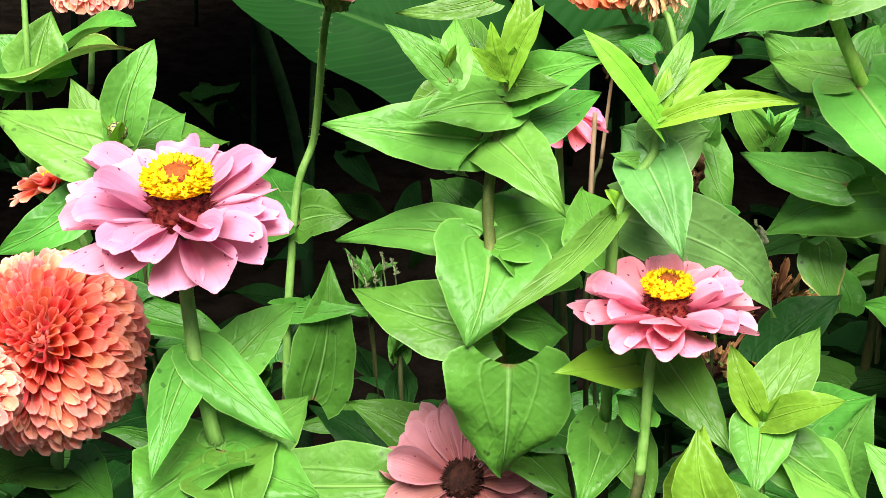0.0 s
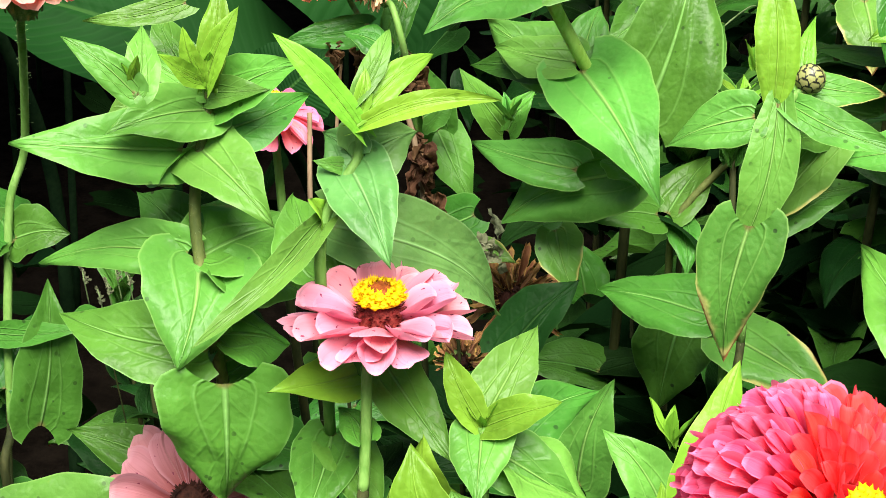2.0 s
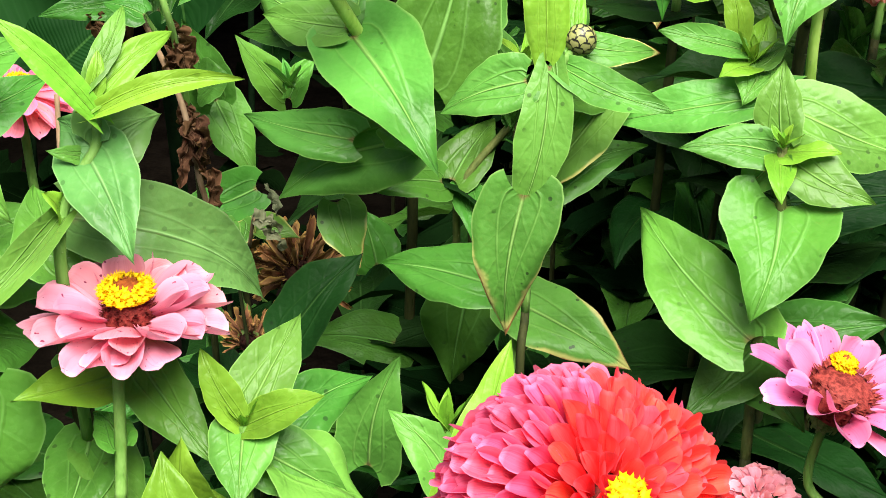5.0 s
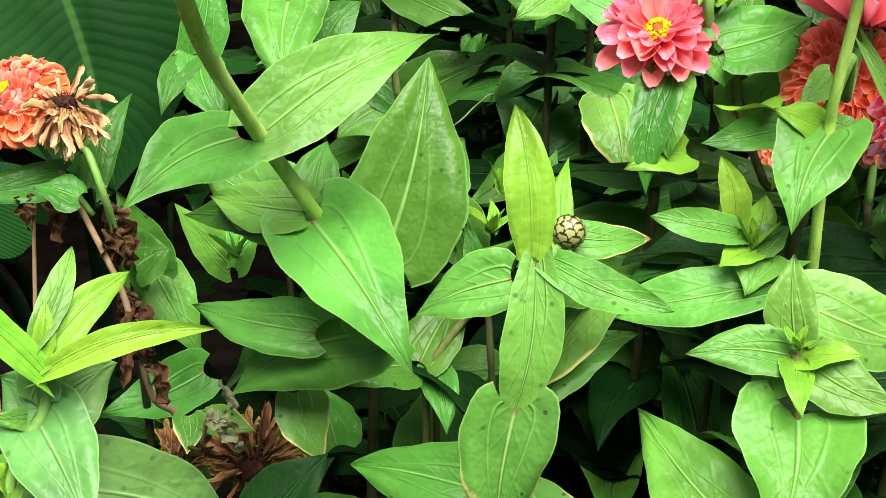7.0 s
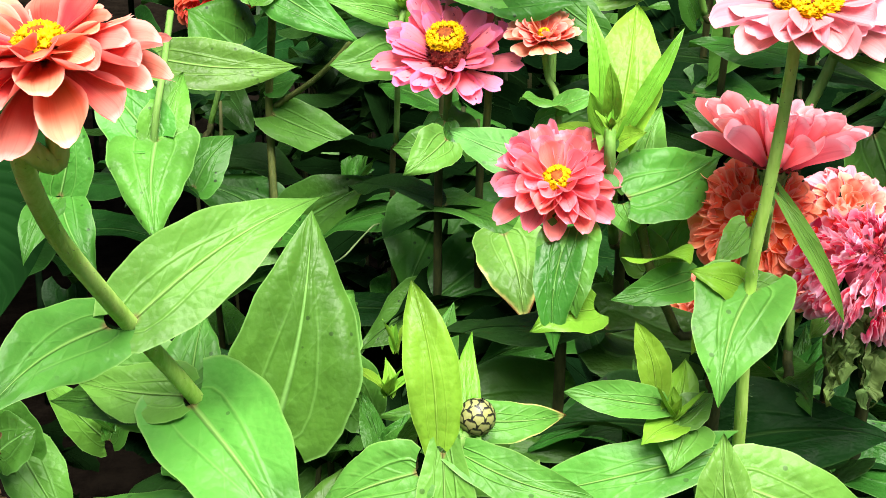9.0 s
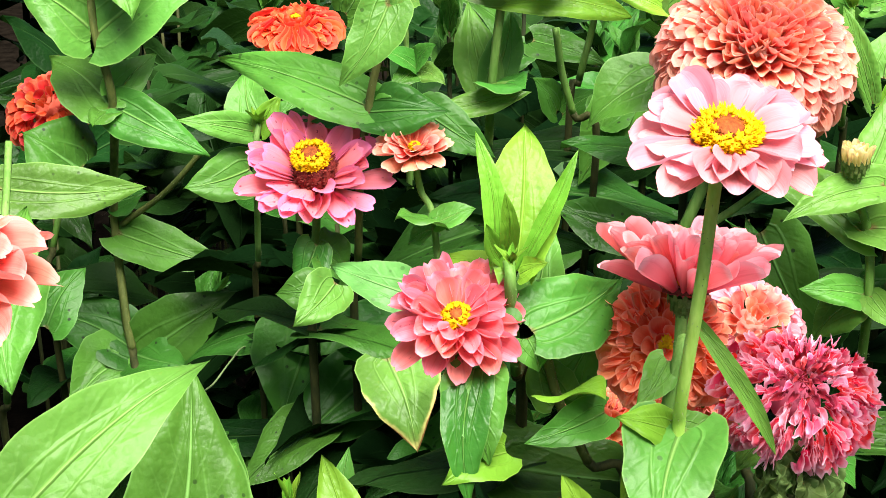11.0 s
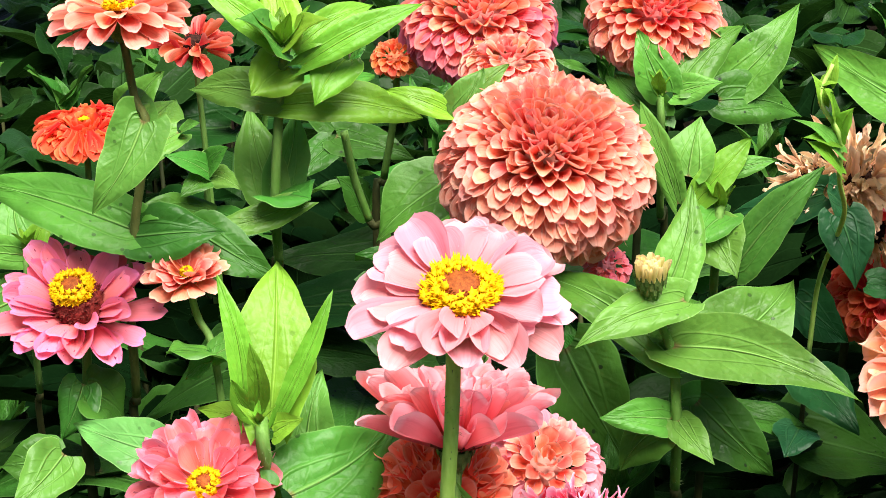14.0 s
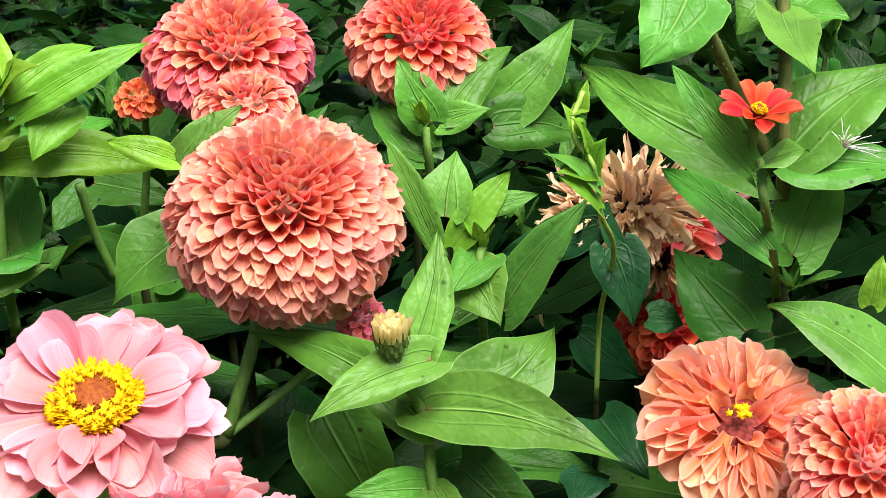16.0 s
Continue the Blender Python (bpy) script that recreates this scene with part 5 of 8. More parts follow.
bud(p, (0.563, 0.608, 0.963), (0.207, -0.077, 0.975), 0.0074, "round bud of cream scales with black rims")
leaf(p, (0.548, 0.601, 0.954), (0.537, 0.626, 1.013), 0.0227, "young", (0.107, -0.907, 0.408), shape="slim")
leaf(p, (0.554, 0.602, 0.952), (0.609, 0.585, 0.94), 0.0197, "fresh", (-0.086, -0.728, 0.68), shape="slim")
leaf(p, (0.55, 0.599, 0.952), (0.541, 0.575, 0.88), 0.0258, "fresh", (0.006, -0.946, 0.325), shape="slim")
leaf(p, (0.54, 0.596, 0.945), (0.499, 0.598, 0.924), 0.0291, "fresh", (-0.301, -0.799, 0.521))
leaf(p, (0.561, 0.615, 0.958), (0.6, 0.633, 0.952), 0.0179, "burnt", (0.408, -0.661, 0.63))
leaf(p, (0.546, 0.623, 0.932), (0.584, 0.63, 0.927), 0.0347, "mid", (0.164, -0.364, 0.917))
leaf(p, (0.546, 0.555, 0.905), (0.542, 0.548, 0.836), 0.0387, "burnt", (0.047, -0.994, 0.1), shape="heart")
leaf(p, (0.579, 0.626, 0.932), (0.543, 0.608, 0.877), 0.0291, "burnt", (-0.18, -0.897, 0.403))
leaf(p, (0.549, 0.612, 0.883), (0.598, 0.643, 0.9), 0.0269, "mid", (0.161, -0.65, 0.743))
leaf(p, (0.561, 0.605, 0.958), (0.561, 0.637, 0.987), 0.0112, "young", (0.038, -0.667, 0.744))

p = plant("zinnia with scorched lower leaves", (0.546, 0.716))
skirt(p, (0.539, 0.632, 0.742), (0.546, 0.716, 0.215), 17)
stem(p, [(0.546, 0.716, 0.215), (0.545, 0.674, 0.434), (0.543, 0.611, 0.696), (0.539, 0.632, 0.742)], 0.0035, 0.0032, STEM_OLD_SHADED, hairs=False, name='lower_stem')
stem(p, [(0.539, 0.632, 0.742), (0.535, 0.65, 0.782), (0.532, 0.671, 0.804)], 0.0032, 0.0026)
leaf(p, (0.528, 0.614, 0.828), (0.464, 0.637, 0.822), 0.0374, "mid", (-0.294, -0.604, 0.741))
leaf(p, (0.508, 0.666, 0.8), (0.501, 0.656, 0.742), 0.0450, "old", (0.028, -0.986, 0.167))
leaf(p, (0.534, 0.658, 0.797), (0.601, 0.634, 0.776), 0.0403, "burnt", (-0.008, -0.666, 0.746))

p = plant("zinnia with drooping heavy leaves under the striped bud", (0.458, 0.759))
leaf(p, (0.439, 0.675, 0.934), (0.496, 0.619, 0.883), 0.0563, "fresh", (0.035, -0.645, 0.763), arch=0.1, shape="heart")
leaf(p, (0.433, 0.694, 0.93), (0.376, 0.711, 0.945), 0.0430, "fresh", (-0.043, -0.763, 0.646))
leaf(p, (0.436, 0.675, 0.938), (0.386, 0.689, 0.937), 0.0309, "fresh", (-0.197, -0.655, 0.73))
leaf(p, (0.444, 0.656, 0.883), (0.379, 0.674, 0.884), 0.0299, "fresh", (-0.197, -0.719, 0.666))
leaf(p, (0.474, 0.66, 0.884), (0.397, 0.672, 0.836), 0.0469, "fresh", (-0.387, -0.818, 0.426))
leaf(p, (0.468, 0.661, 0.889), (0.482, 0.638, 0.883), 0.0288, "mid", (0.004, -0.28, 0.96))
leaf(p, (0.485, 0.7, 0.845), (0.449, 0.67, 0.849), 0.0284, "mid", (0.491, -0.485, 0.723))
leaf(p, (0.489, 0.711, 0.842), (0.507, 0.749, 0.866), 0.0332, "mid", (-0.003, -0.532, 0.847))
leaf(p, (0.495, 0.711, 0.839), (0.507, 0.68, 0.818), 0.0198, "mid", (0.133, -0.544, 0.829))
leaf(p, (0.476, 0.782, 0.903), (0.5, 0.821, 0.927), 0.0517, "fresh", (-0.013, -0.512, 0.859))
leaf(p, (0.468, 0.771, 0.884), (0.478, 0.808, 0.91), 0.0479, "mid", (0.016, -0.579, 0.815))
skirt(p, (0.496, 0.706, 0.733), (0.458, 0.759, 0.215), 18)
stem(p, [(0.458, 0.759, 0.215), (0.474, 0.738, 0.429), (0.498, 0.707, 0.683), (0.496, 0.706, 0.733)], 0.0033, 0.0030, STEM_OLD_SHADED, hairs=False, name='lower_stem')
stem(p, [(0.496, 0.706, 0.733), (0.494, 0.704, 0.802), (0.495, 0.711, 0.839), (0.519, 0.731, 0.872)], 0.003, 0.003, STEM_RED)
leaf(p, (0.471, 0.578, 0.733), (0.484, 0.589, 0.794), 0.0378, "fresh", (-0.028, -0.984, 0.176))
leaf(p, (0.474, 0.4, 0.854), (0.51, 0.399, 0.836), 0.0486, "fresh", (0.454, 0.044, 0.89))
leaf(p, (0.46, 0.337, 0.852), (0.446, 0.349, 0.885), 0.0252, "young", (0.264, -0.859, 0.439))
leaf(p, (0.468, 0.356, 0.841), (0.459, 0.362, 0.859), 0.0249, "fresh", (0.437, -0.754, 0.49))
leaf(p, (0.479, 0.429, 0.841), (0.476, 0.437, 0.858), 0.0132, "glossy", (0.198, -0.886, 0.42))
leaf(p, (0.416, 0.622, 0.779), (0.451, 0.65, 0.82), 0.0412, "dim", (-0.253, -0.694, 0.674))
leaf(p, (0.428, 0.687, 0.832), (0.445, 0.671, 0.8), 0.0280, "burnt", (0.26, -0.808, 0.528))

p = plant("zinnia with broad veined leaves and a star-shaped tip", (0.668, 0.663))
skirt(p, (0.66, 0.561, 0.776), (0.668, 0.663, 0.215), 19)
stem(p, [(0.668, 0.663, 0.215), (0.665, 0.617, 0.449), (0.66, 0.549, 0.728), (0.66, 0.561, 0.776)], 0.0040, 0.0036, STEM_OLD_SHADED, hairs=False, name='lower_stem')
stem(p, [(0.66, 0.561, 0.776), (0.659, 0.576, 0.83), (0.661, 0.565, 0.854), (0.66, 0.558, 0.91), (0.658, 0.569, 0.934)], 0.0036, 0.003, STEM_RED)
leaf(p, (0.66, 0.558, 0.911), (0.651, 0.516, 0.873), 0.0523, "mid", (-0.05, -0.666, 0.744), arch=0.1, shape="heart")
leaf(p, (0.653, 0.533, 0.856), (0.598, 0.598, 0.885), 0.0441, "mid", (-0.197, -0.53, 0.825))
leaf(p, (0.66, 0.577, 0.831), (0.719, 0.579, 0.848), 0.0385, "old", (-0.177, -0.693, 0.699))
leaf(p, (0.659, 0.576, 0.83), (0.628, 0.534, 0.811), 0.0345, "old", (0.118, -0.479, 0.87))
leaf(p, (0.658, 0.575, 0.83), (0.683, 0.536, 0.809), 0.0336, "old", (-0.158, -0.543, 0.824))
leaf(p, (0.658, 0.569, 0.931), (0.613, 0.562, 0.932), 0.0224, "fresh", (0.12, -0.721, 0.682))
leaf(p, (0.657, 0.571, 0.938), (0.655, 0.586, 0.969), 0.0221, "fresh", (-0.125, -0.89, 0.439))
leaf(p, (0.66, 0.568, 0.931), (0.7, 0.556, 0.916), 0.0272, "fresh", (0.025, -0.77, 0.638))
leaf(p, (0.665, 0.595, 0.942), (0.723, 0.604, 0.92), 0.0381, "fresh", (0.35, -0.687, 0.637))
leaf(p, (0.658, 0.568, 0.931), (0.659, 0.54, 0.919), 0.0145, "young", (0.028, -0.404, 0.914))
leaf(p, (0.658, 0.569, 0.932), (0.643, 0.567, 0.91), 0.0261, "fresh", (-0.603, -0.656, 0.454))
leaf(p, (0.658, 0.569, 0.932), (0.683, 0.563, 0.937), 0.0171, "young", (-0.24, -0.332, 0.912))
tuft(p, (0.658, 0.565, 0.936), (-0.004, -0.149, 0.989), 0.0126, "young", 3, 45)

p = plant("zinnia with a star-shaped bright growing tip", (0.654, 0.736))
skirt(p, (0.664, 0.653, 0.876), (0.654, 0.736, 0.215), 20)
stem(p, [(0.654, 0.736, 0.215), (0.662, 0.709, 0.494), (0.673, 0.669, 0.83), (0.664, 0.653, 0.876)], 0.0033, 0.0030, STEM_OLD_SHADED, hairs=False, name='lower_stem')
stem(p, [(0.664, 0.653, 0.876), (0.656, 0.638, 0.918), (0.648, 0.624, 0.939), (0.644, 0.63, 0.951)], 0.003, 0.0028, STEM)
leaf(p, (0.64, 0.632, 0.957), (0.598, 0.628, 0.965), 0.0166, "fresh", (0.182, -0.719, 0.671), shape="slim")
leaf(p, (0.636, 0.635, 0.959), (0.627, 0.644, 0.989), 0.0140, "young", (0.026, -0.948, 0.318), shape="slim")
leaf(p, (0.643, 0.631, 0.953), (0.649, 0.65, 0.97), 0.0158, "young", (0.235, -0.654, 0.719))
leaf(p, (0.644, 0.63, 0.952), (0.66, 0.637, 0.961), 0.0169, "fresh", (-0.243, -0.511, 0.824))
leaf(p, (0.648, 0.629, 0.949), (0.64, 0.613, 0.937), 0.0236, "fresh", (-0.061, -0.607, 0.792), shape="heart")
leaf(p, (0.644, 0.629, 0.951), (0.628, 0.614, 0.948), 0.0151, "young", (0.113, -0.305, 0.946))
tuft(p, (0.643, 0.63, 0.952), (-0.024, -0.026, 0.999), 0.0183, "young", 3, 35)
leaf(p, (0.661, 0.625, 0.94), (0.579, 0.624, 0.918), 0.0284, "fresh", (-0.168, -0.693, 0.701), shape="slim")
leaf(p, (0.653, 0.643, 0.929), (0.684, 0.652, 0.915), 0.0230, "mid", (0.472, -0.289, 0.833))

p = plant("withered zinnia with dry hanging leaves and brown dead flowers", (0.363, 0.785))
skirt(p, (0.366, 0.696, 0.776), (0.363, 0.785, 0.215), 21)
stem(p, [(0.363, 0.785, 0.215), (0.366, 0.753, 0.448), (0.371, 0.704, 0.727), (0.366, 0.696, 0.776)], 0.0028, 0.0025, STEM_OLD_SHADED, hairs=False, name='lower_stem')
stem(p, [(0.366, 0.696, 0.776), (0.363, 0.69, 0.811), (0.352, 0.684, 0.827), (0.341, 0.685, 0.879), (0.328, 0.694, 0.901), (0.298, 0.726, 0.93)], 0.0025, 0.0022, STRAW, hairs=False)
leaf(p, (0.336, 0.701, 0.912), (0.344, 0.693, 0.893), 0.0176, "husk", (0.383, -0.785, 0.486), fold=0.9, wave=0.3)
leaf(p, (0.332, 0.699, 0.909), (0.33, 0.692, 0.896), 0.0124, "husk", (0.293, -0.87, 0.397), fold=0.9, wave=0.3)
leaf(p, (0.348, 0.684, 0.874), (0.352, 0.673, 0.849), 0.0173, "husk", (0.356, -0.828, 0.434), fold=0.9, wave=0.3)
leaf(p, (0.346, 0.678, 0.863), (0.344, 0.666, 0.838), 0.0109, "husk", (0.302, -0.865, 0.4), fold=0.9, wave=0.3)
leaf(p, (0.358, 0.674, 0.849), (0.365, 0.665, 0.83), 0.0127, "husk", (0.378, -0.798, 0.469), fold=0.9, wave=0.3)
leaf(p, (0.345, 0.682, 0.871), (0.356, 0.676, 0.855), 0.0145, "husk", (0.382, -0.752, 0.537), fold=0.9, wave=0.3)
withered_flower(p, (0.399, 0.71, 0.772), (0.248, -0.957, 0.151), 0.0312, "husk", "dark brown withered flower head", count=46, hang=60)
stem(p, [(0.366, 0.696, 0.776), (0.379, 0.7164, 0.7719), (0.3978, 0.7145, 0.7713)], 0.003, 0.0026, hairs=False)
withered_flower(p, (0.365, 0.68, 0.79), (0.163, -0.966, -0.201), 0.0197, "husk", "brown crumpled flower head hanging down", count=34, hang=80)
stem(p, [(0.366, 0.696, 0.776), (0.3641, 0.6966, 0.7848), (0.3645, 0.6829, 0.7906)], 0.003, 0.0026, hairs=False)
withered_flower(p, (0.374, 0.689, 0.736), (0.158, -0.899, -0.408), 0.0197, "husk", "brown crumpled flower head", count=30, hang=80)
stem(p, [(0.366, 0.696, 0.776), (0.3686, 0.7005, 0.7596), (0.3735, 0.6917, 0.7372)], 0.003, 0.0026, hairs=False)
leaf(p, (0.374, 0.677, 0.804), (0.384, 0.686, 0.82), 0.0158, "burnt", (-0.271, -0.763, 0.587), fold=0.6)
leaf(p, (0.381, 0.682, 0.813), (0.408, 0.684, 0.808), 0.0190, "burnt", (0.189, -0.37, 0.909), fold=0.6)
leaf(p, (0.372, 0.682, 0.816), (0.375, 0.665, 0.803), 0.0172, "burnt", (0.072, -0.589, 0.805), fold=0.6)
leaf(p, (0.437, 0.755, 0.761), (0.423, 0.768, 0.792), 0.0355, "mid", (0.364, -0.795, 0.486))
leaf(p, (0.367, 0.734, 0.814), (0.318, 0.702, 0.802), 0.0327, "mid", (0.263, -0.655, 0.708))
leaf(p, (0.323, 0.795, 0.845), (0.356, 0.769, 0.805), 0.0333, "mid", (0.23, -0.715, 0.66))
leaf(p, (0.33, 0.777, 0.851), (0.311, 0.774, 0.902), 0.0305, "mid", (0.528, -0.838, 0.137))
tuft(p, (0.372, 0.792, 0.859), (-0.051, 0.143, 0.988), 0.0241, "mid", 2, 45, slim=False)
leaf(p, (0.366, 0.808, 0.845), (0.336, 0.799, 0.887), 0.0244, "mid", (0.585, -0.761, 0.28))
leaf(p, (0.368, 0.807, 0.845), (0.382, 0.822, 0.871), 0.0183, "mid", (0.073, -0.893, 0.445))

p = plant("zinnia with an orange flower beside its dry brown twin", (0.325, 0.822))
skirt(p, (0.335, 0.708, 0.872), (0.325, 0.822, 0.215), 22)
stem(p, [(0.325, 0.822, 0.215), (0.332, 0.775, 0.491), (0.342, 0.705, 0.822), (0.335, 0.708, 0.872)], 0.0031, 0.0028, STEM_OLD_SHADED, hairs=False, name='lower_stem')
stem(p, [(0.335, 0.708, 0.872), (0.33, 0.71, 0.903), (0.328, 0.7, 0.931), (0.319, 0.707, 0.949), (0.3111, 0.7138, 0.9485), (0.307, 0.7145, 0.9655)], 0.0028, 0.0026)
stem(p, [(0.311, 0.731, 0.905), (0.297, 0.728, 0.928), (0.2838, 0.7399, 0.9368), (0.2745, 0.7335, 0.9602)], 0.0024, 0.0022, STEM, hairs=False)
double_flower(p, (0.274, 0.731, 0.964), (-0.117, -0.542, 0.832), 0.0304, "orange", "orange and pink half-faded flower", count=90, inner='coral', under=105, depth=0.5, gold=10)
withered_flower(p, (0.307, 0.714, 0.969), (-0.008, -0.153, 0.988), 0.0233, "tan", "dry tan-brown flower with a dark cone and curled petals", count=56, hang=75)
leaf(p, (0.329, 0.715, 0.915), (0.333, 0.704, 0.888), 0.0180, "husk", (0.311, -0.862, 0.401), fold=0.9, wave=0.3)
leaf(p, (0.297, 0.713, 0.918), (0.301, 0.704, 0.897), 0.0121, "husk", (0.325, -0.849, 0.417), fold=0.9, wave=0.3)
leaf(p, (0.282, 0.713, 0.92), (0.286, 0.706, 0.904), 0.0121, "husk", (0.331, -0.842, 0.427), fold=0.9, wave=0.3)
leaf(p, (0.339, 0.698, 0.873), (0.342, 0.694, 0.863), 0.0121, "husk", (0.325, -0.849, 0.417), fold=0.9, wave=0.3)
leaf(p, (0.345, 0.69, 0.855), (0.353, 0.684, 0.839), 0.0137, "husk", (0.346, -0.801, 0.488), fold=0.9, wave=0.3)
leaf(p, (0.338, 0.699, 0.876), (0.336, 0.692, 0.86), 0.0119, "husk", (0.257, -0.894, 0.367), fold=0.9, wave=0.3)
leaf(p, (0.31, 0.737, 0.918), (0.322, 0.777, 0.959), 0.0191, "old", (0.27, -0.727, 0.632))
leaf(p, (0.298, 0.727, 0.927), (0.25, 0.706, 0.919), 0.0217, "old", (0.22, -0.762, 0.609))
leaf(p, (0.316, 0.698, 0.928), (0.293, 0.697, 0.933), 0.0229, "mid", (0.184, -0.413, 0.892))
leaf(p, (0.324, 0.758, 0.865), (0.342, 0.764, 0.874), 0.0448, "old", (-0.252, -0.514, 0.82))

p = plant("dry straw-coloured dead stalk", (0.298, 0.812), name="dead_stalk", category="dead stalk", group="")
skirt(p, (0.288, 0.697, 0.857), (0.298, 0.812, 0.215), 23)
stem(p, [(0.298, 0.812, 0.215), (0.294, 0.761, 0.485), (0.289, 0.686, 0.808), (0.288, 0.697, 0.857)], 0.0018, 0.0016, STEM_OLD_SHADED, hairs=False, name='lower_stem')
stem(p, [(0.288, 0.697, 0.857), (0.287, 0.71, 0.912)], 0.0016, 0.0014, STRAW, hairs=False)

p = plant("sturdy zinnia with a big salmon-pink flower on a curved stalk", (0.447, 0.782))
skirt(p, (0.453, 0.733, 0.859), (0.447, 0.782, 0.215), 24)
stem(p, [(0.447, 0.782, 0.215), (0.451, 0.773, 0.488), (0.458, 0.758, 0.816), (0.453, 0.733, 0.859)], 0.0046, 0.0042, STEM_OLD_SHADED, hairs=False, name='lower_stem')
stem(p, [(0.453, 0.733, 0.859), (0.448, 0.707, 0.904), (0.44, 0.677, 0.937), (0.423, 0.637, 0.989), (0.413, 0.579, 1.048), (0.418, 0.532, 1.093), (0.4279, 0.5363, 1.088), (0.4288, 0.5331, 1.116)], 0.0052, 0.0048, STEM_BRIGHT)
single_flower(p, (0.428, 0.532, 1.122), (-0.128, -0.171, 0.977), 0.0418, "coral", "big coral-salmon flower with long loose petals", rows=(14, 14, 13, 11), droop=10, cone=0.4, ring=0.18, width=0.34, step=13, inner='coral_deep')
leaf(p, (0.425, 0.637, 0.99), (0.497, 0.696, 1.024), 0.0386, "fresh", (0.223, -0.682, 0.696))
leaf(p, (0.415, 0.635, 0.988), (0.377, 0.581, 0.972), 0.0358, "fresh", (0.383, -0.501, 0.777))
leaf(p, (0.437, 0.687, 0.937), (0.44, 0.716, 0.96), 0.0285, "fresh", (0.148, -0.63, 0.763), shape="heart")
leaf(p, (0.432, 0.685, 0.934), (0.368, 0.704, 0.92), 0.0265, "old", (-0.356, -0.749, 0.559))
leaf(p, (0.467, 0.737, 0.889), (0.483, 0.781, 0.987), 0.0650, "mid", (0.088, -0.915, 0.394))
leaf(p, (0.508, 0.774, 0.879), (0.481, 0.789, 0.918), 0.0286, "mid", (0.217, -0.853, 0.475))
tuft(p, (0.521, 0.762, 0.897), (-0.027, 0.023, 0.999), 0.0243, "young", 3, 50, slim=False)
tuft(p, (0.524, 0.77, 0.917), (-0.046, 0.204, 0.978), 0.0182, "young", 2, 25)
leaf(p, (0.548, 0.767, 0.904), (0.553, 0.782, 0.939), 0.0168, "fresh", (0.143, -0.911, 0.386))
leaf(p, (0.469, 0.803, 0.854), (0.486, 0.799, 0.886), 0.0286, "old", (-0.318, -0.947, 0.044))

p = plant("leafy zinnia at the back with heart-shaped leaves", (0.379, 1.064))
skirt(p, (0.36, 0.989, 0.883), (0.379, 1.064, 0.215), 25)
stem(p, [(0.379, 1.064, 0.215), (0.369, 1.039, 0.497), (0.355, 1.001, 0.835), (0.36, 0.989, 0.883)], 0.0033, 0.0030, STEM_OLD_SHADED, hairs=False, name='lower_stem')
stem(p, [(0.36, 0.989, 0.883), (0.369, 0.967, 0.968), (0.374, 0.982, 1.007), (0.374, 1.014, 1.035)], 0.003, 0.003)
leaf(p, (0.37, 0.967, 0.967), (0.377, 0.915, 0.92), 0.0544, "mid", (0.148, -0.653, 0.743), shape="heart")
leaf(p, (0.368, 0.967, 0.967), (0.326, 1.003, 1.005), 0.0425, "mid", (0.052, -0.698, 0.714))
leaf(p, (0.37, 0.967, 0.967), (0.382, 1.004, 0.999), 0.0292, "mid", (0.205, -0.678, 0.706))
leaf(p, (0.387, 0.991, 0.928), (0.41, 1.018, 0.955), 0.0319, "old", (0.15, -0.767, 0.624))
leaf(p, (0.286, 1.048, 0.902), (0.29, 1.075, 0.964), 0.0353, "mid", (0.201, -0.898, 0.391))
leaf(p, (0.286, 1.048, 0.901), (0.317, 1.007, 0.862), 0.0373, "mid", (0.102, -0.633, 0.767))
leaf(p, (0.283, 1.048, 0.901), (0.271, 1.001, 0.87), 0.0254, "old", (0.273, -0.58, 0.768))

p = plant("tall dark-stalked zinnia with broad light leaves", (0.402, 1.301))
skirt(p, (0.417, 1.164, 0.841), (0.402, 1.301, 0.215), 26)
stem(p, [(0.402, 1.301, 0.215), (0.41, 1.239, 0.478), (0.421, 1.147, 0.794), (0.417, 1.164, 0.841)], 0.0046, 0.0042, STEM_OLD_SHADED, hairs=False, name='lower_stem')
stem(p, [(0.417, 1.164, 0.841), (0.414, 1.172, 0.864), (0.41, 1.194, 0.928), (0.422, 1.14, 1.026), (0.415, 1.137, 1.076), (0.413, 1.152, 1.12)], 0.0042, 0.0036, STEM_RED)
stem(p, [(0.415, 1.192, 0.926), (0.45, 1.176, 0.954), (0.478, 1.162, 0.986)], 0.003, 0.0026, STEM_RED)
leaf(p, (0.414, 1.137, 1.076), (0.37, 1.132, 1.109), 0.0528, "fresh", (0.377, -0.856, 0.354))
leaf(p, (0.415, 1.135, 1.073), (0.507, 1.157, 1.117), 0.0544, "fresh", (-0.021, -0.878, 0.478))
leaf(p, (0.428, 1.148, 1.137), (0.442, 1.107, 1.087), 0.0451, "fresh", (0.053, -0.766, 0.641))
leaf(p, (0.421, 1.14, 1.024), (0.378, 1.186, 1.049), 0.0515, "mid", (-0.092, -0.534, 0.841))
leaf(p, (0.423, 1.141, 1.03), (0.451, 1.173, 1.052), 0.0264, "mid", (0.238, -0.685, 0.689))
leaf(p, (0.422, 1.139, 1.025), (0.484, 1.121, 0.992), 0.0341, "mid", (0.05, -0.825, 0.563))
leaf(p, (0.42, 1.139, 1.021), (0.41, 1.117, 1.016), 0.0212, "mid", (0.062, -0.26, 0.964))
leaf(p, (0.412, 1.192, 0.92), (0.494, 1.171, 0.894), 0.0367, "mid", (0.003, -0.785, 0.62))
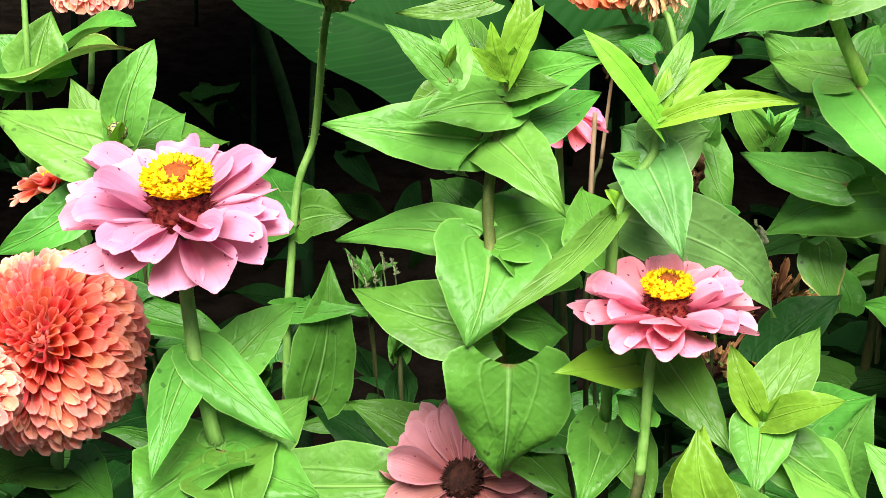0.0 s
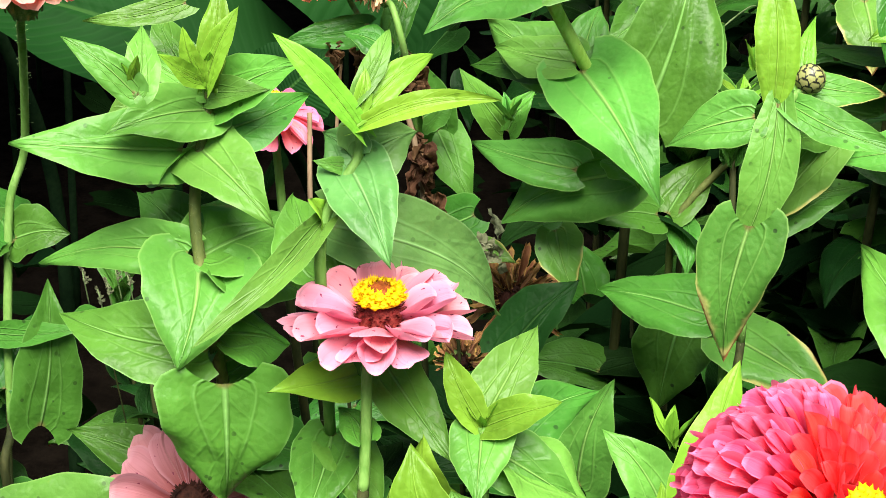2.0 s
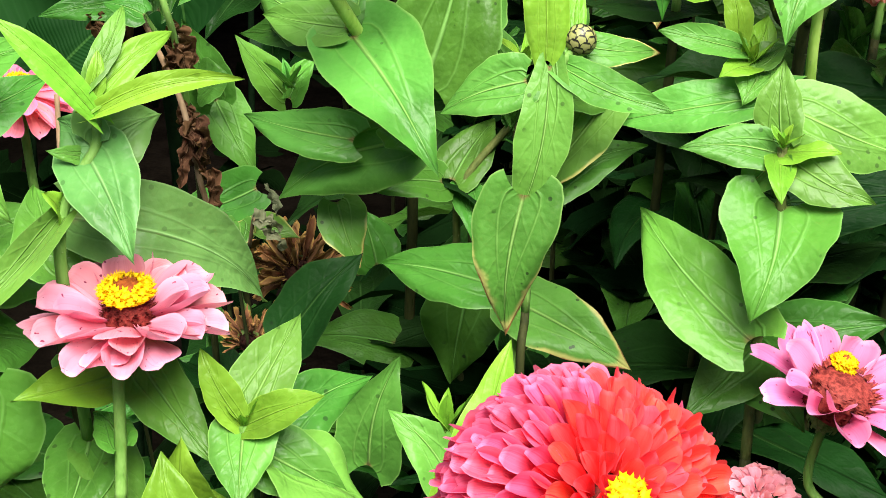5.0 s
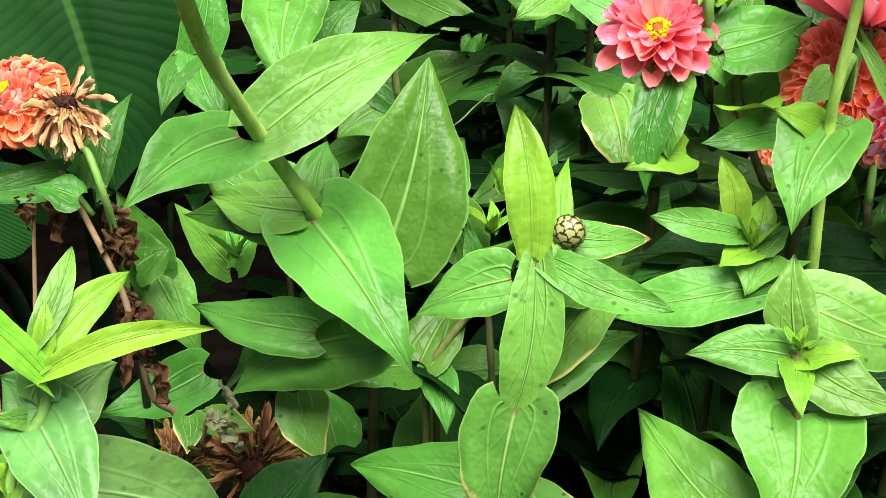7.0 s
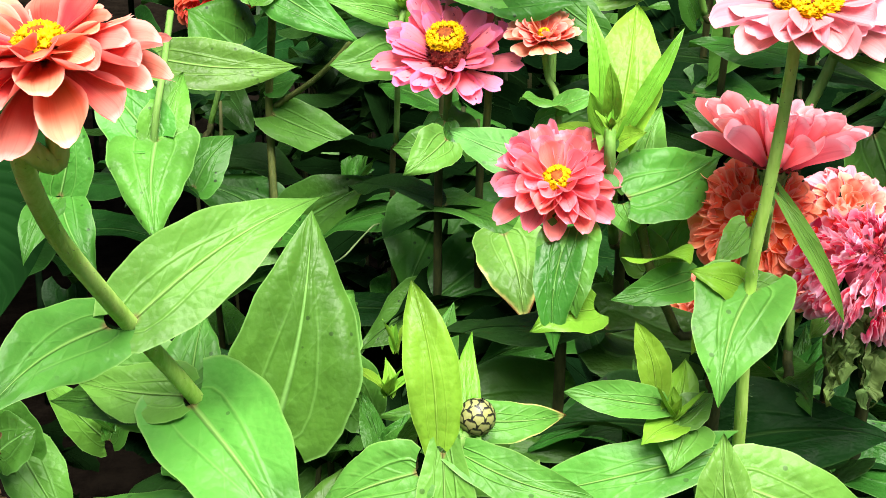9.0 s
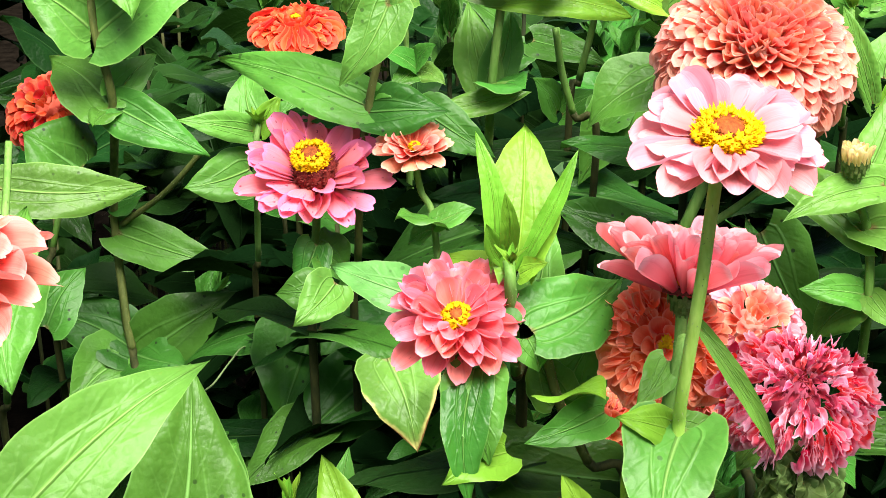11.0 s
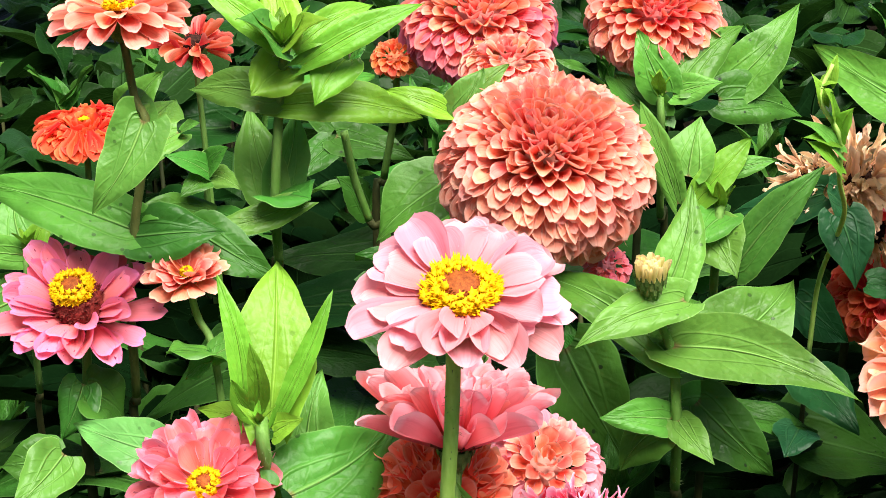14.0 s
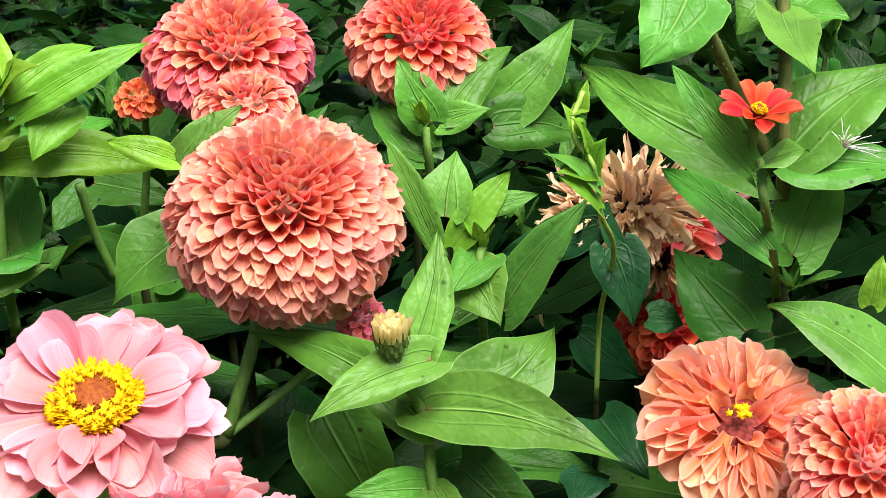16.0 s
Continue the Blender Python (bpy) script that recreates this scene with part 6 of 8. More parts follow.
leaf(p, (0.409, 1.198, 0.94), (0.435, 1.197, 0.948), 0.0313, "old", (-0.296, -0.493, 0.818))
leaf(p, (0.35, 1.092, 0.986), (0.443, 1.101, 0.98), 0.0393, "fresh", (0.12, -0.816, 0.565))
leaf(p, (0.423, 1.162, 0.837), (0.497, 1.167, 0.88), 0.0524, "old", (-0.226, -0.845, 0.485))
leaf(p, (0.418, 1.164, 0.841), (0.344, 1.182, 0.868), 0.0473, "old", (0.064, -0.74, 0.669))
leaf(p, (0.42, 1.163, 0.839), (0.374, 1.126, 0.815), 0.0539, "mid", (0.177, -0.679, 0.713))
leaf(p, (0.418, 1.163, 0.838), (0.458, 1.135, 0.837), 0.0432, "old", (-0.224, -0.373, 0.9))
leaf(p, (0.364, 1.279, 0.845), (0.389, 1.288, 0.881), 0.0285, "dim", (-0.457, -0.745, 0.486))

p = plant("zinnia with a red-orange flower half behind leaves", (0.364, 1.332))
double_flower(p, (0.373, 1.205, 1.008), (-0.276, -0.589, 0.76), 0.0332, "scarlet", "red-orange full flower", count=80)
skirt(p, (0.365, 1.194, 0.911), (0.364, 1.332, 0.215), 27)
stem(p, [(0.364, 1.332, 0.215), (0.363, 1.271, 0.509), (0.362, 1.179, 0.863), (0.365, 1.194, 0.911)], 0.0035, 0.0032, STEM_OLD_SHADED, hairs=False, name='lower_stem')
stem(p, [(0.365, 1.194, 0.911), (0.3758, 1.213, 0.9605), (0.3744, 1.208, 1.004)], 0.0032, 0.0026, hairs=False)
leaf(p, (0.399, 1.13, 0.985), (0.364, 1.123, 1.015), 0.0707, "old", (0.61, -0.529, 0.59))

p = plant("zinnia with a flat vermilion flower", (0.541, 1.342))
double_flower(p, (0.547, 1.228, 1.053), (-0.015, -0.277, 0.961), 0.0353, "vermilion", "flat vermilion flower with a small gold middle", count=84, under=94, depth=0.34, width=0.36, tile=18.0, lay=14.0, gold=8, short=0.26)
skirt(p, (0.543, 1.201, 0.971), (0.541, 1.342, 0.215), 28)
stem(p, [(0.541, 1.342, 0.215), (0.541, 1.279, 0.537), (0.541, 1.186, 0.924), (0.543, 1.201, 0.971)], 0.0035, 0.0032, STEM_OLD_SHADED, hairs=False, name='lower_stem')
stem(p, [(0.543, 1.201, 0.971), (0.547, 1.227, 1.049)], 0.0032, 0.0026, hairs=False)

p = plant("zinnia with a coral flower above heart-shaped leaves", (0.570, 1.030))
skirt(p, (0.57, 0.957, 0.97), (0.57, 1.03, 0.215), 29)
stem(p, [(0.57, 1.03, 0.215), (0.569, 1.005, 0.535), (0.567, 0.967, 0.921), (0.57, 0.957, 0.97)], 0.0035, 0.0032, STEM_OLD_SHADED, hairs=False, name='lower_stem')
stem(p, [(0.57, 0.957, 0.97), (0.573, 0.944, 1.029), (0.579, 0.945, 1.064), (0.585, 0.942, 1.091), (0.59, 0.94, 1.117), (0.5858, 0.9473, 1.129), (0.5831, 0.9468, 1.163)], 0.0032, 0.0028, STEM_RED)
single_flower(p, (0.583, 0.946, 1.168), (-0.023, -0.151, 0.988), 0.0363, "salmon", "coral flower with long loose petals and a rusty middle", rows=(15, 14, 11), droop=8, cone=0.4, disc='rust', gold=0.25, ring=0.2, width=0.32)
withered_flower(p, (0.623, 1.198, 1.11), (-0.001, -0.289, 0.957), 0.0258, "coral_deep", "small browning orange flower behind", count=40, hang=30, shape='cupped')
stem(p, [(0.628, 1.23, 0.6), (0.626, 1.222, 0.9), (0.623, 1.199, 1.106)], 0.003, 0.0026, hairs=False)
leaf(p, (0.589, 0.916, 1.123), (0.561, 0.906, 1.083), 0.0298, "fresh", (-0.184, -0.916, 0.358), shape="heart")
leaf(p, (0.591, 0.939, 1.117), (0.605, 0.961, 1.123), 0.0266, "fresh", (0.068, -0.319, 0.945))
leaf(p, (0.588, 0.94, 1.117), (0.585, 0.976, 1.128), 0.0187, "fresh", (-0.066, -0.294, 0.954))
leaf(p, (0.578, 0.945, 1.063), (0.498, 0.998, 1.082), 0.0345, "mid", (-0.298, -0.687, 0.663))
leaf(p, (0.578, 0.943, 1.06), (0.623, 0.936, 1.06), 0.0308, "old", (-0.117, -0.811, 0.574))
leaf(p, (0.609, 0.951, 1.057), (0.647, 0.935, 1.032), 0.0278, "old", (-0.005, -0.849, 0.528))
leaf(p, (0.579, 0.964, 1.057), (0.535, 0.988, 1.049), 0.0359, "old", (-0.349, -0.344, 0.872))

p = plant("young zinnia with a pale star-shaped tip", (0.512, 1.160))
skirt(p, (0.512, 1.058, 0.939), (0.512, 1.16, 0.215), 30)
stem(p, [(0.512, 1.16, 0.215), (0.511, 1.123, 0.522), (0.509, 1.069, 0.89), (0.512, 1.058, 0.939)], 0.0029, 0.0026, STEM_OLD_SHADED, hairs=False, name='lower_stem')
stem(p, [(0.512, 1.058, 0.939), (0.515, 1.04, 1.013), (0.518, 1.046, 1.032)], 0.0026, 0.0026)
leaf(p, (0.514, 1.044, 1.027), (0.468, 1.033, 1.039), 0.0196, "fresh", (0.328, -0.786, 0.525))
leaf(p, (0.516, 1.045, 1.027), (0.512, 1.073, 1.058), 0.0294, "fresh", (0.004, -0.733, 0.68))
leaf(p, (0.518, 1.044, 1.026), (0.533, 1.049, 1.048), 0.0152, "young", (-0.176, -0.924, 0.338))
leaf(p, (0.524, 1.044, 1.023), (0.546, 1.068, 1.043), 0.0228, "mid", (0.125, -0.701, 0.702))
leaf(p, (0.511, 1.038, 1.005), (0.471, 1.02, 1), 0.0348, "fresh", (0.264, -0.753, 0.603))
tuft(p, (0.518, 1.045, 1.031), (0.018, -0.061, 0.998), 0.0169, "young", 2, 45)

p = plant("zinnia with a magenta-pink flower and a maroon centre", (0.542, 1.056))
single_flower(p, (0.549, 0.947, 1.02), (-0.1, -0.56, 0.82), 0.045, "magenta", "magenta-pink flower with speckled petals, maroon centre and gold florets", rows=(15, 14, 9), droop=-24, cone=1.35, width=0.31, ring=0.29, step=10, crown=0.8, aside=(-0.03, 0.06))
skirt(p, (0.546, 0.955, 0.979), (0.542, 1.056, 0.215), 31)
stem(p, [(0.542, 1.056, 0.215), (0.542, 1.015, 0.539), (0.542, 0.955, 0.929), (0.546, 0.955, 0.979)], 0.0037, 0.0034, STEM_OLD_SHADED, hairs=False, name='lower_stem')
stem(p, [(0.546, 0.955, 0.979), (0.549, 0.956, 1.013)], 0.0034, 0.003)
leaf(p, (0.546, 0.928, 0.991), (0.533, 0.921, 0.966), 0.0240, "mid", (-0.406, -0.813, 0.417))
leaf(p, (0.547, 0.927, 0.988), (0.565, 0.937, 0.964), 0.0367, "old", (0.82, -0.392, 0.418))

p = plant("zinnia with a small coral flower", (0.607, 1.043))
single_flower(p, (0.602, 0.933, 1.039), (-0.031, -0.504, 0.863), 0.0224, "salmon", "small coral flower with a gold centre", rows=(12, 11, 9, 7), droop=-20, cone=0.5, gold=0.6, ring=0.14, width=0.4)
skirt(p, (0.613, 0.925, 0.958), (0.607, 1.043, 0.215), 32)
stem(p, [(0.607, 1.043, 0.215), (0.611, 0.994, 0.53), (0.616, 0.92, 0.908), (0.613, 0.925, 0.958)], 0.0029, 0.0026, STEM_OLD_SHADED, hairs=False, name='lower_stem')
stem(p, [(0.613, 0.925, 0.958), (0.611, 0.93, 1.002), (0.6054, 0.9388, 1.015), (0.6021, 0.9347, 1.036)], 0.0026, 0.0026)
leaf(p, (0.61, 0.919, 1.002), (0.588, 0.904, 1.011), 0.0291, "mid", (0.31, 0.121, 0.943))
leaf(p, (0.611, 0.919, 1.002), (0.633, 0.919, 1.01), 0.0198, "fresh", (-0.309, -0.497, 0.811))
leaf(p, (0.609, 0.918, 0.999), (0.596, 0.927, 0.988), 0.0198, "mid", (-0.721, -0.246, 0.648))

p = plant("zinnia with a tall pale green leafy tip", (0.621, 0.866))
skirt(p, (0.629, 0.762, 0.98), (0.621, 0.866, 0.215), 33)
stem(p, [(0.621, 0.866, 0.215), (0.627, 0.834, 0.542), (0.635, 0.785, 0.936), (0.629, 0.762, 0.98)], 0.0040, 0.0036, STEM_OLD_SHADED, hairs=False, name='lower_stem')
stem(p, [(0.629, 0.762, 0.98), (0.623, 0.736, 1.028), (0.623, 0.741, 1.041)], 0.0036, 0.0036)
leaf(p, (0.617, 0.743, 1.041), (0.612, 0.76, 1.094), 0.0107, "young", (-0.079, -0.95, 0.304), fold=0.3, shape="slim")
leaf(p, (0.626, 0.74, 1.038), (0.636, 0.778, 1.091), 0.0317, "young", (-0.11, -0.801, 0.588), fold=0.12, shape="slim")
leaf(p, (0.628, 0.739, 1.039), (0.655, 0.751, 1.086), 0.0084, "young", (-0.29, -0.874, 0.389), fold=0.5, shape="slim")
leaf(p, (0.622, 0.742, 1.044), (0.621, 0.737, 1.073), 0.0087, "young", (-0.142, -0.974, -0.177), shape="slim")
leaf(p, (0.625, 0.767, 1.026), (0.6, 0.786, 1.029), 0.0142, "young", (-0.364, -0.605, 0.708))
leaf(p, (0.627, 0.738, 1.036), (0.638, 0.731, 1.043), 0.0120, "young", (-0.653, -0.587, 0.479))
leaf(p, (0.62, 0.742, 1.041), (0.613, 0.739, 1.059), 0.0084, "young", (0.22, -0.974, -0.063), fold=0.5, shape="slim")
tuft(p, (0.621, 0.722, 1.047), (0.005, -0.143, 0.99), 0.011, "young", 2, 40)
leaf(p, (0.631, 0.73, 1.013), (0.675, 0.754, 1.025), 0.0390, "mid", (0.161, -0.67, 0.725))
leaf(p, (0.629, 0.729, 1.01), (0.633, 0.724, 0.996), 0.0197, "mid", (0.144, -0.913, 0.381))
leaf(p, (0.64, 0.768, 1.004), (0.652, 0.789, 1.039), 0.0245, "fresh", (-0.119, -0.826, 0.551))
leaf(p, (0.644, 0.737, 0.976), (0.634, 0.746, 0.998), 0.0234, "mid", (0.036, -0.926, 0.376))
leaf(p, (0.647, 0.746, 0.972), (0.666, 0.753, 1.002), 0.0260, "mid", (-0.295, -0.871, 0.393))
leaf(p, (0.66, 0.716, 0.979), (0.622, 0.699, 0.975), 0.0197, "mid", (0.253, -0.7, 0.668))
leaf(p, (0.64, 0.72, 0.986), (0.656, 0.699, 0.994), 0.0333, "young", (-0.137, 0.263, 0.955))
skirt(p, (0.659, 0.745, 0.941), (0.621, 0.866, 0.215), 34)
stem(p, [(0.621, 0.866, 0.215), (0.644, 0.821, 0.524), (0.678, 0.754, 0.896), (0.659, 0.745, 0.941)], 0.0033, 0.0030, STEM_OLD_SHADED, hairs=False, name='lower_stem')
stem(p, [(0.659, 0.745, 0.941), (0.644, 0.737, 0.976), (0.637, 0.737, 1.005)], 0.003, 0.003, STEM_RED)

p = plant("zinnia with a coral-pink full flower and gold centre", (0.598, 0.857))
single_flower(p, (0.5998, 0.74, 1.015), (-0.044, -0.644, 0.764), 0.033, "rose", "coral-pink double flower with loose spoon petals and a gold centre", rows=(13, 13, 11, 8), droop=-4, cone=0.4, gold=1.0, width=0.33, ring=0.2, step=13, shape='cupped')
skirt(p, (0.604, 0.746, 0.94), (0.598, 0.857, 0.215), 35)
stem(p, [(0.598, 0.857, 0.215), (0.6, 0.812, 0.521), (0.604, 0.744, 0.89), (0.604, 0.746, 0.94)], 0.0040, 0.0036, STEM_OLD_SHADED, hairs=False, name='lower_stem')
stem(p, [(0.604, 0.746, 0.94), (0.604, 0.748, 0.977), (0.6021, 0.7554, 0.9872), (0.6, 0.7432, 1.011)], 0.0036, 0.0034)
leaf(p, (0.586, 0.78, 1.013), (0.549, 0.803, 1.022), 0.0233, "pale", (-0.241, -0.664, 0.708))
leaf(p, (0.549, 0.744, 1.035), (0.53, 0.725, 1.024), 0.0212, "fresh", (0.282, -0.677, 0.68))
leaf(p, (0.545, 0.761, 1.025), (0.523, 0.765, 1.024), 0.0224, "old", (-0.181, -0.744, 0.643))
leaf(p, (0.605, 0.724, 1), (0.598, 0.693, 0.95), 0.0227, "glossy", (-0.02, -0.847, 0.531))
leaf(p, (0.605, 0.724, 1), (0.608, 0.702, 0.965), 0.0286, "mid", (-0.048, -0.843, 0.536))
leaf(p, (0.617, 0.713, 0.965), (0.587, 0.694, 0.962), 0.0235, "young", (0.333, -0.634, 0.698))
leaf(p, (0.581, 0.902, 0.932), (0.592, 0.862, 0.895), 0.0437, "burnt", (-0.063, -0.679, 0.731))
leaf(p, (0.547, 1.027, 0.908), (0.52, 0.991, 0.854), 0.0672, "old", (-0.056, -0.821, 0.568))
leaf(p, (0.579, 0.992, 0.885), (0.522, 0.96, 0.85), 0.0542, "old", (-0.014, -0.723, 0.691))
leaf(p, (0.581, 1.041, 0.867), (0.554, 1.051, 0.884), 0.0547, "old", (0.257, -0.627, 0.736))
leaf(p, (0.598, 1.051, 0.904), (0.567, 1.03, 0.892), 0.0424, "old", (-0.025, -0.467, 0.884))
leaf(p, (0.584, 1.055, 0.911), (0.541, 1.077, 0.894), 0.0587, "old", (-0.475, -0.326, 0.817))
leaf(p, (0.646, 0.999, 0.927), (0.622, 1.005, 0.934), 0.0364, "old", (0.128, -0.533, 0.836))
leaf(p, (0.746, 1.027, 1.049), (0.709, 1.013, 0.99), 0.0388, "mid", (-0.307, -0.863, 0.401))
leaf(p, (0.728, 0.95, 0.977), (0.683, 0.968, 0.994), 0.0310, "old", (-0.105, -0.794, 0.599))
leaf(p, (0.724, 1.024, 1.028), (0.749, 1.025, 1.041), 0.0350, "old", (-0.369, -0.521, 0.769))

p = plant("tall zinnia with a pale pink flower in front of the others", (0.660, 0.727))
single_flower(p, (0.68, 0.624, 1.12), (-0.059, -0.43, 0.901), 0.0345, "blush", "pale pink open flower with a thick gold ring", rows=(12, 11, 7), droop=-4, cone=0.45, disc='rust', width=0.46, ring=0.33, gold=1.6, step=9)
leaf(p, (0.673, 0.644, 1.004), (0.656, 0.607, 0.969), 0.0397, "fresh", (-0.111, -0.657, 0.746), arch=0.09, shape="heart")
leaf(p, (0.669, 0.645, 1.004), (0.647, 0.64, 1.013), 0.0159, "young", (0.411, -0.74, 0.533))
leaf(p, (0.673, 0.644, 1.004), (0.689, 0.648, 0.998), 0.0151, "fresh", (0.372, -0.739, 0.562))
leaf(p, (0.683, 0.657, 1.039), (0.712, 0.647, 0.988), 0.0078, "fresh", (0.08, -0.971, 0.227), arch=0.1, fold=0.3, shape="slim")
leaf(p, (0.662, 0.641, 0.994), (0.651, 0.647, 0.973), 0.0110, "young", (-0.615, -0.782, 0.106))
skirt(p, (0.673, 0.646, 0.924), (0.66, 0.727, 0.215), 36)
stem(p, [(0.66, 0.727, 0.215), (0.667, 0.7, 0.515), (0.676, 0.659, 0.876), (0.673, 0.646, 0.924)], 0.0037, 0.0034, STEM_OLD_SHADED, hairs=False, name='lower_stem')
stem(p, [(0.673, 0.646, 0.924), (0.671, 0.637, 0.958), (0.671, 0.64, 0.981), (0.672, 0.644, 1.004), (0.672, 0.639, 1.023), (0.6765, 0.632, 1.077), (0.677, 0.624, 1.111)], 0.0036, 0.0032, STEM_BRIGHT)

p = plant("zinnia with a cup-shaped rose flower seen from the side", (0.677, 0.804))
single_flower(p, (0.6926, 0.7148, 1.03), (0.097, 0.135, 0.986), 0.046, "rosebud", "rose-pink flower seen from the side, petals rising like a cup", rows=(19, 18, 16, 12), droop=-32, cone=0.4, gold=0.6, width=0.2, step=11, shape='cupped', cup=0.15)
skirt(p, (0.671, 0.676, 0.964), (0.677, 0.804, 0.215), 37)
stem(p, [(0.677, 0.804, 0.215), (0.674, 0.759, 0.533), (0.669, 0.69, 0.916), (0.671, 0.676, 0.964)], 0.0046, 0.0042, STEM_OLD_SHADED, hairs=False, name='lower_stem')
stem(p, [(0.671, 0.676, 0.964), (0.673, 0.666, 0.998), (0.682, 0.675, 1.027), (0.6864, 0.6978, 1.002), (0.6919, 0.7139, 1.023)], 0.0042, 0.0036)
leaf(p, (0.675, 0.673, 1.02), (0.659, 0.658, 1.007), 0.0151, "mid", (0.01, -0.635, 0.772))

p = plant("cluster of orange zinnia flowers low in the bed", (0.658, 0.791))
double_flower(p, (0.6891, 0.7331, 0.9999), (-0.12, -0.85, 0.5), 0.029, "tangerine", "full orange-coral flower facing out", count=70, outer='tangerine', under=100, depth=0.42, gold=10, shape='spoon', width=0.46, tile=22.0, lay=16.0, short=0.26)
skirt(p, (0.681, 0.738, 0.944), (0.658, 0.791, 0.215), 38)
stem(p, [(0.658, 0.791, 0.215), (0.666, 0.764, 0.525), (0.677, 0.723, 0.897), (0.681, 0.738, 0.944)], 0.0035, 0.0032, STEM_OLD_SHADED, hairs=False, name='lower_stem')
stem(p, [(0.681, 0.738, 0.944), (0.6885, 0.7496, 0.9725), (0.6896, 0.7368, 0.9977)], 0.0032, 0.0026)

p = plant("zinnia with a salmon flower", (0.699, 0.785))
double_flower(p, (0.7385, 0.7659, 0.992), (0.074, -0.667, 0.741), 0.026, "salmon", "full salmon flower of small shell petals", count=90, under=110, depth=0.6, width=0.36, lay=14.0, outer='blush', outer_from=0.3)
skirt(p, (0.728, 0.732, 0.943), (0.699, 0.785, 0.215), 39)
stem(p, [(0.699, 0.785, 0.215), (0.709, 0.757, 0.524), (0.724, 0.716, 0.896), (0.728, 0.732, 0.943)], 0.0035, 0.0032, STEM_OLD_SHADED, hairs=False, name='lower_stem')
stem(p, [(0.728, 0.732, 0.943), (0.7338, 0.765, 0.9641), (0.7382, 0.7685, 0.9891)], 0.0032, 0.0026)

p = plant("zinnia with a coral flower deep among others", (0.683, 0.785))
double_flower(p, (0.7132, 0.7528, 0.9711), (-0.09, -0.733, 0.674), 0.0227, "coral", "full coral flower deep among others", count=110, under=110, depth=0.5)
skirt(p, (0.71, 0.732, 0.937), (0.683, 0.785, 0.215), 40)
stem(p, [(0.683, 0.785, 0.215), (0.692, 0.758, 0.521), (0.706, 0.716, 0.889), (0.71, 0.732, 0.937)], 0.0035, 0.0032, STEM_OLD_SHADED, hairs=False, name='lower_stem')
stem(p, [(0.71, 0.732, 0.937), (0.712, 0.743, 0.97)], 0.0032, 0.0026)

p = plant("zinnia with a peach flower low in the shade", (0.673, 0.947))
double_flower(p, (0.68, 0.813, 0.921), (-0.302, -0.746, 0.593), 0.0237, "peach", "shaded peach flower low in the bed", count=90, under=105, depth=0.5)
skirt(p, (0.69, 0.857, 0.867), (0.673, 0.947, 0.215), 41)
stem(p, [(0.673, 0.947, 0.215), (0.68, 0.912, 0.489), (0.69, 0.86, 0.817), (0.69, 0.857, 0.867)], 0.0035, 0.0032, STEM_OLD_SHADED, hairs=False, name='lower_stem')
stem(p, [(0.69, 0.857, 0.867), (0.6876, 0.8383, 0.8946), (0.6811, 0.8157, 0.9189)], 0.0032, 0.0026)

p = plant("zinnia with a shaggy fuchsia flower of rolled petals", (0.728, 0.806))
double_flower(p, (0.7287, 0.6755, 0.9972), (0, -0.56, 0.83), 0.0268, "lilac", "shaggy fuchsia-pink flower with narrow rolled petals", count=280, under=124, depth=0.66, shape='curly', width=0.21, ruffle=3.6, mixed='plum', inner='wine', mid=0.07, lay=42.0, tile=30.0, short=0.13)
skirt(p, (0.74, 0.708, 0.94), (0.728, 0.806, 0.215), 42)
stem(p, [(0.728, 0.806, 0.215), (0.733, 0.77, 0.522), (0.742, 0.717, 0.891), (0.74, 0.708, 0.94)], 0.0044, 0.0040, STEM_OLD_SHADED, hairs=False, name='lower_stem')
stem(p, [(0.74, 0.708, 0.94), (0.7325, 0.6953, 0.9648), (0.7287, 0.6777, 0.9939)], 0.004, 0.004)
leaf(p, (0.731, 0.699, 0.972), (0.715, 0.666, 0.965), 0.0147, "old", (0.065, -0.261, 0.963), fold=0.6)
leaf(p, (0.739, 0.695, 0.966), (0.734, 0.661, 0.958), 0.0161, "old", (-0.008, -0.221, 0.975), fold=0.6)
leaf(p, (0.72, 0.69, 0.973), (0.704, 0.67, 0.971), 0.0158, "mid", (0.19, -0.219, 0.957))
leaf(p, (0.747, 0.684, 0.968), (0.758, 0.678, 0.954), 0.0161, "mid", (0.297, -0.766, 0.571))
leaf(p, (0.722, 0.669, 0.981), (0.713, 0.65, 0.959), 0.0144, "wilted", (0.305, -0.778, 0.549), fold=0.7, wave=0.2)
leaf(p, (0.729, 0.668, 0.979), (0.727, 0.647, 0.95), 0.0135, "wilted", (0.307, -0.771, 0.559), fold=0.7, wave=0.2)
leaf(p, (0.717, 0.668, 0.979), (0.707, 0.652, 0.966), 0.0107, "wilted", (0.341, -0.722, 0.602), fold=0.7, wave=0.2)
leaf(p, (0.735, 0.669, 0.981), (0.737, 0.649, 0.957), 0.0149, "wilted", (0.302, -0.728, 0.615), fold=0.7, wave=0.2)
leaf(p, (0.724, 0.665, 0.97), (0.724, 0.647, 0.95), 0.0123, "wilted", (0.309, -0.705, 0.638), fold=0.7, wave=0.2)
leaf(p, (0.712, 0.665, 0.97), (0.708, 0.647, 0.95), 0.0121, "wilted", (0.317, -0.737, 0.596), fold=0.7, wave=0.2)

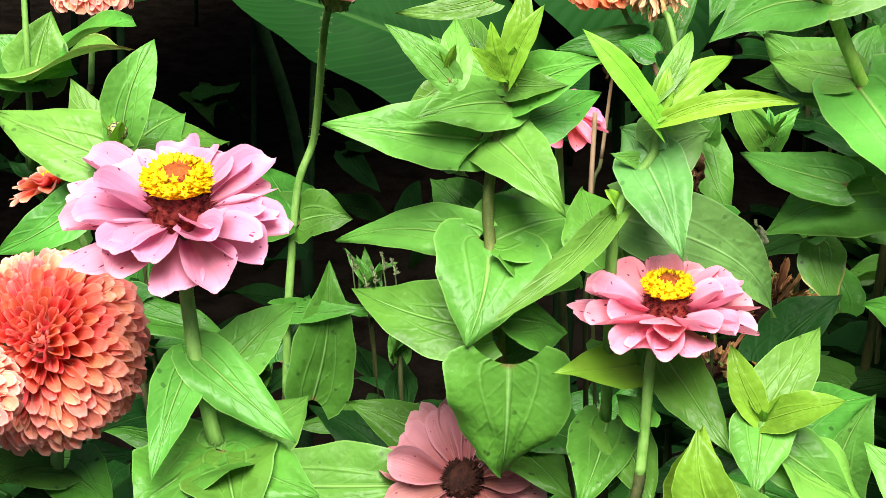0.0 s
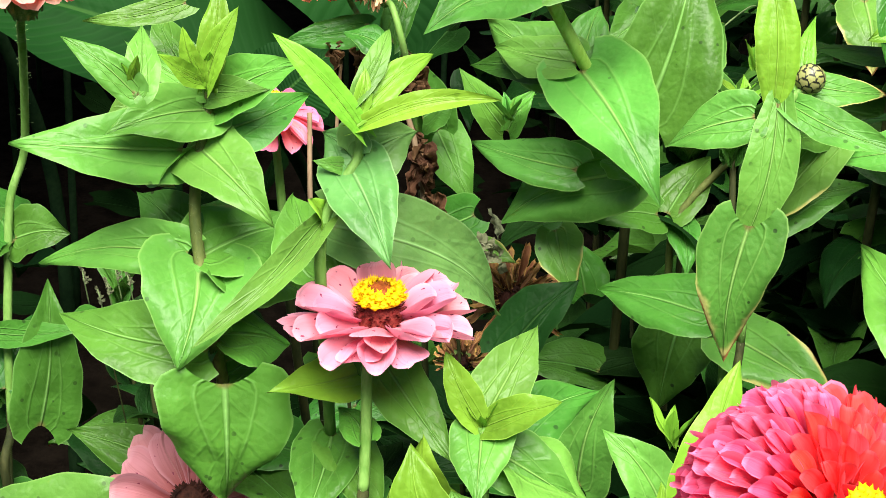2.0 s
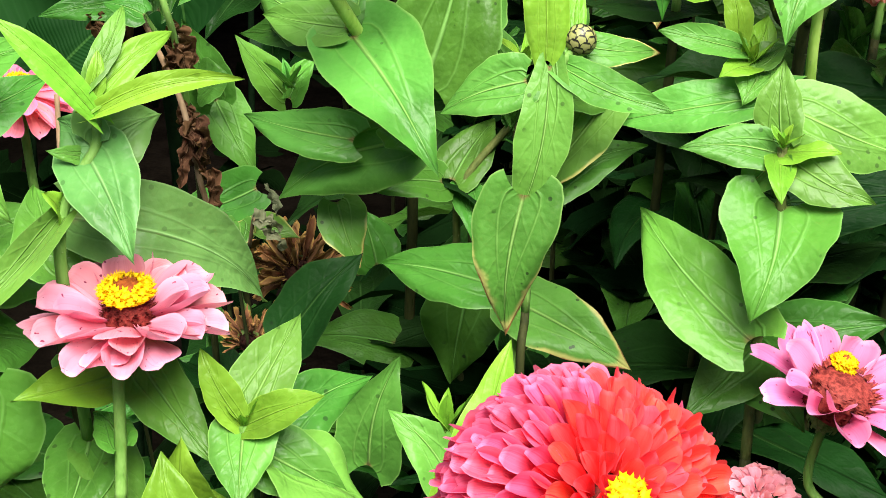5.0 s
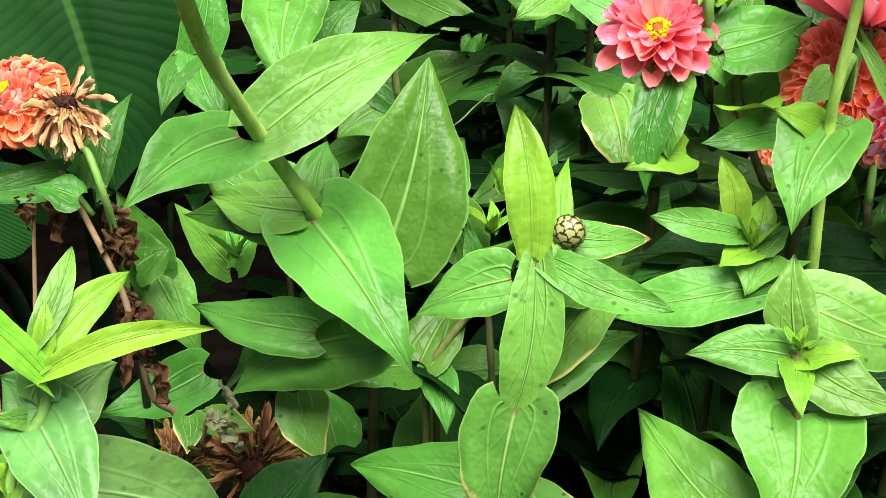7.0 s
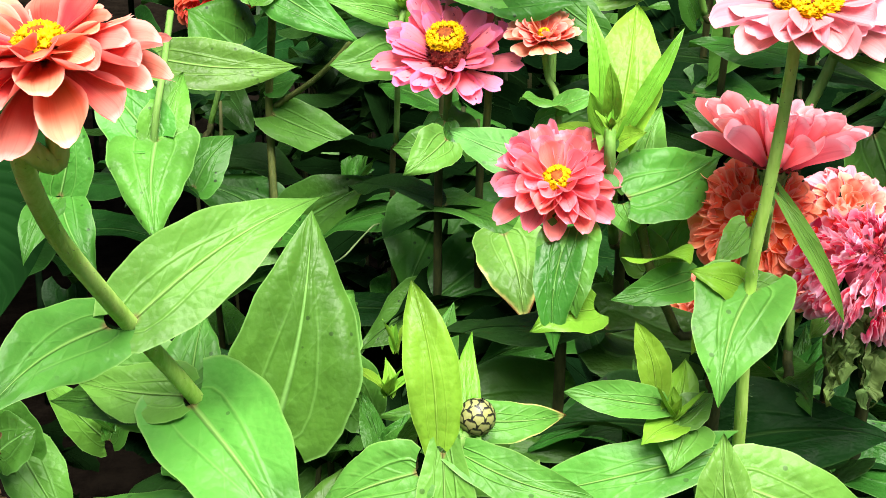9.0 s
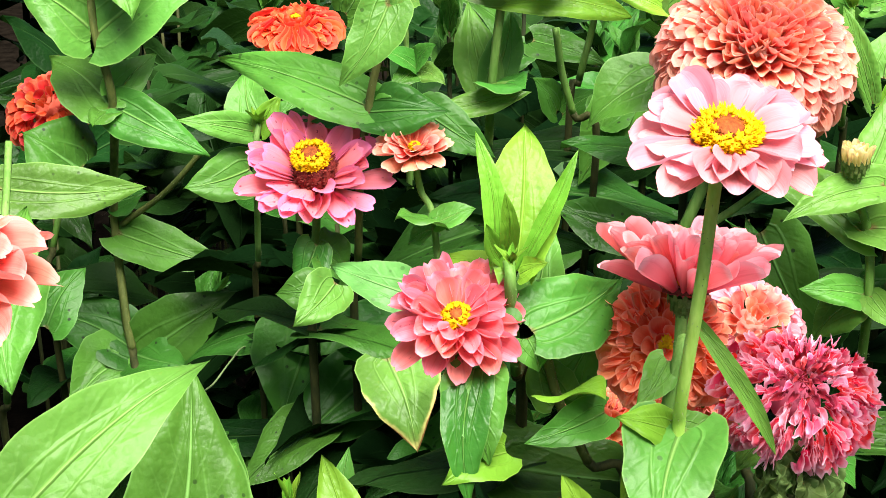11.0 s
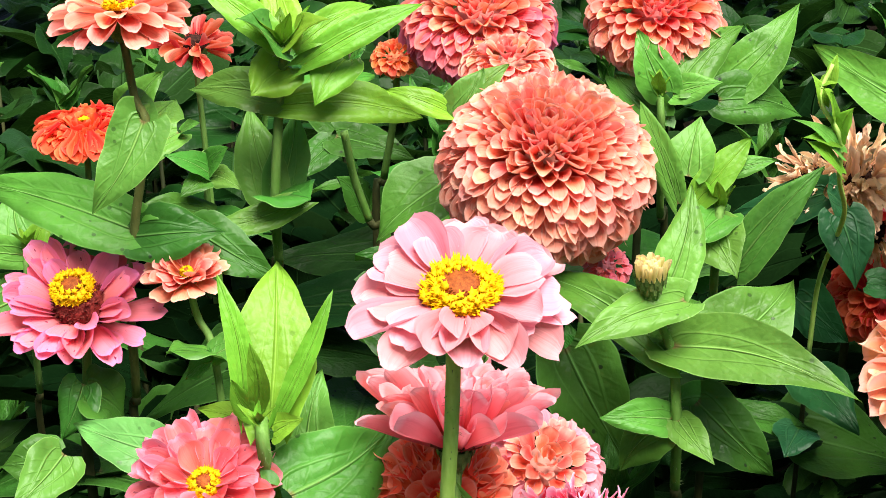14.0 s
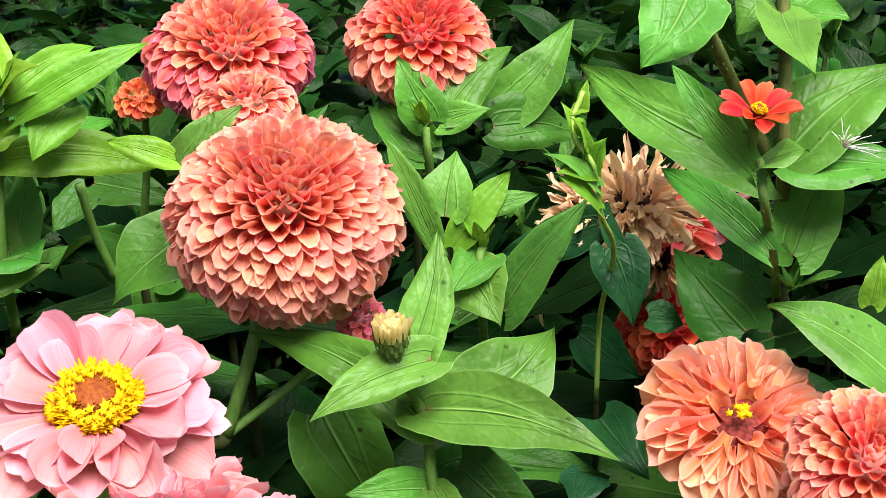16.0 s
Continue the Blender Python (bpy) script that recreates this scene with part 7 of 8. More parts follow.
p = plant("zinnia with a large round coral flower", (0.693, 0.957))
double_flower(p, (0.774, 0.884, 1.09), (-0.038, -0.567, 0.823), 0.0515, "salmon", "large round coral-salmon flower of many overlapping petals", count=560, gold=0, under=118, depth=0.72, width=0.215, outer='salmon', inner='coral', mid=0.1, lay=10.0)
skirt(p, (0.737, 0.887, 0.993), (0.693, 0.957, 0.215), 43)
stem(p, [(0.693, 0.957, 0.215), (0.703, 0.929, 0.547), (0.718, 0.888, 0.947), (0.737, 0.887, 0.993)], 0.0046, 0.0042, STEM_OLD_SHADED, hairs=False, name='lower_stem')
stem(p, [(0.737, 0.887, 0.993), (0.755, 0.887, 1.037), (0.773, 0.897, 1.08)], 0.0042, 0.004)
double_flower(p, (0.804, 0.888, 1.036), (0.145, -0.633, 0.761), 0.0130, "rose", "small rose flower under the large one", count=50)
stem(p, [(0.737, 0.887, 0.993), (0.7697, 0.8912, 1.01), (0.8037, 0.8892, 1.035)], 0.003, 0.0026, hairs=False)

p = plant("zinnia with a yellow-green bud and long bright leaves", (0.803, 0.932))
skirt(p, (0.81, 0.805, 0.955), (0.803, 0.932, 0.215), 44)
stem(p, [(0.803, 0.932, 0.215), (0.807, 0.885, 0.529), (0.812, 0.816, 0.906), (0.81, 0.805, 0.955)], 0.0035, 0.0032, STEM_OLD_SHADED, hairs=False, name='lower_stem')
stem(p, [(0.81, 0.805, 0.955), (0.808, 0.797, 0.994), (0.809, 0.805, 1.02), (0.801, 0.802, 1.041), (0.797, 0.797, 1.056)], 0.0032, 0.0028)
opening_bud(p, (0.797, 0.798, 1.06), (-0.014, -0.116, 0.993), 0.0081, "yellow-cream bud just opening in a green cup")
leaf(p, (0.806, 0.812, 1.042), (0.83, 0.838, 1.088), 0.0233, "fresh", (-0.311, -0.745, 0.59))
leaf(p, (0.813, 0.8, 1.047), (0.759, 0.786, 1.036), 0.0223, "fresh", (0.029, -0.698, 0.715))
leaf(p, (0.809, 0.803, 1.025), (0.869, 0.742, 1.015), 0.0303, "fresh", (-0.434, -0.542, 0.719))
leaf(p, (0.823, 0.8, 1.019), (0.873, 0.823, 1.042), 0.0397, "mid", (-0.05, -0.642, 0.765))
leaf(p, (0.808, 0.805, 1.02), (0.752, 0.876, 1.044), 0.0266, "mid", (-0.361, -0.548, 0.754))
leaf(p, (0.809, 0.806, 1.025), (0.843, 0.863, 1.022), 0.0259, "mid", (0.232, -0.089, 0.969))
leaf(p, (0.806, 0.797, 0.993), (0.771, 0.794, 0.999), 0.0191, "mid", (0.154, -0.724, 0.673))
leaf(p, (0.808, 0.795, 0.993), (0.816, 0.771, 0.981), 0.0158, "fresh", (-0.294, -0.483, 0.825))
leaf(p, (0.804, 0.797, 0.992), (0.784, 0.805, 0.967), 0.0243, "mid", (-0.662, -0.683, 0.309))
leaf(p, (0.819, 0.824, 0.983), (0.851, 0.83, 0.981), 0.0250, "old", (0.204, -0.673, 0.711))
leaf(p, (0.824, 0.814, 0.992), (0.858, 0.805, 0.954), 0.0306, "old", (0.152, -0.925, 0.348))
leaf(p, (0.779, 0.875, 1.001), (0.806, 0.854, 0.939), 0.0422, "old", (0.007, -0.946, 0.325))

p = plant("zinnia with a spiky cluster of fresh leaves", (0.856, 1.011))
skirt(p, (0.869, 0.916, 0.988), (0.856, 1.011, 0.215), 45)
stem(p, [(0.856, 1.011, 0.215), (0.863, 0.982, 0.546), (0.875, 0.938, 0.944), (0.869, 0.916, 0.988)], 0.0033, 0.0030, STEM_OLD_SHADED, hairs=False, name='lower_stem')
stem(p, [(0.869, 0.916, 0.988), (0.86, 0.884, 1.05), (0.863, 0.887, 1.062)], 0.003, 0.003)
leaf(p, (0.843, 0.893, 1.063), (0.826, 0.9, 1.115), 0.0146, "fresh", (-0.083, -0.99, 0.117), shape="slim")
leaf(p, (0.849, 0.895, 1.076), (0.861, 0.91, 1.102), 0.0243, "fresh", (-0.248, -0.781, 0.573))
leaf(p, (0.85, 0.891, 1.062), (0.881, 0.893, 1.093), 0.0179, "young", (-0.41, -0.793, 0.451), shape="slim")
leaf(p, (0.865, 0.892, 1.078), (0.892, 0.887, 1.082), 0.0125, "fresh", (-0.214, -0.777, 0.592))
leaf(p, (0.854, 0.887, 1.054), (0.86, 0.858, 1.033), 0.0291, "fresh", (-0.288, -0.596, 0.749))
leaf(p, (0.868, 0.878, 1.033), (0.91, 0.872, 1.081), 0.0239, "fresh", (-0.536, -0.756, 0.375))
leaf(p, (0.865, 0.885, 1.058), (0.841, 0.866, 1.049), 0.0220, "mid", (0.036, -0.434, 0.9))
tuft(p, (0.862, 0.886, 1.061), (0.043, -0.09, 0.995), 0.0191, "young", 3, 35)

p = plant("leafy zinnia tip in front of a coral flower", (0.865, 1.126))
skirt(p, (0.881, 1.032, 1.015), (0.865, 1.126, 0.215), 46)
stem(p, [(0.865, 1.126, 0.215), (0.875, 1.098, 0.558), (0.889, 1.054, 0.971), (0.881, 1.032, 1.015)], 0.0033, 0.0030, STEM_OLD_SHADED, hairs=False, name='lower_stem')
stem(p, [(0.881, 1.032, 1.015), (0.871, 1, 1.077), (0.872, 1.005, 1.092)], 0.003, 0.003)
leaf(p, (0.875, 1.004, 1.095), (0.863, 1.017, 1.13), 0.0252, "mid", (-0.165, -0.934, 0.318))
leaf(p, (0.882, 1.004, 1.099), (0.929, 1.024, 1.126), 0.0265, "mid", (-0.071, -0.742, 0.667))
leaf(p, (0.879, 1.003, 1.094), (0.904, 0.991, 1.101), 0.0178, "fresh", (-0.483, -0.715, 0.505))
leaf(p, (0.871, 1.002, 1.081), (0.854, 1.033, 1.104), 0.0240, "old", (-0.311, -0.671, 0.673))
leaf(p, (0.87, 1, 1.077), (0.849, 1.033, 1.102), 0.0249, "mid", (0.002, -0.596, 0.803))
tuft(p, (0.869, 0.996, 1.096), (0.043, -0.09, 0.995), 0.0169, "young", 2, 35)
leaf(p, (0.921, 1.04, 1.083), (0.976, 1.054, 1.131), 0.0325, "mid", (-0.274, -0.789, 0.551))
leaf(p, (0.917, 1.031, 1.082), (0.972, 1.037, 1.066), 0.0328, "old", (0.234, -0.846, 0.479))

p = plant("low leafy zinnia between taller stalks", (0.621, 1.259))
stem(p, [(0.621, 1.259, 0.215), (0.6212, 1.179, 0.9707), (0.6231, 1.127, 1.043)], 0.0032, 0.0026, hairs=False)
leaf(p, (0.6231, 1.127, 1.043), (0.5966, 1.115, 1.06), 0.0190, "mid", (0.01059, -0.533, 0.5854))
leaf(p, (0.6227, 1.128, 1.045), (0.6355, 1.116, 1.061), 0.0182, "mid", (0.01082, -0.5333, 0.5842))
leaf(p, (0.6239, 1.127, 1.042), (0.6403, 1.11, 1.035), 0.0174, "fresh", (0.01011, -0.5328, 0.5862))
leaf(p, (0.6215, 1.127, 1.043), (0.6033, 1.109, 1.035), 0.0182, "mid", (0.01153, -0.533, 0.5853))
leaf(p, (0.6213, 1.12, 1.018), (0.5754, 1.106, 1.031), 0.0229, "old", (0.01165, -0.5289, 0.6003))
leaf(p, (0.6229, 1.12, 1.016), (0.6572, 1.102, 1.008), 0.0221, "old", (0.0107, -0.5286, 0.6016))
leaf(p, (0.5779, 1.134, 1.08), (0.6004, 1.125, 1.109), 0.0308, "mid", (0.03732, -0.5368, 0.5638))
leaf(p, (0.6068, 1.133, 1.069), (0.5719, 1.111, 1.051), 0.0229, "fresh", (0.02023, -0.5364, 0.5698))
leaf(p, (0.608, 1.133, 1.069), (0.6195, 1.12, 1.077), 0.0119, "fresh", (0.01952, -0.5363, 0.5703))
leaf(p, (0.7052, 1.149, 1.054), (0.7512, 1.125, 1.04), 0.0299, "old", (-0.03717, -0.5341, 0.5759))
leaf(p, (0.7018, 1.148, 1.05), (0.6769, 1.129, 1.032), 0.0242, "old", (-0.0352, -0.5336, 0.5786))
leaf(p, (0.7195, 1.135, 1.007), (0.7002, 1.128, 1.033), 0.0258, "old", (-0.04545, -0.5263, 0.6032))
leaf(p, (0.7227, 1.134, 1.005), (0.7474, 1.121, 1.024), 0.0242, "mid", (-0.0473, -0.5258, 0.6044))

p = plant("tall zinnia with a broad bright leafy tip", (0.647, 1.102))
skirt(p, (0.652, 0.999, 1.021), (0.647, 1.102, 0.215), 47)
stem(p, [(0.647, 1.102, 0.215), (0.649, 1.068, 0.56), (0.651, 1.018, 0.975), (0.652, 0.999, 1.021)], 0.0040, 0.0036, STEM_OLD_SHADED, hairs=False, name='lower_stem')
stem(p, [(0.652, 0.999, 1.021), (0.652, 0.98, 1.064), (0.658, 0.975, 1.117), (0.662, 0.961, 1.145)], 0.0036, 0.0034)
leaf(p, (0.669, 0.959, 1.135), (0.734, 0.964, 1.161), 0.0165, "young", (-0.134, -0.86, 0.492), shape="slim")
leaf(p, (0.668, 0.961, 1.144), (0.71, 0.978, 1.16), 0.0160, "young", (0.091, -0.811, 0.578), shape="slim")
leaf(p, (0.66, 0.962, 1.145), (0.619, 0.978, 1.181), 0.0186, "young", (0.06, -0.891, 0.451), shape="slim")
leaf(p, (0.661, 0.962, 1.146), (0.661, 0.994, 1.182), 0.0224, "young", (-0.144, -0.733, 0.665))
leaf(p, (0.66, 0.961, 1.145), (0.639, 0.95, 1.163), 0.0331, "fresh", (0.694, -0.325, 0.642))
leaf(p, (0.661, 0.961, 1.144), (0.683, 0.94, 1.16), 0.0238, "young", (-0.661, -0.134, 0.738))
tuft(p, (0.661, 0.962, 1.146), (0.043, -0.09, 0.995), 0.0248, "young", 3, 35)
leaf(p, (0.662, 0.969, 1.134), (0.642, 0.954, 1.123), 0.0288, "young", (0.183, -0.728, 0.661))
leaf(p, (0.692, 0.968, 1.135), (0.673, 0.949, 1.116), 0.0242, "young", (0.071, -0.74, 0.669))
leaf(p, (0.656, 0.974, 1.113), (0.732, 0.976, 1.099), 0.0254, "young", (0.121, -0.842, 0.527), shape="slim")
leaf(p, (0.656, 0.975, 1.118), (0.613, 1, 1.12), 0.0266, "fresh", (-0.379, -0.698, 0.607))
leaf(p, (0.659, 0.993, 1.109), (0.715, 1.026, 1.114), 0.0272, "mid", (0.16, -0.39, 0.907))
leaf(p, (0.667, 0.977, 1.061), (0.613, 0.972, 1.051), 0.0175, "fresh", (-0.036, -0.812, 0.583), shape="slim")
leaf(p, (0.652, 0.98, 1.064), (0.669, 0.966, 1.064), 0.0487, "mid", (0.003, -0.023, 1))
leaf(p, (0.655, 0.999, 1.058), (0.67, 1.02, 1.101), 0.0237, "fresh", (-0.063, -0.888, 0.456))
leaf(p, (0.651, 0.999, 1.057), (0.645, 1.026, 1.104), 0.0280, "fresh", (0.001, -0.867, 0.497))
skirt(p, (0.704, 1.005, 1.038), (0.647, 1.102, 0.215), 48)
stem(p, [(0.647, 1.102, 0.215), (0.675, 1.064, 0.566), (0.717, 1.006, 0.99), (0.704, 1.005, 1.038)], 0.0033, 0.0030, STEM_OLD_SHADED, hairs=False, name='lower_stem')
stem(p, [(0.704, 1.005, 1.038), (0.697, 1.004, 1.064), (0.693, 1.002, 1.09)], 0.003, 0.003)
leaf(p, (0.737, 0.937, 1.075), (0.697, 0.936, 1.047), 0.0391, "mid", (-0.436, -0.631, 0.642))
leaf(p, (0.736, 0.919, 1.113), (0.706, 0.928, 1.125), 0.0141, "young", (-0.061, -0.842, 0.536), arch=0.16, shape="slim")
leaf(p, (0.736, 0.917, 1.108), (0.754, 0.921, 1.134), 0.0221, "fresh", (-0.339, -0.861, 0.379))
leaf(p, (0.737, 0.916, 1.107), (0.766, 0.919, 1.135), 0.0230, "fresh", (-0.326, -0.838, 0.438))

p = plant("zinnia with a rosy-red full flower", (0.768, 1.176))
double_flower(p, (0.782, 1.06, 1.132), (-0.093, -0.556, 0.826), 0.0452, "rosy", "full rosy-red flower fading to mauve at the rim", count=260, inner='coral', outer='mauve', under=112, depth=0.62, width=0.23)
skirt(p, (0.774, 1.084, 1.034), (0.768, 1.176, 0.215), 49)
stem(p, [(0.768, 1.176, 0.215), (0.768, 1.138, 0.564), (0.767, 1.082, 0.984), (0.774, 1.084, 1.034)], 0.0035, 0.0032, STEM_OLD_SHADED, hairs=False, name='lower_stem')
stem(p, [(0.774, 1.084, 1.034), (0.7819, 1.083, 1.077), (0.7826, 1.064, 1.126)], 0.0032, 0.0026)

p = plant("zinnia with a salmon flower half hidden", (0.758, 1.042))
double_flower(p, (0.772, 0.945, 1.127), (-0.008, -0.302, 0.953), 0.0249, "salmon", "pale salmon flower half hidden behind leaves", count=90)
skirt(p, (0.767, 0.96, 1.068), (0.758, 1.042, 0.215), 50)
stem(p, [(0.758, 1.042, 0.215), (0.759, 1.008, 0.579), (0.76, 0.956, 1.018), (0.767, 0.96, 1.068)], 0.0035, 0.0032, STEM_OLD_SHADED, hairs=False, name='lower_stem')
stem(p, [(0.767, 0.96, 1.068), (0.7705, 0.9545, 1.093), (0.772, 0.9461, 1.123)], 0.0032, 0.0026)

p = plant("zinnia with an orange flower between leaves", (0.723, 1.189))
double_flower(p, (0.734, 1.067, 1.115), (-0.186, -0.493, 0.85), 0.0151, "orange", "small orange flower between leaves", count=60)
skirt(p, (0.727, 1.098, 1.037), (0.723, 1.189, 0.215), 51)
stem(p, [(0.723, 1.189, 0.215), (0.722, 1.156, 0.566), (0.721, 1.106, 0.989), (0.727, 1.098, 1.037)], 0.0035, 0.0032, STEM_OLD_SHADED, hairs=False, name='lower_stem')
stem(p, [(0.727, 1.098, 1.037), (0.7334, 1.082, 1.081), (0.7344, 1.068, 1.113)], 0.0032, 0.0026, hairs=False)

p = plant("zinnia with a coral dome flower", (0.860, 1.132))
double_flower(p, (0.883, 1.045, 1.127), (-0.05, -0.493, 0.869), 0.0404, "coral", "domed coral flower with pale petal rims", count=260, inner='coral_deep', outer='salmon', under=115, depth=0.72, width=0.23)
skirt(p, (0.877, 1.057, 1.024), (0.86, 1.132, 0.215), 52)
stem(p, [(0.86, 1.132, 0.215), (0.865, 1.1, 0.559), (0.872, 1.054, 0.974), (0.877, 1.057, 1.024)], 0.0035, 0.0032, STEM_OLD_SHADED, hairs=False, name='lower_stem')
stem(p, [(0.877, 1.057, 1.024), (0.8822, 1.061, 1.072), (0.8833, 1.048, 1.122)], 0.0032, 0.0026)

p = plant("zinnia with an open peach and salmon flower", (0.953, 0.953))
double_flower(p, (0.956, 0.822, 0.98), (-0.076, -0.598, 0.798), 0.0445, "apricot", "wide peach flower with an orange inner ring and a dark middle", count=62, depth=0.3, under=94, width=0.34, shape='spoon', lay=10.0, tile=8.0, short=0.4, open_middle=0.05, inner='peach', mid=0.26, gold=8, ruffle=0.8)
skirt(p, (0.97, 0.853, 0.921), (0.953, 0.953, 0.215), 53)
stem(p, [(0.953, 0.953, 0.215), (0.96, 0.916, 0.513), (0.972, 0.862, 0.872), (0.97, 0.853, 0.921)], 0.0044, 0.0040, STEM_OLD_SHADED, hairs=False, name='lower_stem')
stem(p, [(0.97, 0.853, 0.921), (0.9627, 0.8483, 0.939), (0.9565, 0.826, 0.9747)], 0.004, 0.004)

p = plant("zinnia with a round coral flower at the edge", (1.005, 0.936))
double_flower(p, (0.984, 0.76, 0.981), (-0.117, -0.621, 0.775), 0.0352, "coral", "round full coral flower", count=240, outer='salmon', under=112, depth=0.7, width=0.23)
skirt(p, (1.001, 0.789, 0.916), (1.005, 0.936, 0.215), 54)
stem(p, [(1.005, 0.936, 0.215), (1, 0.872, 0.512), (0.993, 0.776, 0.869), (1.001, 0.789, 0.916)], 0.0035, 0.0032, STEM_OLD_SHADED, hairs=False, name='lower_stem')
stem(p, [(1.001, 0.789, 0.916), (0.9921, 0.7828, 0.943), (0.9846, 0.7633, 0.9769)], 0.0032, 0.0026)

p = plant("withered zinnia with tan curled petals and some still red", (0.955, 1.069))
withered_flower(p, (0.963, 0.948, 1.048), (-0.2, -0.35, 0.9), 0.034, "dried", "withered tan flower with curled papery petals", count=60, hang=8)
stem(p, [(0.976, 0.972, 1.034), (0.9726, 0.9654, 1.027), (0.964, 0.9498, 1.043)], 0.003, 0.0026, hairs=False)
withered_flower(p, (0.995, 0.967, 1.032), (0.077, -0.685, 0.725), 0.024, "rosy", "half-withered red flower", count=40, hang=20, shape='cupped')
withered_flower(p, (1.022, 0.979, 1.026), (0.077, -0.685, 0.725), 0.0215, "faded", "half-withered dusty coral flower", count=26, hang=20, shape='cupped')
stem(p, [(0.977, 0.981, 0.963), (0.9988, 0.9866, 0.9875), (1.022, 0.9812, 1.024)], 0.003, 0.0026, hairs=False)
withered_flower(p, (0.983, 0.964, 1.014), (-0.1, -0.9, 0.3), 0.024, "dried", "dry tan flower hanging below", count=36, hang=30)
stem(p, [(0.977, 0.981, 0.963), (0.9811, 0.9827, 0.9851), (0.9834, 0.9674, 1.013)], 0.003, 0.0026, hairs=False)
withered_flower(p, (0.934, 0.938, 1.055), (-0.75, -0.45, 0.35), 0.0240, "dried", "withered flower gone to narrow tan strands", count=20, hang=-30)
stem(p, [(0.976, 0.972, 1.034), (0.9636, 0.9602, 1.04), (0.9369, 0.9397, 1.054)], 0.003, 0.0026, hairs=False)
skirt(p, (0.977, 0.981, 0.963), (0.955, 1.069, 0.215), 55)
stem(p, [(0.955, 1.069, 0.215), (0.964, 1.037, 0.532), (0.977, 0.988, 0.913), (0.977, 0.981, 0.963)], 0.0035, 0.0032, STEM_OLD_SHADED, hairs=False, name='lower_stem')
stem(p, [(0.977, 0.981, 0.963), (0.9879, 0.9815, 0.9986), (0.9947, 0.9695, 1.029)], 0.0032, 0.0026, hairs=False)

p = plant("zinnia with a dark red flower deep in the shade", (0.967, 1.057))
double_flower(p, (0.996, 0.978, 0.967), (-0.092, -0.553, 0.828), 0.0327, "scarlet", "dark red flower deep in the shade", count=110)
skirt(p, (1.009, 1.014, 0.888), (0.967, 1.057, 0.215), 56)
stem(p, [(0.967, 1.057, 0.215), (0.984, 1.04, 0.498), (1.008, 1.016, 0.839), (1.009, 1.014, 0.888)], 0.0035, 0.0032, STEM_OLD_SHADED, hairs=False, name='lower_stem')
stem(p, [(1.009, 1.014, 0.888), (1.002, 1.001, 0.9244), (0.9965, 0.9807, 0.9629)], 0.0032, 0.0026, hairs=False)

p = plant("zinnia with a tiny red-orange flower and few petals", (1.080, 1.100))
single_flower(p, (0.956, 0.797, 1.127), (0.032, -0.501, 0.865), 0.0183, "scarlet", "small red-orange flower with eight petals", rows=(9,), droop=-28, cone=0.5, gold=0.7, ring=0.16, width=0.42)
skirt(p, (1.037, 0.933, 0.975), (1.08, 1.1, 0.215), 57)
stem(p, [(1.08, 1.1, 0.215), (1.071, 1.047, 0.547), (1.057, 0.968, 0.946), (1.037, 0.933, 0.975)], 0.0031, 0.0028, STEM_OLD_SHADED, hairs=False, name='lower_stem')
stem(p, [(1.037, 0.933, 0.975), (1.011, 0.887, 1.013), (0.981, 0.833, 1.056), (0.958, 0.796, 1.09), (0.959, 0.801, 1.105), (0.9566, 0.8038, 1.11), (0.9559, 0.7984, 1.125)], 0.0028, 0.0028)
leaf(p, (0.956, 0.801, 1.103), (0.931, 0.823, 1.147), 0.0165, "mid", (-0.247, -0.918, 0.309), shape="slim")
leaf(p, (0.959, 0.8, 1.105), (0.974, 0.788, 1.112), 0.0276, "fresh", (-0.381, 0.083, 0.921))

p = plant("tall zinnia stalks with broad pale leaves", (0.965, 0.936))
skirt(p, (1.008, 0.876, 1.045), (0.965, 0.936, 0.215), 58)
stem(p, [(0.965, 0.936, 0.215), (0.984, 0.918, 0.57), (1.014, 0.891, 0.998), (1.008, 0.876, 1.045)], 0.0050, 0.0045, STEM_OLD_SHADED, hairs=False, name='lower_stem')
stem(p, [(1.008, 0.876, 1.045), (1.002, 0.861, 1.093), (1.009, 0.872, 1.133), (1.014, 0.883, 1.172)], 0.0045, 0.004, STEM_RED)
stem(p, [(1.001, 0.868, 1.081), (0.981, 0.865, 1.122), (0.966, 0.855, 1.146), (0.951, 0.844, 1.166)], 0.0042, 0.004, STEM_RED)
leaf(p, (0.95, 0.846, 1.171), (0.922, 0.834, 1.145), 0.0412, "fresh", (-0.277, -0.738, 0.615), shape="heart")
leaf(p, (1.006, 0.869, 1.154), (0.991, 0.812, 1.135), 0.0285, "fresh", (0.071, -0.336, 0.939))
leaf(p, (1.009, 0.878, 1.153), (0.989, 0.881, 1.144), 0.0365, "mid", (-0.386, -0.484, 0.785))
leaf(p, (1.012, 0.877, 1.151), (1.035, 0.86, 1.149), 0.0317, "mid", (-0.227, -0.391, 0.892))
leaf(p, (1.002, 0.86, 1.091), (1.077, 0.862, 1.123), 0.0458, "mid", (-0.329, -0.508, 0.796))
leaf(p, (1.002, 0.859, 1.088), (1.058, 0.841, 1.079), 0.0385, "mid", (-0.018, -0.516, 0.856))
leaf(p, (1, 0.87, 1.082), (0.943, 0.963, 1.124), 0.0388, "mid", (-0.48, -0.593, 0.647))
leaf(p, (1.003, 0.856, 1.043), (1.04, 0.879, 1.079), 0.0319, "mid", (0.032, -0.849, 0.527))
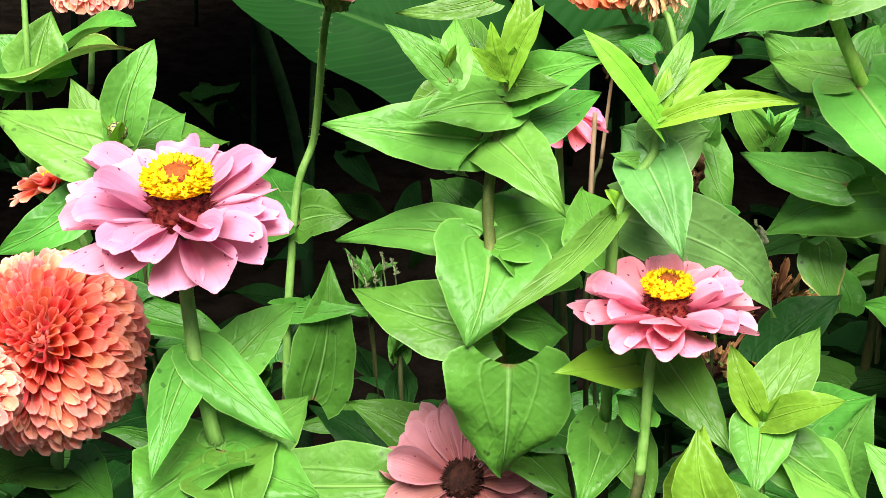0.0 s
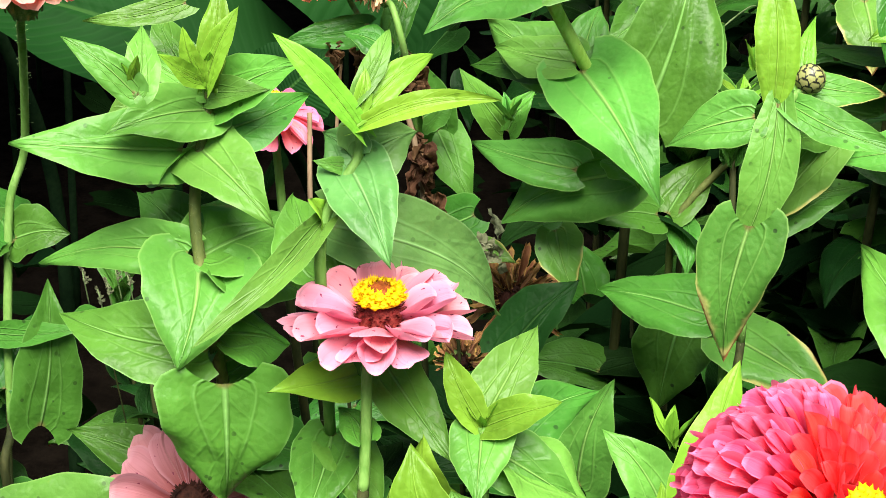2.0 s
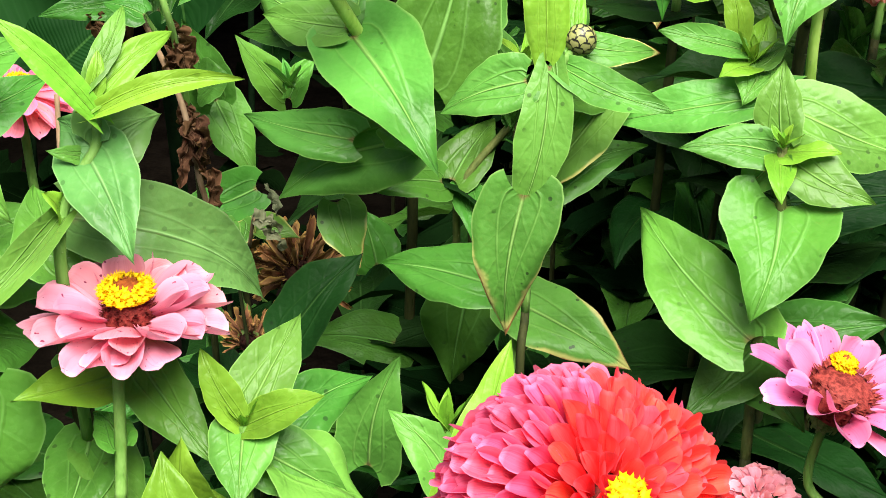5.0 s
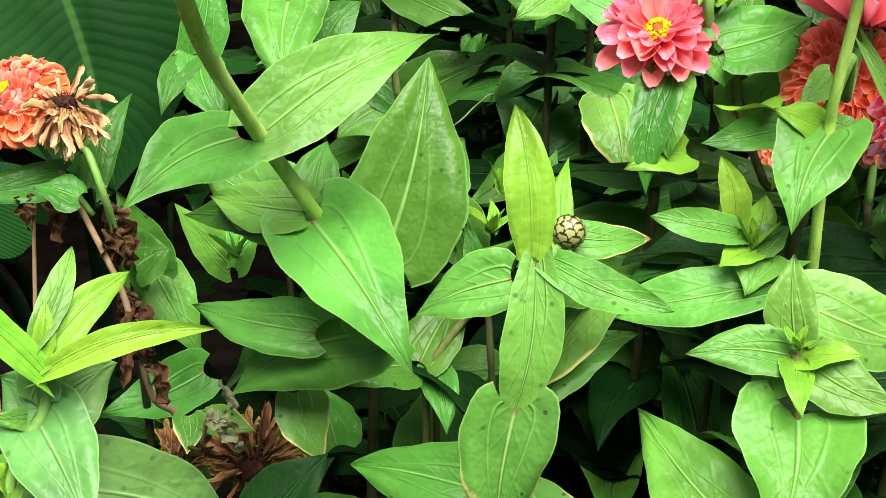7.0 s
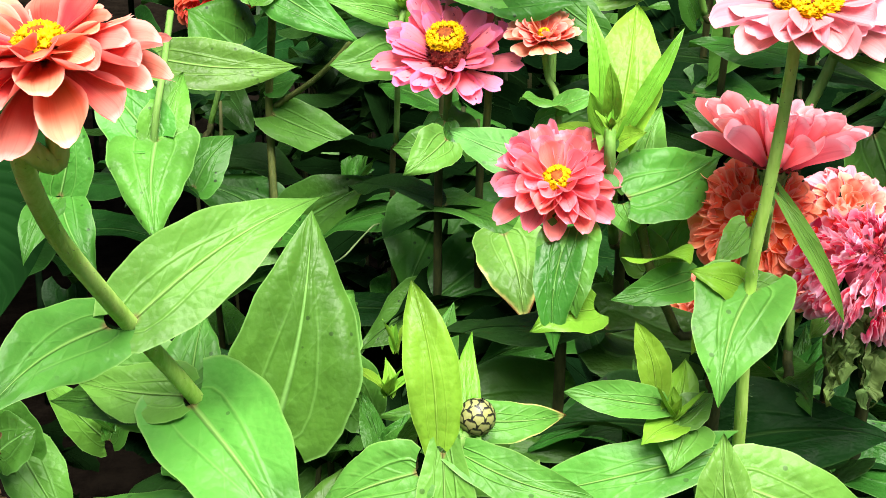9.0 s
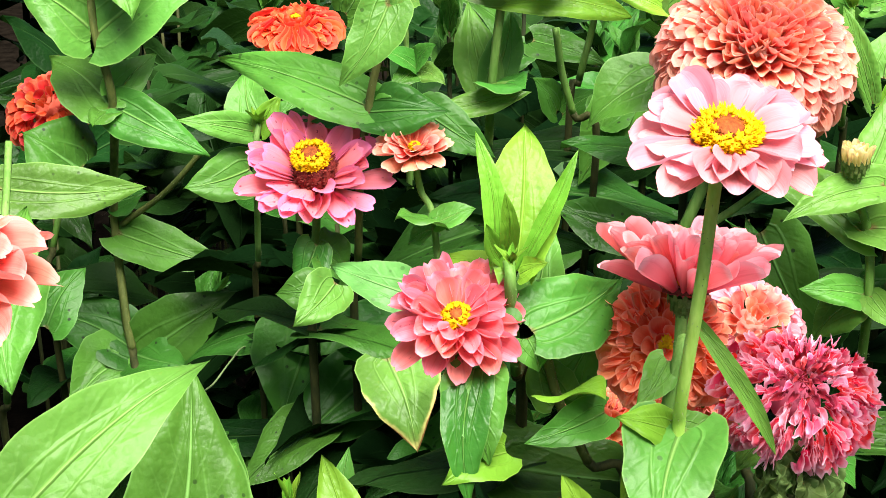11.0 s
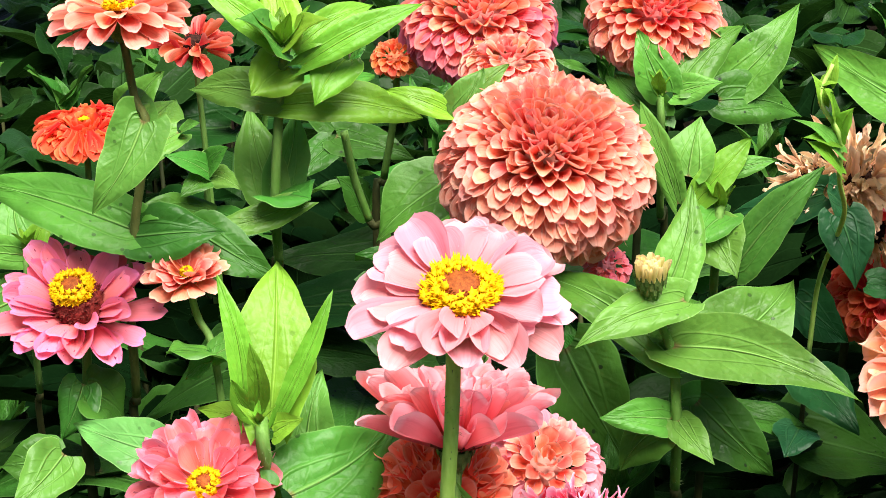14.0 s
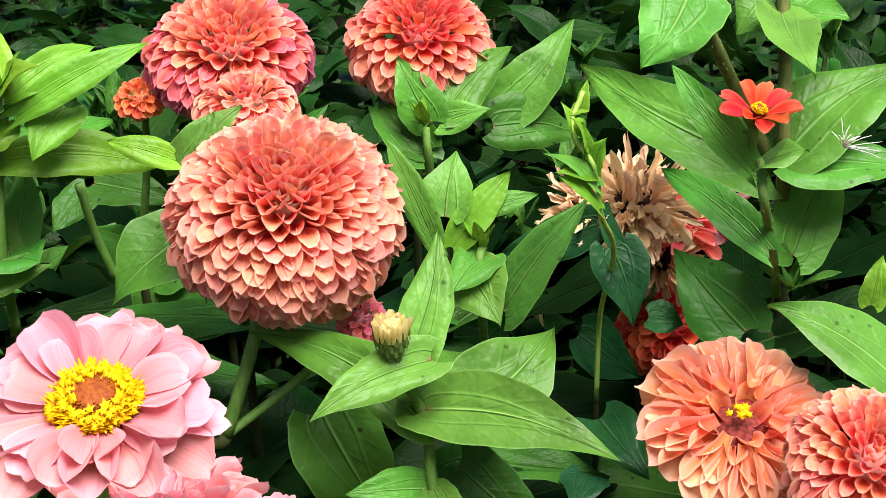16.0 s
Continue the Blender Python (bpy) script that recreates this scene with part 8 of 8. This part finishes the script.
leaf(p, (0.965, 0.808, 1.065), (0.943, 0.865, 1.091), 0.0183, "mid", (-0.474, -0.502, 0.723), shape="slim")
leaf(p, (1.001, 0.858, 1.049), (0.979, 0.865, 1.053), 0.0319, "old", (-0.003, -0.522, 0.853))
leaf(p, (1.031, 0.805, 0.99), (0.977, 0.832, 1.03), 0.0427, "fresh", (0.238, -0.624, 0.745))
leaf(p, (0.985, 0.869, 1.004), (0.966, 0.907, 1.039), 0.0364, "old", (-0.346, -0.715, 0.607))
tuft(p, (1.003, 0.857, 1.026), (0.056, -0.095, 0.994), 0.0238, "fresh", 2, 60)
leaf(p, (1.037, 0.844, 1.016), (1.046, 0.849, 1.038), 0.0135, "young", (-0.416, -0.839, 0.35))

p = plant("creeping vine with dark heart-shaped leaves", (0.913, 1.018), name="vine", category="vine", group="")
skirt(p, (0.931, 0.931, 0.958), (0.913, 1.018, 0.215), 59)
stem(p, [(0.913, 1.018, 0.215), (0.92, 0.986, 0.53), (0.93, 0.938, 0.908), (0.931, 0.931, 0.958)], 0.0020, 0.0018, STEM_OLD_SHADED, hairs=False, name='lower_stem')
stem(p, [(0.931, 0.931, 0.958), (0.932, 0.923, 1.003), (0.923, 0.877, 1.052), (0.906, 0.847, 1.08), (0.9, 0.835, 1.104), (0.893, 0.842, 1.121), (0.9, 0.845, 1.136)], 0.0018, 0.0014, STEM_BRIGHT, hairs=False)
leaf(p, (0.93, 0.895, 1.047), (0.933, 0.882, 1.011), 0.0270, "vine", (-0.129, -0.94, 0.316), shape="heart")
leaf(p, (0.931, 0.918, 1.053), (0.89, 0.955, 1.032), 0.0251, "vine", (-0.717, -0.504, 0.482))
leaf(p, (0.929, 0.909, 1.057), (0.942, 0.912, 1.043), 0.0269, "vine", (0.667, -0.595, 0.449))
leaf(p, (0.948, 0.899, 1.008), (0.964, 0.893, 1.003), 0.0183, "vine", (-0.062, -0.748, 0.661))
leaf(p, (0.927, 0.918, 0.951), (0.936, 0.878, 0.934), 0.0323, "vine", (-0.23, -0.418, 0.879), shape="heart")
leaf(p, (0.928, 0.943, 0.988), (0.959, 0.942, 0.958), 0.0284, "vine", (0.21, -0.947, 0.243))
leaf(p, (0.914, 0.904, 0.928), (0.898, 0.885, 0.922), 0.0245, "vine", (0.063, -0.351, 0.934))
leaf(p, (0.9, 0.835, 1.104), (0.903, 0.828, 1.119), 0.0116, "young", (-0.944, -0.329, 0.042))
leaf(p, (0.898, 0.835, 1.102), (0.879, 0.83, 1.107), 0.0091, "young", (0.321, -0.453, 0.832))
leaf(p, (0.898, 0.839, 1.116), (0.89, 0.834, 1.128), 0.0162, "young", (0.83, -0.436, 0.348))
leaf(p, (0.899, 0.83, 1.088), (0.88, 0.83, 1.106), 0.0103, "young", (0.516, -0.648, 0.56))
leaf(p, (0.9, 0.843, 1.129), (0.892, 0.844, 1.127), 0.0075, "young", (-0.336, -0.474, 0.813))
leaf(p, (0.898, 0.843, 1.127), (0.903, 0.846, 1.141), 0.0059, "young", (-0.433, -0.827, 0.36))
leaf(p, (0.895, 0.841, 1.118), (0.89, 0.846, 1.133), 0.0057, "young", (0.126, -0.903, 0.411))
leaf(p, (0.898, 0.837, 1.111), (0.894, 0.833, 1.126), 0.0087, "young", (0.668, -0.744, -0.019))
leaf(p, (0.9, 0.833, 1.097), (0.877, 0.834, 1.115), 0.0102, "fresh", (0.464, -0.633, 0.62))
tagged(p, 'thin green creeping vine with dark heart-shaped leaves')

p = plant("thin pale curled tendril in the shade", (0.483, 1.185), name="tendril", category="tendril", group="")
skirt(p, (0.471, 1.033, 0.861), (0.483, 1.185, 0.215), 60)
stem(p, [(0.483, 1.185, 0.215), (0.466, 1.134, 0.494), (0.442, 1.058, 0.829), (0.471, 1.033, 0.861)], 0.0010, 0.0009, STEM_OLD_SHADED, hairs=False, name='lower_stem')
stem(p, [(0.471, 1.033, 0.861), (0.48, 1.024, 0.871), (0.491, 1.037, 0.88), (0.5, 1.057, 0.881), (0.514, 1.072, 0.869)], 0.0009, 0.0007, HAIR, hairs=False)

p = plant("faint white-flowered weed in the shade", (0.212, 0.679), name="weed", category="weed", group="")
stem(p, [(0.146, 0.642, 0.757), (0.146, 0.638, 0.775), (0.144, 0.64, 0.781)], 0.0006, 0.0005, HAIR, hairs=False)
leaf(p, (0.144, 0.64, 0.781), (0.141, 0.64, 0.784), 0.0029, "papery", (0.578, -0.484, 0.657))
leaf(p, (0.145, 0.64, 0.779), (0.144, 0.64, 0.782), 0.0026, "papery", (0.512, -0.731, 0.451))
leaf(p, (0.145, 0.639, 0.777), (0.146, 0.64, 0.78), 0.0026, "papery", (0.071, -0.896, 0.438))
leaf(p, (0.146, 0.638, 0.775), (0.148, 0.64, 0.778), 0.0029, "papery", (-0.152, -0.758, 0.635))
leaf(p, (0.147, 0.638, 0.774), (0.15, 0.64, 0.776), 0.0031, "papery", (-0.154, -0.633, 0.758))
skirt(p, (0.157, 0.64, 0.746), (0.212, 0.679, 0.215), 61)
stem(p, [(0.212, 0.679, 0.215), (0.19, 0.668, 0.435), (0.157, 0.651, 0.697), (0.157, 0.64, 0.746)], 0.0007, 0.0006, STEM_OLD_SHADED, hairs=False, name='lower_stem')
stem(p, [(0.157, 0.64, 0.746), (0.157, 0.637, 0.764), (0.154, 0.639, 0.77)], 0.0006, 0.0005, HAIR, hairs=False)
leaf(p, (0.154, 0.639, 0.77), (0.152, 0.639, 0.772), 0.0029, "papery", (0.578, -0.484, 0.657))
leaf(p, (0.155, 0.638, 0.768), (0.154, 0.639, 0.77), 0.0026, "papery", (0.512, -0.731, 0.451))
leaf(p, (0.156, 0.638, 0.766), (0.156, 0.639, 0.769), 0.0026, "papery", (0.071, -0.896, 0.438))
leaf(p, (0.156, 0.637, 0.764), (0.158, 0.639, 0.767), 0.0029, "papery", (-0.152, -0.758, 0.635))
leaf(p, (0.157, 0.636, 0.762), (0.16, 0.638, 0.765), 0.0031, "papery", (-0.154, -0.633, 0.758))
stem(p, [(0.165, 0.649, 0.76), (0.164, 0.646, 0.777), (0.162, 0.648, 0.784)], 0.0006, 0.0005, HAIR, hairs=False)
leaf(p, (0.162, 0.648, 0.784), (0.16, 0.648, 0.786), 0.0029, "papery", (0.578, -0.484, 0.657))
leaf(p, (0.163, 0.647, 0.782), (0.162, 0.648, 0.784), 0.0026, "papery", (0.512, -0.731, 0.451))
leaf(p, (0.163, 0.647, 0.78), (0.164, 0.648, 0.782), 0.0026, "papery", (0.071, -0.896, 0.438))
leaf(p, (0.164, 0.646, 0.778), (0.166, 0.648, 0.78), 0.0029, "papery", (-0.152, -0.758, 0.635))
leaf(p, (0.165, 0.645, 0.776), (0.168, 0.647, 0.778), 0.0031, "papery", (-0.154, -0.633, 0.758))
stem(p, [(0.172, 0.651, 0.757), (0.172, 0.647, 0.774), (0.169, 0.649, 0.78)], 0.0006, 0.0005, HAIR, hairs=False)
leaf(p, (0.169, 0.649, 0.78), (0.167, 0.649, 0.783), 0.0029, "papery", (0.578, -0.484, 0.657))
leaf(p, (0.17, 0.648, 0.778), (0.169, 0.649, 0.781), 0.0026, "papery", (0.512, -0.731, 0.451))
leaf(p, (0.171, 0.648, 0.777), (0.171, 0.649, 0.779), 0.0026, "papery", (0.071, -0.896, 0.438))
leaf(p, (0.171, 0.647, 0.775), (0.173, 0.649, 0.777), 0.0029, "papery", (-0.152, -0.758, 0.635))
leaf(p, (0.172, 0.646, 0.773), (0.175, 0.649, 0.775), 0.0031, "papery", (-0.154, -0.633, 0.758))
stem(p, [(0.161, 0.644, 0.751), (0.161, 0.641, 0.769), (0.158, 0.643, 0.775)], 0.0006, 0.0005, HAIR, hairs=False)
leaf(p, (0.158, 0.643, 0.775), (0.156, 0.643, 0.777), 0.0029, "papery", (0.578, -0.484, 0.657))
leaf(p, (0.159, 0.642, 0.773), (0.158, 0.643, 0.776), 0.0026, "papery", (0.512, -0.731, 0.451))
leaf(p, (0.16, 0.641, 0.771), (0.16, 0.643, 0.774), 0.0026, "papery", (0.071, -0.896, 0.438))
leaf(p, (0.16, 0.641, 0.769), (0.162, 0.642, 0.772), 0.0029, "papery", (-0.152, -0.758, 0.635))
leaf(p, (0.161, 0.64, 0.767), (0.164, 0.642, 0.77), 0.0031, "papery", (-0.154, -0.633, 0.758))

p = plant("zinnia leaf bleached and shrivelled between its neighbours", (0.413, 0.752), name="dry_leaf", category="dry leaf", group="")
leaf(p, (0.391, 0.648, 0.836), (0.406, 0.65, 0.829), 0.0100, "papery", (0.441, -0.45, 0.776), fold=0.8, wave=0.3)
leaf(p, (0.396, 0.656, 0.851), (0.403, 0.652, 0.836), 0.0065, "papery", (0.667, -0.559, 0.492), fold=0.8, wave=0.3)
leaf(p, (0.397, 0.647, 0.83), (0.408, 0.646, 0.819), 0.0092, "papery", (0.601, -0.461, 0.653), fold=0.8, wave=0.3)
skirt(p, (0.385, 0.658, 0.813), (0.413, 0.752, 0.215), 62)
stem(p, [(0.413, 0.752, 0.215), (0.397, 0.722, 0.467), (0.373, 0.678, 0.769), (0.385, 0.658, 0.813)], 0.0015, 0.0014, STEM_OLD_SHADED, hairs=False, name='lower_stem')
stem(p, [(0.385, 0.658, 0.813), (0.391, 0.648, 0.836)], 0.0014, 0.0014, STRAW, hairs=False)

p = plant("tuft of fine white seed hairs caught on a leaf", (1.003, 0.947), name="seed_fluff", category="seed fluff", group="")
stem(p, [(1.014, 0.829, 1.104), (1.011, 0.824, 1.104), (1.013, 0.827, 1.099)], 0.00016, 0.0003, FLUFF, hairs=False)
stem(p, [(1.017, 0.828, 1.104), (1.013, 0.824, 1.104), (1.013, 0.827, 1.099)], 0.00016, 0.0003, FLUFF, hairs=False)
stem(p, [(1.009, 0.831, 1.106), (1.008, 0.825, 1.105), (1.013, 0.827, 1.099)], 0.00016, 0.0003, FLUFF, hairs=False)
stem(p, [(1.028, 0.822, 1.093), (1.018, 0.82, 1.098), (1.013, 0.827, 1.099)], 0.00016, 0.0003, FLUFF, hairs=False)
stem(p, [(1.023, 0.824, 1.098), (1.015, 0.822, 1.1), (1.013, 0.827, 1.099)], 0.00016, 0.0003, FLUFF, hairs=False)
stem(p, [(1.021, 0.827, 1.103), (1.015, 0.823, 1.103), (1.013, 0.827, 1.099)], 0.00016, 0.0003, FLUFF, hairs=False)
stem(p, [(1.012, 0.83, 1.104), (1.01, 0.824, 1.104), (1.013, 0.827, 1.099)], 0.00016, 0.0003, FLUFF, hairs=False)
stem(p, [(1.014, 0.831, 1.111), (1.011, 0.825, 1.107), (1.013, 0.827, 1.099)], 0.00016, 0.0003, FLUFF, hairs=False)
stem(p, [(1.028, 0.822, 1.096), (1.018, 0.821, 1.099), (1.013, 0.827, 1.099)], 0.00016, 0.0003, FLUFF, hairs=False)
stem(p, [(1.023, 0.824, 1.097), (1.015, 0.822, 1.1), (1.013, 0.827, 1.099)], 0.00016, 0.0003, FLUFF, hairs=False)
stem(p, [(1.017, 0.829, 1.108), (1.012, 0.824, 1.106), (1.013, 0.827, 1.099)], 0.00016, 0.0003, FLUFF, hairs=False)
stem(p, [(1.029, 0.823, 1.1), (1.018, 0.821, 1.101), (1.013, 0.827, 1.099)], 0.00016, 0.0003, FLUFF, hairs=False)
stem(p, [(1.021, 0.824, 1.096), (1.015, 0.822, 1.099), (1.013, 0.827, 1.099)], 0.00016, 0.0003, FLUFF, hairs=False)
stem(p, [(1.025, 0.825, 1.103), (1.017, 0.822, 1.103), (1.013, 0.827, 1.099)], 0.00016, 0.0003, FLUFF, hairs=False)
stem(p, [(1.02, 0.827, 1.103), (1.014, 0.823, 1.103), (1.013, 0.827, 1.099)], 0.00016, 0.0003, FLUFF, hairs=False)
stem(p, [(1.019, 0.827, 1.103), (1.013, 0.823, 1.103), (1.013, 0.827, 1.099)], 0.00016, 0.0003, FLUFF, hairs=False)

CANNA_LEAVES = [
    ((0.121, 1.02, 0.776), (-0.156, 0.957, 0.857), 0.144, (0.219, -0.643, 0.734)),
    ((-0.18, 1.031, 0.866), (-0.3, 0.96, 0.828), 0.078, (0.223, -0.549, 0.805)),
    ((0.136, 1.122, 0.99), (0.22, 1.045, 0.793), 0.213, (0.163, -0.74, 0.653)),
    ((0.13, 0.976, 0.778), (0.175, 1, 0.824), 0.081, (0.163, -0.74, 0.653)),
]
# ---- big dark canna leaves behind the bed ----
def canna_leaf(p, base, tip, width, normal, seed):
    length = (Vector(tip) - Vector(base)).length
    pts, faces, uvs = leaf_blade(length, width, 0.06, 0.18, 0.05, 0.03, SLIM, seed, 13, 25)
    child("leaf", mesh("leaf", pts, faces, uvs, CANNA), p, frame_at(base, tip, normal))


for made, (base, tip, width, normal) in enumerate(CANNA_LEAVES):
    foot = (base[0], base[1] + 0.12)
    p = plant("tall canna with big dark green ribbed leaves", foot, "canna_plant", "canna", "cannas behind the bed")
    stem(p, [(foot[0], foot[1], GROUND_Z), (foot[0], foot[1], 0.6), base], 0.012, 0.007, CANNA_STALK_SHADED, hairs=False)
    canna_leaf(p, base, tip, width, normal, made + 3)

# taller unseen cannas, added so their arching leaves shade the back of the bed
r = random.Random(77)
for x, y in ((-0.45, 1.2), (-0.8, 1.1), (-1.15, 1.2), (-0.4, 1.55), (-0.75, 1.5), (-1.1, 1.6), (-0.35, 1.95), (-0.7, 1.9), (-1.05, 2.0), (-0.3, 2.35), (-0.65, 2.3), (0.0, 2.6), (0.2, 2.25), (-0.05, 2.1), (-0.95, 2.4), (-0.4, 2.75), (-0.8, 2.8), (-0.2, 3.1), (-0.6, 3.2), (-1.05, 3.1), (-1.4, 2.2), (-1.4, 2.8), (-1.4, 1.6)):
    p = plant("tall canna with big dark green ribbed leaves", (x, y), "canna_plant", "canna", "cannas behind the bed")
    top = Vector((x + r.uniform(-0.05, 0.05), y, 1.55))
    stem(p, [(x, y, GROUND_Z), (x, y + 0.02, 0.9), top], 0.007, 0.005, CANNA_STALK_SHADED, hairs=False)
    for k in range(7):
        az, z = k * 2.3 + r.uniform(-0.4, 0.4), 0.92 + 0.1 * k
        out = Vector((math.cos(az), math.sin(az), r.uniform(-0.1, 0.5))).normalized()
        base = Vector((x, y, z))
        canna_leaf(p, base, base + out * r.uniform(0.45, 0.62), r.uniform(0.18, 0.26), (-out.x * 0.3, -out.y * 0.3, 1), k + 11)

# ---- the rest of the bed: leafy plants below and behind ----
def bed(x0, x1, y0, y1, step, low, high, tones, seed, crown):
    r = random.Random(seed)
    y = y0
    while y < y1:
        x = x0 + r.uniform(0, step)
        while x < x1:
            leafy_plant(x + r.uniform(-0.3, 0.3) * step, y + r.uniform(-0.3, 0.3) * step, r.uniform(low, high), r.randrange(10**6), tones, crown=crown, low=max(0.4, low - 0.2))
            x += step
        y += step


def low_canopy(x, y):
    if x < 0.42 and noise.noise((x * 30, y * 30, 5)) > -0.35:
        return 0.0
    rise = 0.12 * max(0.0, 1 - abs(x - 0.62) / 0.2) - 0.2 * max(0.0, min(1.0, (0.5 - x) / 0.12))
    return min(0.98, 0.46 + 0.45 * (y - 0.4) + 0.22 * max(0.0, x - 0.3) + rise)


def far_canopy(x, y):
    return 0.97 + 0.11 * noise.noise((x * 4, y * 4, 2)) - 0.9 * max(0.0, min(0.5, 0.35 - x))


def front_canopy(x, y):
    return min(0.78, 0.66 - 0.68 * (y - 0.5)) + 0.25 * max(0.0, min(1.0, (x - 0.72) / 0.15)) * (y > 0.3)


# inner plants mix true leaf tones with the copy darkened for shade
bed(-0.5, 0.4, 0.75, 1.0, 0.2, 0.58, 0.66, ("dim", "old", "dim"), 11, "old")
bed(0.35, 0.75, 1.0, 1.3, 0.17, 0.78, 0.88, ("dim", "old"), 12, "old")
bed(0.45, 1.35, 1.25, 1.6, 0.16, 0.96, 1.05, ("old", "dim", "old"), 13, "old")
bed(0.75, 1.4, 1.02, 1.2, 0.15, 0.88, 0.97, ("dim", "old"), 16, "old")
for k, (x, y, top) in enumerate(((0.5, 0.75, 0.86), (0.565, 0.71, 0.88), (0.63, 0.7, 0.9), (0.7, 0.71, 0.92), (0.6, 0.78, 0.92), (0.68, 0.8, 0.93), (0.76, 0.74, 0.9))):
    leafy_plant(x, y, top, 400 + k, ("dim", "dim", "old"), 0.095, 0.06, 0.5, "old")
# leaves below the view, added to keep front light out of the low gaps
foliage("front_foliage", "unseen zinnia leaves added along the front to block light", "back", 5200, (-1.3, 2.3, -0.45, 0.56), front_canopy, 0.085, 25)
foliage("undergrowth", "dense zinnia leaves low in the bed, darkened for shade", "shade", 4600, (-0.9, 1.9, 0.5, 1.4), low_canopy, 0.08, 21)
stalks("undergrowth_stalks", "thin stalks under the low leaves, darkened for shade", 140, (0.42, 1.9, 0.75, 1.4), low_canopy, 23)
stalks("back_stalks", "thin stalks of the zinnias farther back, darkened for shade", 320, (0.2, 2.8, 1.4, 3.2), far_canopy, 24)
foliage("back_foliage", "dense green leaves of the zinnias farther back, darkened for shade", "back", 3600, (0.15, 2.9, 1.35, 3.3), far_canopy, 0.1, 22, (7, 12))
